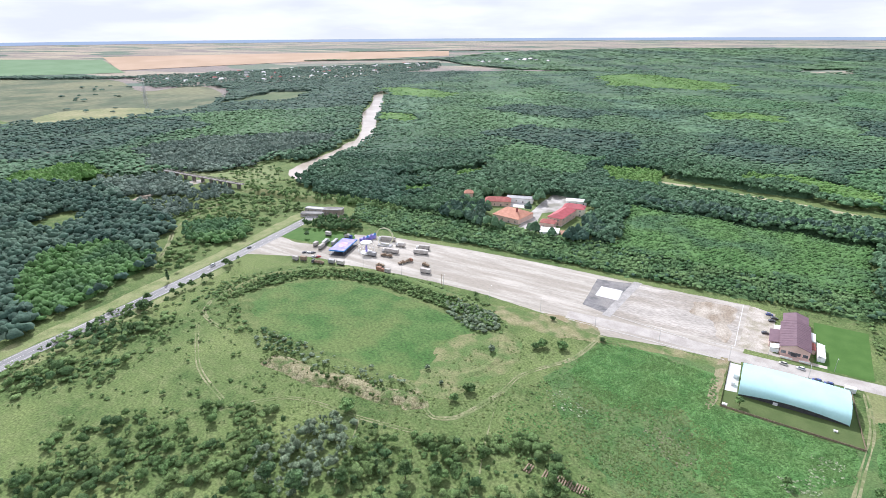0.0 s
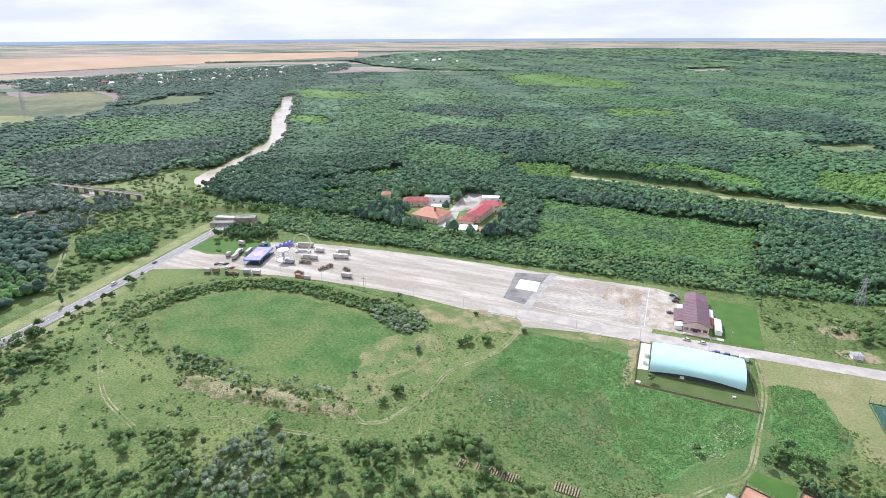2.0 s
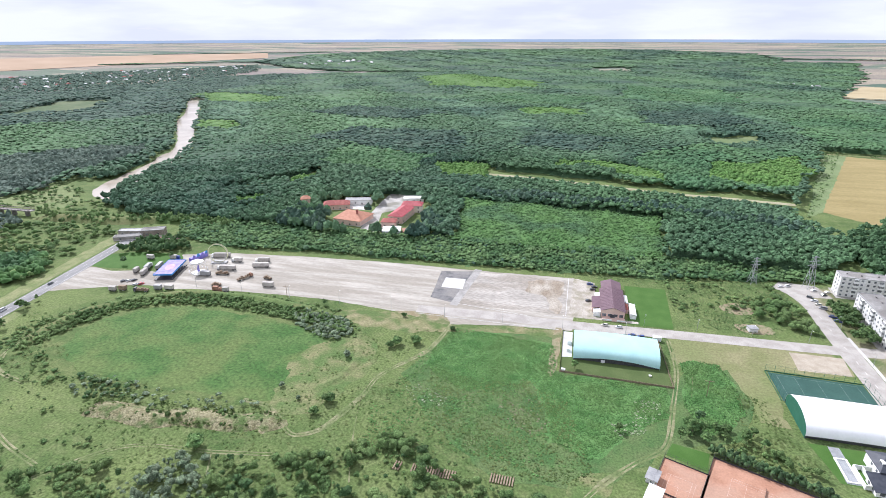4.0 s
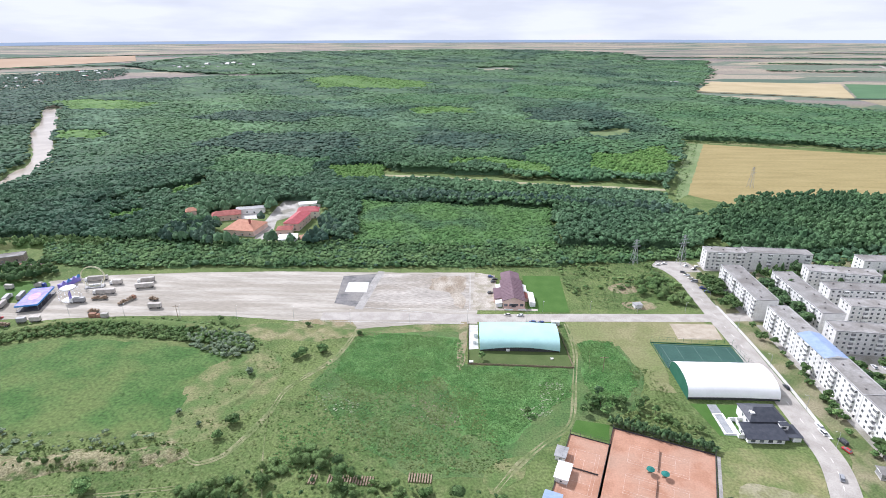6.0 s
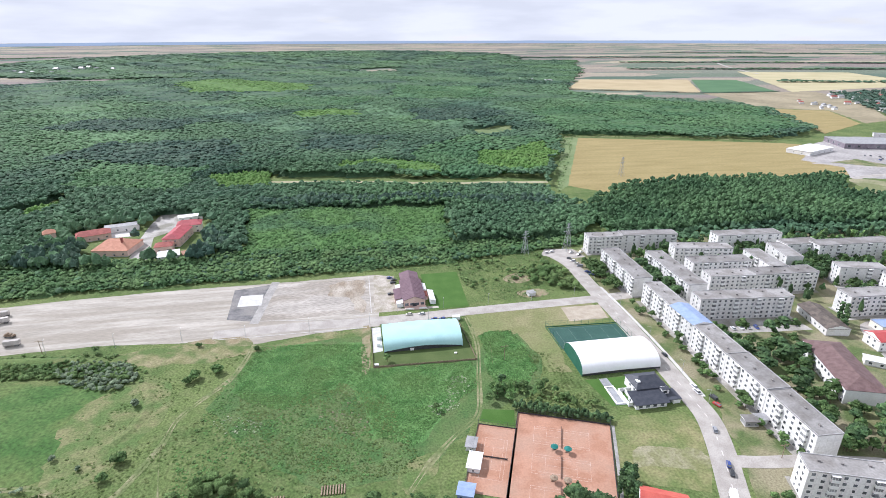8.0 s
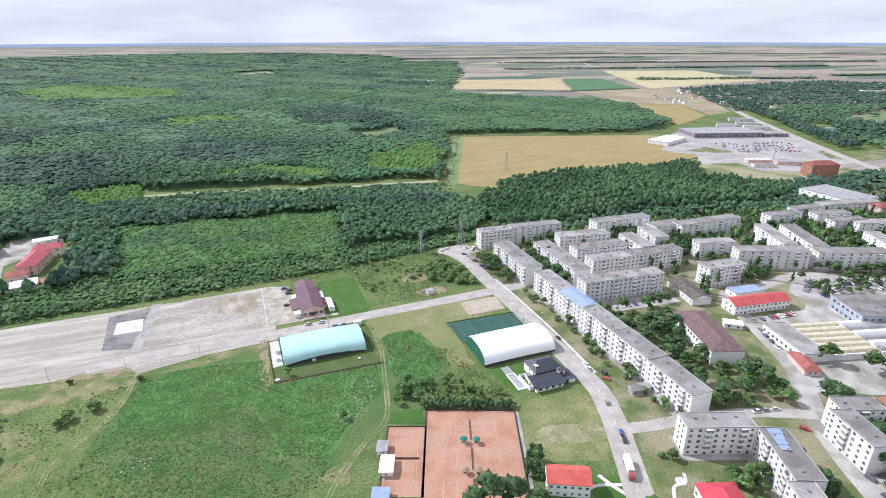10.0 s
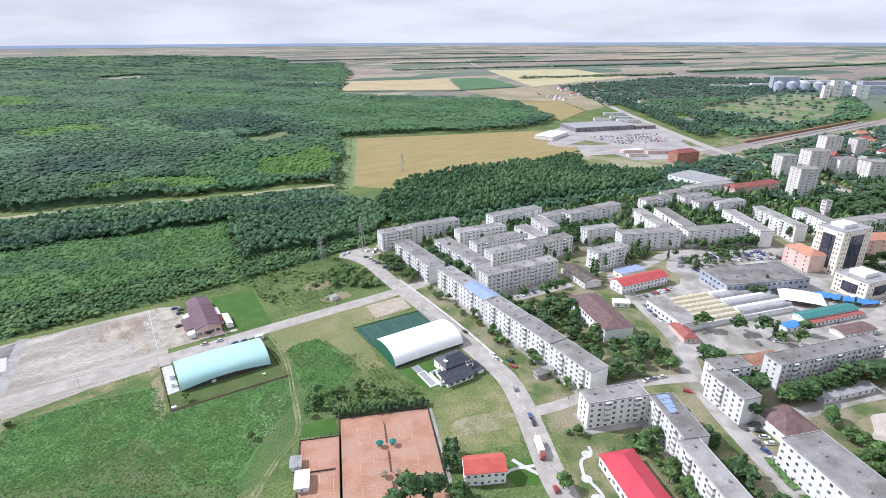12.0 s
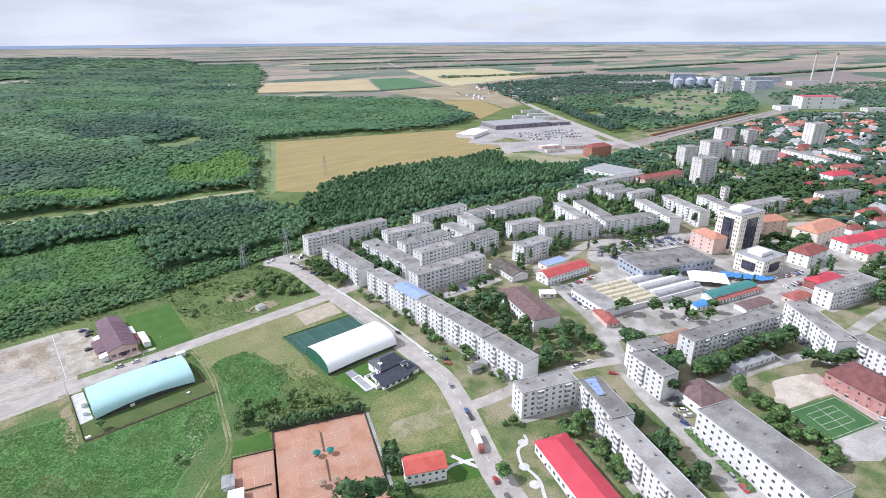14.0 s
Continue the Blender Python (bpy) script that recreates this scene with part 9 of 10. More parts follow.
# ---- resort in the woods ----
patch("pavement", [(-165, 424), (-160, 440), (-174, 452), (-180, 480), (-160, 505), (-168, 548), (-194, 546), (-194, 514), (-190, 470), (-184, 432)], YARD, 0.08, 0.5, "grey paved yard of the resort", "ground")
patch("pavement", [(-226, 500), (-205, 502), (-200, 486), (-222, 484)], CONCRETE, 0.09, 0.4, "pale terrace behind the resort", "ground")
SHEET_RED_DULL = mk("weathered crimson roof", (0.36, 0.075, 0.085), (0.43, 0.10, 0.11), 0.3, 0.6, 2.0, 0.1)
for x0, y0, x1, y1, d, h, rm, wm, rise, lb in ((-214, 440, -186, 436, 26, 5, TILE_ORANGE, WALL_PINK, 6, "wide resort hall with an orange tile roof"), (-240, 474, -216, 484, 13, 5, TILE_RED, WALL_PINK, 3.5, "resort wing with a dull red tile roof"), (-226, 496, -200, 504, 10, 5, SHEET_GREY, WALL_WHITE, 1.5, "resort wing with a grey sheet roof"), (-162, 486, -142, 489, 13, 7.0, SHEET_RED_DULL, WALL_CREAM, 3.5, "two-storey resort house with a crimson roof"), (-150.5, 452, -148, 484, 14, 7.0, SHEET_RED_DULL, WALL_PINK, 3.5, "long resort wing with a crimson roof"), (-166, 438, -153, 440, 10, 5.5, TILE_RED, WALL_PINK, 2.6, "resort house with a faded red roof"), (-158, 419, -143, 423, 13, 4, SHEET_WHITE, WALL_WHITE, 0.9, "low white-roofed resort shed"), (-140, 424, -132, 428, 10, 3.0, RUST, WOOD, 0.8, "low rust-brown timber shed"), (-262, 470, -254, 474, 8, 11, TILE_ORANGE, WALL_PINK, 3, "small tower house with an orange roof"), (-170, 520, -150, 526, 9, 4, SHEET_WHITE, WALL_WHITE, 1.0, "long white shed behind the resort")):
    building("resort_house", lb, "house", x0, y0, x1, y1, d, h, max(1, int(h / 3)), 3.4, wm, rm, ("hip", rise, d * 0.3), 0, ends=3, vents=False)
_c = thing("chimney", "brick chimney beside the orange roof", "chimney", pose(-192, 446, 0))
bm = bmesh.new()
box(bm, -0.8, -0.8, 0, 0.8, 0.8, 13, 0, 0.05)
part("stack", bm, TILE_RED, _c)
scatter("woodland", "tall trees round the resort", "forest", [RESORT], 8.0, (3.6, 5.4), (9, 13), FOREST, 2, 68, ([(-180, 415), (-125, 418), (-138, 505), (-165, 545), (-195, 545), (-195, 435)], [(-222, 416), (-184, 416), (-184, 470), (-200, 506), (-228, 506), (-246, 474), (-216, 440)]), avoid=3.0)
scatter("woodland", "row of tall trees in front of the resort", "forest", [[(-262, 414), (-216, 414), (-220, 436), (-262, 462)], [(-132, 414), (-112, 414), (-112, 470), (-132, 474)], [(-196, 452), (-184, 456), (-186, 468), (-196, 466)], [(-190, 440), (-181, 444), (-182, 458), (-192, 456)], [(-262, 412), (-206, 412), (-214, 430), (-226, 452), (-262, 462)]], 7.0, (3.6, 5.2), (9, 13), FOREST_DARK, 2, 69, avoid=2.0, lobes=2)

# ---- far village, mall, works ----
hb = bmesh.new()
box(hb, -6, -4, 0, 6, 4, 4.5, 0)
HOUSE_WALL = mesh_of("wall", hb, WALL_WHITE)
hb = bmesh.new()
v = [hb.verts.new(p) for p in ((-6.5, -4.6, 4.4), (6.5, -4.6, 4.4), (6.5, 4.6, 4.4), (-6.5, 4.6, 4.4), (-5, 0, 7.6), (5, 0, 7.6))]
for q in ((0, 1, 5, 4), (2, 3, 4, 5), (1, 2, 5), (3, 0, 4), (3, 2, 1, 0)):
    hb.faces.new([v[i] for i in q])
HOUSE_ROOFS = []
for mt in (TILE_RED, SHEET_GREY, SHEET_WHITE, TILE_ORANGE):
    me = bpy.data.meshes.new("roof")
    hb.to_mesh(me)
    me.materials.append(mt)
    HOUSE_ROOFS.append(me)
hb.free()


def small_house(X, Y, s, heading, kind, label):
    x, y, z, k = site(X, Y)
    ob = thing("house", label, "house", pose(x, y, z, 0, 0, heading) @ Matrix.Scale(s * k, 4), "far houses")
    part("wall", HOUSE_WALL, None, ob)
    part("roof", HOUSE_ROOFS[kind], None, ob)
    c, sn = math.cos(radians(heading)), math.sin(radians(heading))
    m = pose(X - 6 * s * c + 4 * s * sn, Y - 6 * s * sn - 4 * s * c, 0, 0, 0, heading)
    FOOT.append((m.inverted(), 12 * s, 8 * s))


r8 = random.Random(8)


def hamlet(zone, n, smin, smax, kinds, label, heading=-24):
    xs, ys = [p[0] for p in zone], [p[1] for p in zone]
    got = 0
    while got < n:
        x, y = r8.uniform(min(xs), max(xs)), r8.uniform(min(ys), max(ys))
        if inside(np.array([x]), np.array([y]), zone)[0] and clear_of(x, y, 8):
            small_house(x, y, r8.uniform(smin, smax), heading + r8.choice((0, 90)) + r8.uniform(-8, 8), r8.choice(kinds), label)
            got += 1


hamlet([(-2350, 1340), (-2208, 1677), (-2160, 2170), (-1900, 2620), (-1800, 2900), (-1600, 2300), (-1500, 1620), (-1664, 1256), (-1782, 1080)], 80, 0.8, 1.4, (1, 2, 2, 0), "pale village house among dark trees")
hamlet([(620, 2150), (720, 2120), (740, 1960), (640, 1960)], 12, 0.9, 1.6, (2, 1, 1), "white farm building at the forest edge")
hamlet([(-1700, 2950), (-1350, 3400), (-1150, 3300), (-1400, 2800)], 12, 1.2, 2.4, (1, 2, 1), "long pale farm shed on the rise")
hamlet([(790, 330), (1000, 420), (1350, 410), (1480, 290), (1100, 190), (900, 150), (800, 200)], 62, 0.9, 1.5, (0, 1, 3, 0, 1), "low house with a pitched roof in the old town")
hamlet([(560, 110), (700, 140), (860, 130), (800, 40), (600, 20)], 30, 1.0, 1.6, (0, 0, 1, 0), "low house with a pitched roof among trees")
hamlet([(1130, 1000), (1270, 1310), (1420, 1520), (1500, 1400), (1280, 1000), (1160, 900)], 24, 0.7, 1.3, (1, 1, 0), "low depot building by the main road")
hamlet([(1090, 1060), (1200, 1290), (1150, 1330), (1060, 1100)], 9, 0.7, 1.1, (1, 1, 0), "pale shed beside the main road")
hamlet([(800, 330), (1000, 420), (1300, 410), (1400, 300), (1000, 160), (760, 140)], 34, 1.0, 1.7, (0, 1, 0, 3), "house with a weathered roof in the old town")
for a, b in (((1400, 2700), (3300, 2300)), ((1700, 3400), (4200, 2600)), ((2500, 1700), (4600, 1500)), ((-2300, 5200), (-3600, 4200)), ((1300, 4300), (3300, 3900)), ((2600, 1000), (4600, 700)), ((3000, 5200), (6000, 3500)), ((-1900, 3300), (-2700, 2700)), ((1560, 1850), (2300, 1640))):
    u = (Vector(b) - Vector(a)).normalized()
    q = Vector((-u.y, u.x)) * 26
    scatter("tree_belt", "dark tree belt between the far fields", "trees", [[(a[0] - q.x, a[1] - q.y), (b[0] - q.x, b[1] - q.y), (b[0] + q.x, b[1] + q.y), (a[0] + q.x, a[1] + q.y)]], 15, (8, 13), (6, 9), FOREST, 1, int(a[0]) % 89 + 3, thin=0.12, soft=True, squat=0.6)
scatter("woodland", "dark trees between village houses", "trees", [[(-2350, 1340), (-2208, 1677), (-2160, 2170), (-1900, 2620), (-1800, 2900), (-1500, 2400), (-1380, 1620), (-1564, 1256), (-1782, 1080)]], 11, (4, 7), (5, 9), FOREST_DARK, 1, 70, thin=0.3, avoid=7, soft=True)
scatter("tree_cluster", "trees between the far town houses", "trees", [[(560, 330), (640, 420), (760, 330), (820, 430), (1000, 440), (1400, 420), (1550, 280), (1100, 150), (760, 20), (600, 10), (560, 130), (640, 180)]], 10, (3.5, 6.5), (6, 11), FOREST_DARK, 1, 71, thin=0.25, avoid=3)
scatter("tree_cluster", "trees between the main road and the railway", "trees", [[(930, 520), (980, 660), (1100, 880), (1270, 960), (1640, 870), (1800, 700), (1560, 570), (1380, 500), (1020, 512)]], 8, (3.2, 5.6), (6, 13), FOREST, 1, 72, ([(1260, 810), (1467, 840), (1800, 900), (1830, 740), (1264, 523), (1139, 535), (1185, 722)], [(1000, 700), (1060, 770), (1110, 740), (1030, 670)]), thin=0.25, avoid=3, squat=1.2, soft=True)
scatter("tree_cluster", "trees dotted over the meadow by the railway", "trees", [[(1260, 810), (1467, 840), (1800, 900), (1830, 740), (1264, 523), (1139, 535), (1185, 722)]], 24, (4, 7.5), (5, 11), FOREST_DARK, 2, 98, thin=0.55, avoid=4, clump=0.5)
patch("ground_field", [(1180, 730), (1260, 815), (1467, 845), (1800, 905), (1840, 740), (1560, 600), (1264, 520), (1130, 530)], mk("pale meadow", (0.120, 0.185, 0.075), (0.185, 0.225, 0.110), 0.012, 0.95, 0.08, 0.2, c3=(0.24, 0.22, 0.15), c3_scale=0.012), 0.09, 6, "pale green meadow between trees and railway", "field")
scatter("tree_cluster", "trees and gardens beyond the main road", "trees", [[(1100, 960), (1400, 1450), (2100, 1500), (2400, 1100), (2200, 800), (1700, 900), (1300, 1000)]], 11, (4, 7), (6, 11), FOREST_DARK, 1, 73, thin=0.3, avoid=5)
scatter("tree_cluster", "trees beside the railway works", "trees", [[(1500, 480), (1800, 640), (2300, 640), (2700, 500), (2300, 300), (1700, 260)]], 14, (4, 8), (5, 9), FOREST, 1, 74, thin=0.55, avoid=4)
scatter("tree_cluster", "rows of tall trees beside the main road", "trees", [[(880, 560), (1110, 905), (1240, 1120), (1275, 1105), (1140, 880), (910, 545)]], 7, (2.4, 4.2), (7, 13), FOREST_DARK, 2, 77, thin=0.12, avoid=3)
scatter("tree_cluster", "bushy trees between the flats and the poplar wood", "trees", [[(196, 402), (230, 424), (310, 428), (400, 440), (560, 425), (640, 432), (700, 425), (690, 398), (600, 365), (560, 340), (440, 372), (330, 388), (215, 396)]], 5.2, (2.0, 3.6), (3.5, 8.5), FOREST, 2, 78, thin=0.1, avoid=2.0, squat=1.2)
scatter("tree_cluster", "garden trees in the courts between the flats", "trees", [[(212, 392), (300, 390), (420, 372), (560, 340), (640, 370), (780, 340), (840, 200), (700, 120), (600, 170), (440, 250), (400, 290), (330, 330), (214, 350)]], 6.6, (2.0, 3.8), (4, 9.5), LEAF, 2, 79, thin=0.34, avoid=1.5, lobes=2)
scatter("tree_cluster", "tall narrow dark trees between the flats", "trees", [[(196, 392), (300, 390), (420, 372), (560, 340), (640, 370), (780, 340), (840, 200), (640, 100), (440, 240), (330, 230), (290, 250), (262, 300), (214, 350)]], 10.0, (1.4, 2.4), (8, 15), LEAF_DARK, 2, 92, thin=0.45, avoid=1.5, lobes=3)
scatter("tree_cluster", "trees south of the brick house", "trees", [[(690, 430), (800, 440), (900, 440), (850, 380), (740, 360), (640, 390)], [(600, 440), (660, 440), (640, 400), (590, 410)]], 9, (4, 6.5), (6, 10), FOREST, 1, 75, thin=0.12, avoid=4)

ribbon("road", [(2300, 3300), (1957, 2652), (1498, 1509), (1331, 1250), (1088, 929), (857, 567), (798, 462), (753, 371), (731, 319), (700, 250)], 16, ASPHALT, 0.21, "long straight main road out over the plain", sub=4)
ribbon("railway", [(760, 470), (880, 470), (1020, 482), (1384, 466), (2200, 520), (2800, 560)], 34, mk("railway ballast", (0.24, 0.21, 0.19), (0.32, 0.28, 0.25), 0.05, 0.95, 0.5, 0.2, stretch=(0.1, 1.5, 1)), 0.10, "broad brown railway yard", "railway", sub=4)
for o, mt, lb in ((-14, CONCRETE_OLD, "pale concrete railway platform"), (4, CONCRETE_OLD, "pale concrete railway platform"), (16, RUST, "row of rusty brown goods wagons")):
    _t = thing("platform" if mt is CONCRETE_OLD else "goods_train", lb, "platform" if mt is CONCRETE_OLD else "train", None)
    for k in range(14):
        x = 900 + k * 30
        y = 474 + (x - 900) * 0.02 + o
        bm = bmesh.new()
        box(bm, x, y - 2, 0.15, x + (27 if mt is RUST else 29.9), y + 2, 1.1 if mt is CONCRETE_OLD else 3.8, 0, 0.05)
        part("slab" if mt is CONCRETE_OLD else "wagon", bm, mt, _t)

# shopping centre and its car park
PARK = mk("pale car park", (0.30, 0.285, 0.275), (0.39, 0.37, 0.355), 0.03, 0.9, 0.3, 0.2)
patch("pavement", [(618, 660), (640, 610), (600, 560), (650, 545), (640, 500), (690, 478), (790, 470), (850, 560), (960, 730), (905, 790), (850, 810), (740, 770), (690, 720)], PARK, 0.09, 1.0, "worn grey paving round the shopping centre", "ground")
ribbon("road", [(600, 556), (660, 566), (720, 548), (770, 520), (808, 482)], 9, ASPHALT, 0.13, "pale access road to the shopping centre", sub=4)
ribbon("road", [(618, 640), (660, 616), (712, 588), (740, 560)], 7, ASPHALT, 0.14, "pale lane beside the wheat", sub=4)
for pts in ([(646, 640), (700, 652), (712, 605), (690, 600)], [(800, 520), (830, 560), (850, 560), (815, 505)], [(700, 540), (740, 530), (760, 505), (720, 512)], [(905, 700), (930, 740), (955, 725), (925, 680)]):
    patch("ground_lawn", pts, TOWNGREEN, 0.12, 0.6, "small grass plot in the car park", "ground")
FASCIA = mk("violet-grey cladding", (0.20, 0.17, 0.20), (0.28, 0.25, 0.28), 0.2, 0.7, 1.0, 0.1)
building("shopping_centre", "wide low shopping centre with a pale grey roof", "shop", 745, 720, 862, 684, 62, 8, 1, 7, FASCIA, SHEET_GREY, "flat", 0, ends=3, vents=True, wins=(3,), size_up=2.2)
building("shopping_centre", "low shop with a dark fascia", "shop", 864, 683, 905, 668, 30, 6, 1, 7, FASCIA, BITUMEN, "flat", 0, ends=3, vents=False, wins=(3,), size_up=2.0)
building("warehouse", "white shed beside the wheat field", "warehouse", 650, 680, 712, 706, 34, 6, 1, 8, WALL, SHEET_WHITE, ("hip", 1.8, 4), 0, ends=2, vents=False)
building("petrol_station", "low petrol station with a flat canopy", "petrol station", 664, 540, 694, 528, 12, 4.5, 1, 6, WALL_PINK, SHEET_WHITE, "flat", 0, ends=2, vents=False)
building("shop", "low row of shops by the petrol station", "shop", 690, 516, 722, 500, 12, 4.5, 1, 6, WALL_PINK, SHEET_GREY, "flat", 0, ends=2, vents=False)
building("shop", "low flat kiosk row by the petrol station", "shop", 650, 518, 676, 506, 9, 3.6, 1, 6, WALL_CREAM, BITUMEN, "flat", 0, ends=2, vents=False)
for k, (x0, y0, L, d, lb) in enumerate(((905, 760, 44, 18, "grey depot shed beside the main road"), (930, 800, 40, 16, "pale depot shed beside the main road"), (965, 850, 46, 14, "long grey depot shed by the road"), (880, 800, 34, 14, "low depot building in the yard"), (1160, 905, 60, 18, "pale-roofed hall among the trees"), (1230, 870, 44, 20, "rust-roofed yard hall among trees"), (1300, 840, 40, 16, "low brown hall on open ground"), (1190, 700, 38, 16, "grey pavilion among the trees"), (1020, 690, 30, 14, "low house among the roadside trees"), (1210, 1090, 70, 18, "blue-grey hall beside the main road"), (1290, 1180, 80, 18, "blue-grey hall beside the main road"), (1400, 1130, 60, 16, "pale hall among the trees"))):
    a = radians(-38)
    building("depot", lb, "depot", x0, y0, x0 + L * math.cos(a), y0 + L * math.sin(a), d, 5.5, 1, 8, WALL_PINK if "rust" in lb or "brown" in lb else WALL, RUST if "rust" in lb or "brown" in lb else SILO if "blue" in lb else SHEET_GREY, "flat", 0, ends=1, vents=False, wins=(3,))
for r in range(8):
    for k in range(18):
        if r8.random() < 0.28:
            continue
        x, y = 730 + k * 7.0 - r * 1.5, 668 - k * 2.3 - r * 10.5 + (r % 2) * 3
        if inside(np.array([x]), np.array([y]), [(714, 660), (726, 690), (862, 660), (880, 640), (800, 560), (770, 562), (717, 592)])[0]:
            car(x, y, 72 + r8.choice((0, 180)) + r8.uniform(-4, 4), r8.choice((0, 1, 2)), "car in the shopping centre's car park", 0.1)
for x, y, h in ((800, 615, 16), (766, 596, 10), (722, 548, 14)):
    ob = thing("sign_mast", "tall pale advertising mast by the car park", "mast", pose(x, y, 0.1))
    bm = bmesh.new()
    tube(bm, (0, 0, 0), (0, 0, h), 0.7, 0.6, n=8)
    part("pole", bm, STEEL, ob)
    bm = bmesh.new()
    box(bm, -2.4, -0.4, h - 5, 2.4, 0.4, h, 0, 0.1)
    part("panel", bm, WALL_WHITE, ob)

# grain silos, works and stacks
for k in range(6):
    x, y, z, s = site(1850 + k * 32, 935 - k * 24)
    ob = thing("silo", "round grey-blue steel grain silo", "silo", pose(x, y, z), "grain silos")
    bm = bmesh.new()
    tube(bm, (0, 0, 0), (0, 0, 26), 14, n=16)
    part("drum", bm, SILO, ob)
    bm = bmesh.new()
    tube(bm, (0, 0, 26.02), (0, 0, 33), 14.3, 1.5, n=16)
    part("cone_roof", bm, SILO, ob)
for x, y, w, d, h, wm, lb in ((1770, 745, 26, 22, 48, WALL, "tall grey grain elevator"), (1800, 700, 34, 24, 36, WALL, "pale concrete grain store"), (1755, 760, 18, 16, 34, WALL, "pale concrete grain store"), (1860, 770, 60, 26, 30, SILO, "tall blue-grey works hall"), (1960, 740, 70, 26, 26, SILO, "blue-grey works hall beside the silos"), (1900, 980, 80, 30, 40, SILO, "tall blue-grey mill building"), (1510, 450, 90, 40, 28, WALL_WHITE, "large white mill with a red roof edge"), (1620, 430, 70, 40, 12, WALL_WHITE, "low plain white mill hall beside the tracks"), (1440, 470, 40, 36, 9, WALL_WHITE, "low plain white mill shed"), (1790, 1120, 120, 30, 10, WALL_WHITE, "long low white warehouse"), (1960, 1080, 100, 30, 10, WALL_WHITE, "long white warehouse beyond the silos"), (2150, 1000, 110, 40, 16, WALL_WHITE, "long plain white factory hall"), (2250, 860, 120, 40, 18, SILO, "long plain grey factory hall"), (2200, 700, 110, 36, 14, WALL, "long grey power station hall"), (1400, 360, 90, 24, 7, WALL_WHITE, "long low white railway shed"), (1560, 330, 110, 24, 7, WALL_WHITE, "long white railway shed")):
    a = radians(-42)
    building("works_building", lb, "factory", x, y, x + w * math.cos(a), y + w * math.sin(a), d, h, max(1, int(h / 9)), 14, wm, SHEET_RED if "red" in lb else SHEET_GREY, "flat", 0, ends=2, vents=False, wins=(3,), size_up=2.0)
for X, Y in ((2440, 715), (2410, 640)):
    x, y, z, s = site(X, Y)
    ob = thing("smokestack", "tall pale power station smokestack", "smokestack", pose(x, y, z), "smokestacks")
    bm = bmesh.new()
    tube(bm, (0, 0, 0), (0, 0, 105), 4.5, 2.8, n=14)
    part("shaft", bm, CONCRETE, ob)
    bm = bmesh.new()
    tube(bm, (0, 0, 97), (0, 0, 105.2), 3.2, 3.0, n=14)
    part("band", bm, TILE_RED, ob)


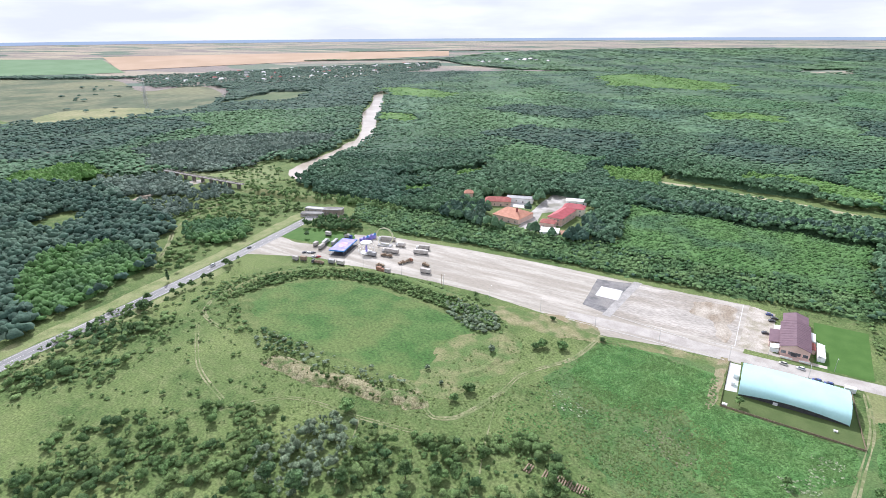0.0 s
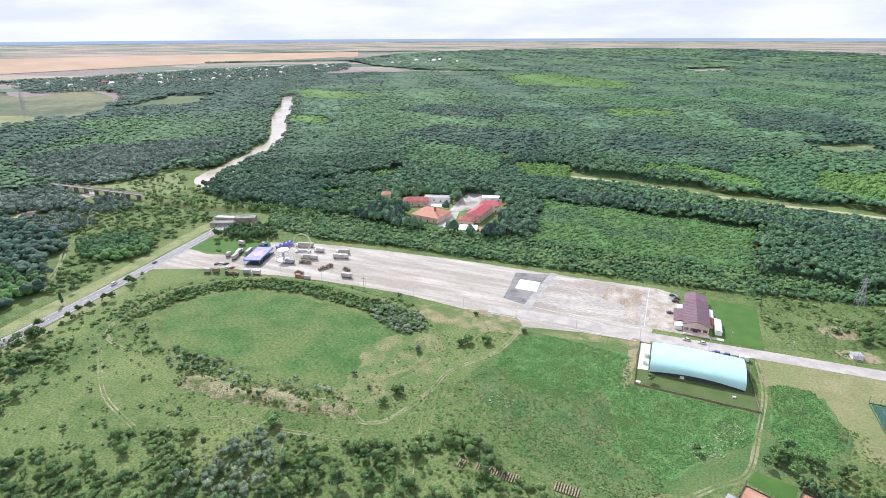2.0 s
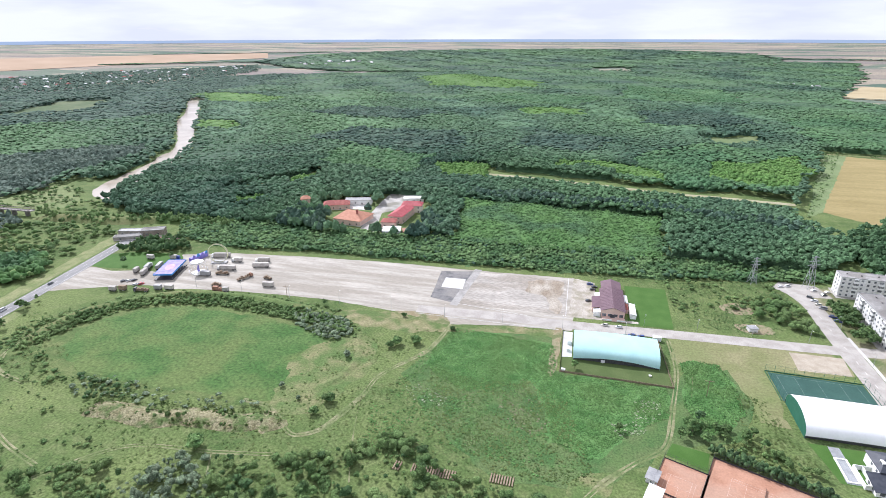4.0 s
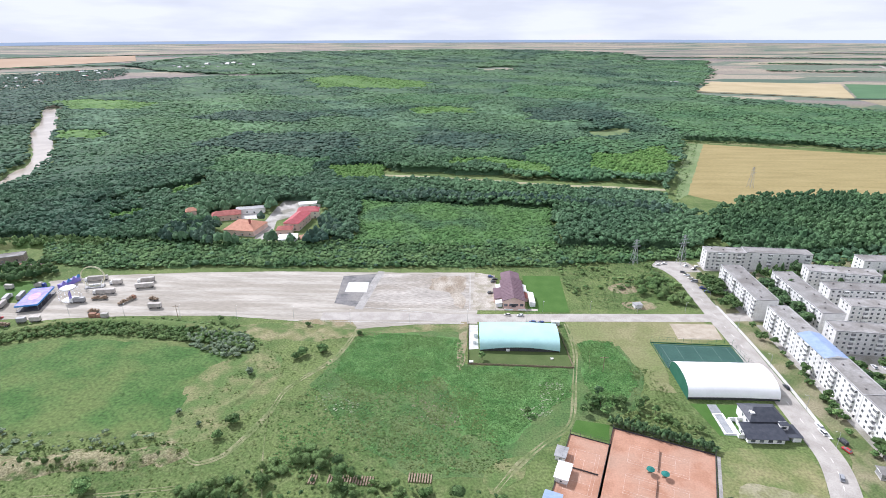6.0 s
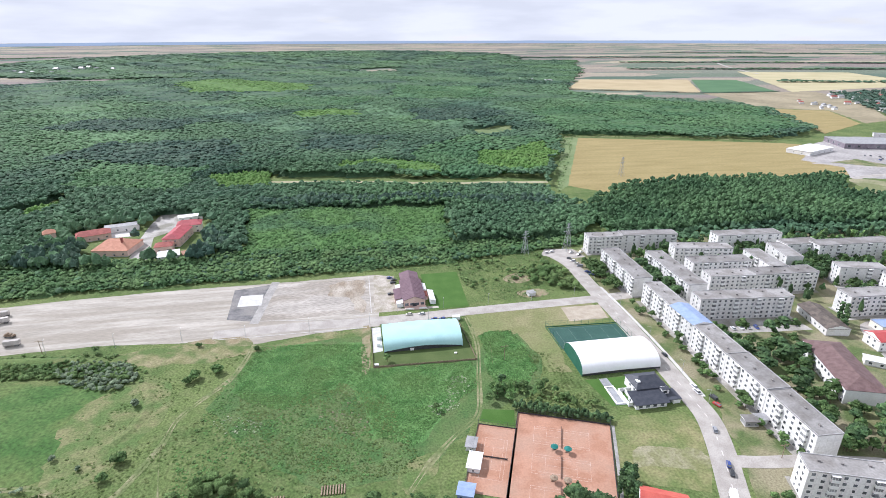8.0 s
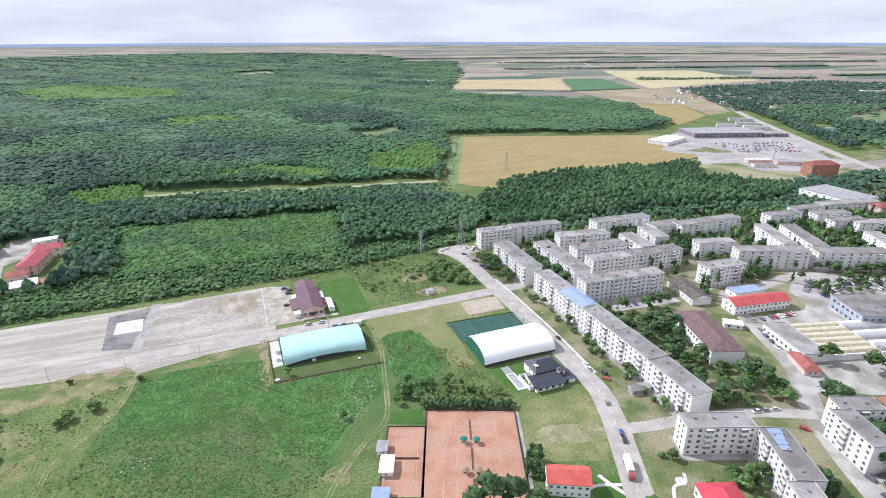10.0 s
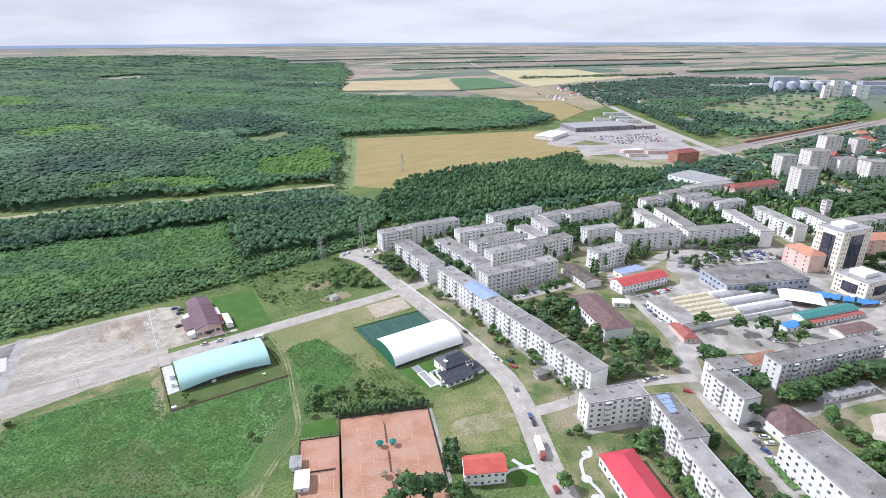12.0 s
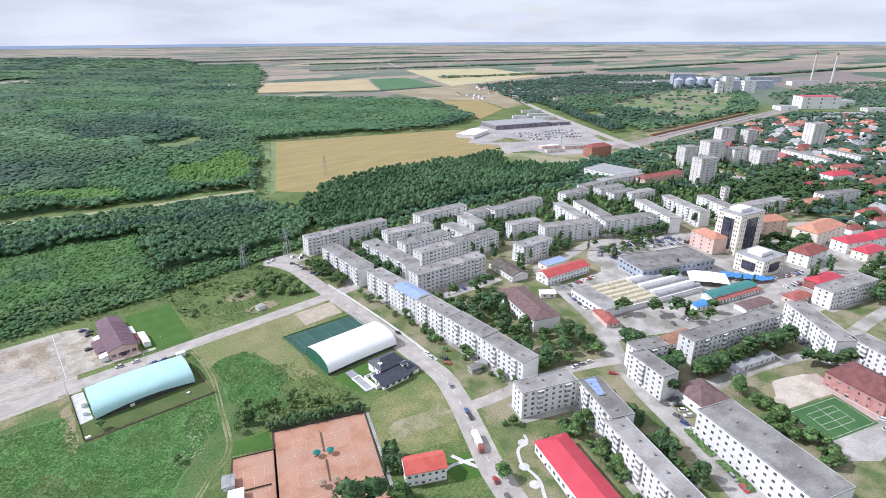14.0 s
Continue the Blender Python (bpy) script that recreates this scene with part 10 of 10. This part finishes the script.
# ---- power lines ----
def pylon(X, Y, h, label="grey lattice power pylon", heading=20):
    ob = thing("power_pylon", label, "pylon", pose(X, Y, 0, 0, 0, heading), "pylons")
    bm = bmesh.new()
    w = h * 0.11
    lv = [0, 0.3, 0.55, 0.75, 1.0]
    for i in range(4):
        a, b = lv[i], lv[i + 1]
        wa, wb = w * (1 - a * 0.92), w * (1 - b * 0.92)
        c = [(-1, -1), (1, -1), (1, 1), (-1, 1)]
        for k in range(4):
            p, q = c[k], c[(k + 1) % 4]
            tube(bm, (p[0] * wa, p[1] * wa, a * h), (p[0] * wb, p[1] * wb, b * h), 0.13, n=4)
            tube(bm, (p[0] * wa, p[1] * wa, a * h), (q[0] * wb, q[1] * wb, b * h), 0.08, n=4)
            tube(bm, (q[0] * wa, q[1] * wa, a * h), (p[0] * wb, p[1] * wb, b * h), 0.08, n=4)
    part("lattice", bm, STEEL, ob)
    for z, l in ((0.72, 0.2), (0.84, 0.17), (0.95, 0.13)):
        bm = bmesh.new()
        tube(bm, (-l * h, 0, z * h), (l * h, 0, z * h), 0.14, n=4)
        tube(bm, (-l * h, 0, z * h), (0, 0, z * h + 0.05 * h), 0.08, n=4)
        tube(bm, (l * h, 0, z * h), (0, 0, z * h + 0.05 * h), 0.08, n=4)
        part("cross_arm", bm, STEEL, ob)


pylon(166, 389, 24)
pylon(130, 388, 20)
pylon(327, 618, 24)
pylon(1480, 700, 40, heading=60)
for X, Y in ((-1630, 960), (-1500, 880), (-1390, 815), (-1270, 745)):
    pylon(X, Y, 36, heading=40)
for x, y, h in ((73, 242, 10), (168, 152, 8), (-180, 291, 9)):
    ob = thing("utility_pole", "tall wooden utility pole with a crossbar", "utility pole", pose(x, y, 0))
    bm = bmesh.new()
    tube(bm, (0, 0, 0), (0, 0, h), 0.18, 0.12)
    part("pole", bm, WOOD, ob)
    bm = bmesh.new()
    box(bm, -2.2, -0.1, h - 1.2, 2.2, 0.1, h - 1.0, 0)
    part("crossbar", bm, WOOD, ob)

# plank frames in the foreground grass
for x, y, n, a in ((-61, 163, 3, -4), (-53.5, 163.3, 17, -1), (-21.5, 165.5, 9, -2)):
    ob = thing("plank_rack", "row of weathered timber planks on the ground", "planks", pose(x, y, 0, 0, 0, a), "plank racks")
    for k in range(n):
        bm = bmesh.new()
        box(bm, k * 1.1, -2.4, 0.05, k * 1.1 + 0.55, 2.4, 0.55, 0, 0.03)
        part("plank", bm, WOOD, ob)
# sheds and kiosk on the rough plot north of the street
_s = thing("hut", "small ruined grey hut in the grass", "hut", pose(112, 316, 0, 0, 0, 10))
bm = bmesh.new()
box(bm, -2.5, -2, 0, 2.5, 2, 2.4, 0)
part("wall", bm, WALL, _s)
bm = bmesh.new()
box(bm, -2.8, -2.3, 2.42, 2.8, 2.3, 2.6, 0)
part("roof", bm, SHEET_GREY, _s)
# white kerb edging beside the lot's access strip
for p, q in (((-66, 309), (-20, 303)), ((-10, 306), (4, 306)), ((-88, 290), (0, 290)), ((3.5, 308), (3.8, 366))):
    ribbon("kerb", [p, ((p[0] + q[0]) / 2, (p[1] + q[1]) / 2), q], 0.4, CONCRETE, 0.16, "pale concrete kerb edging the lot", "kerb")
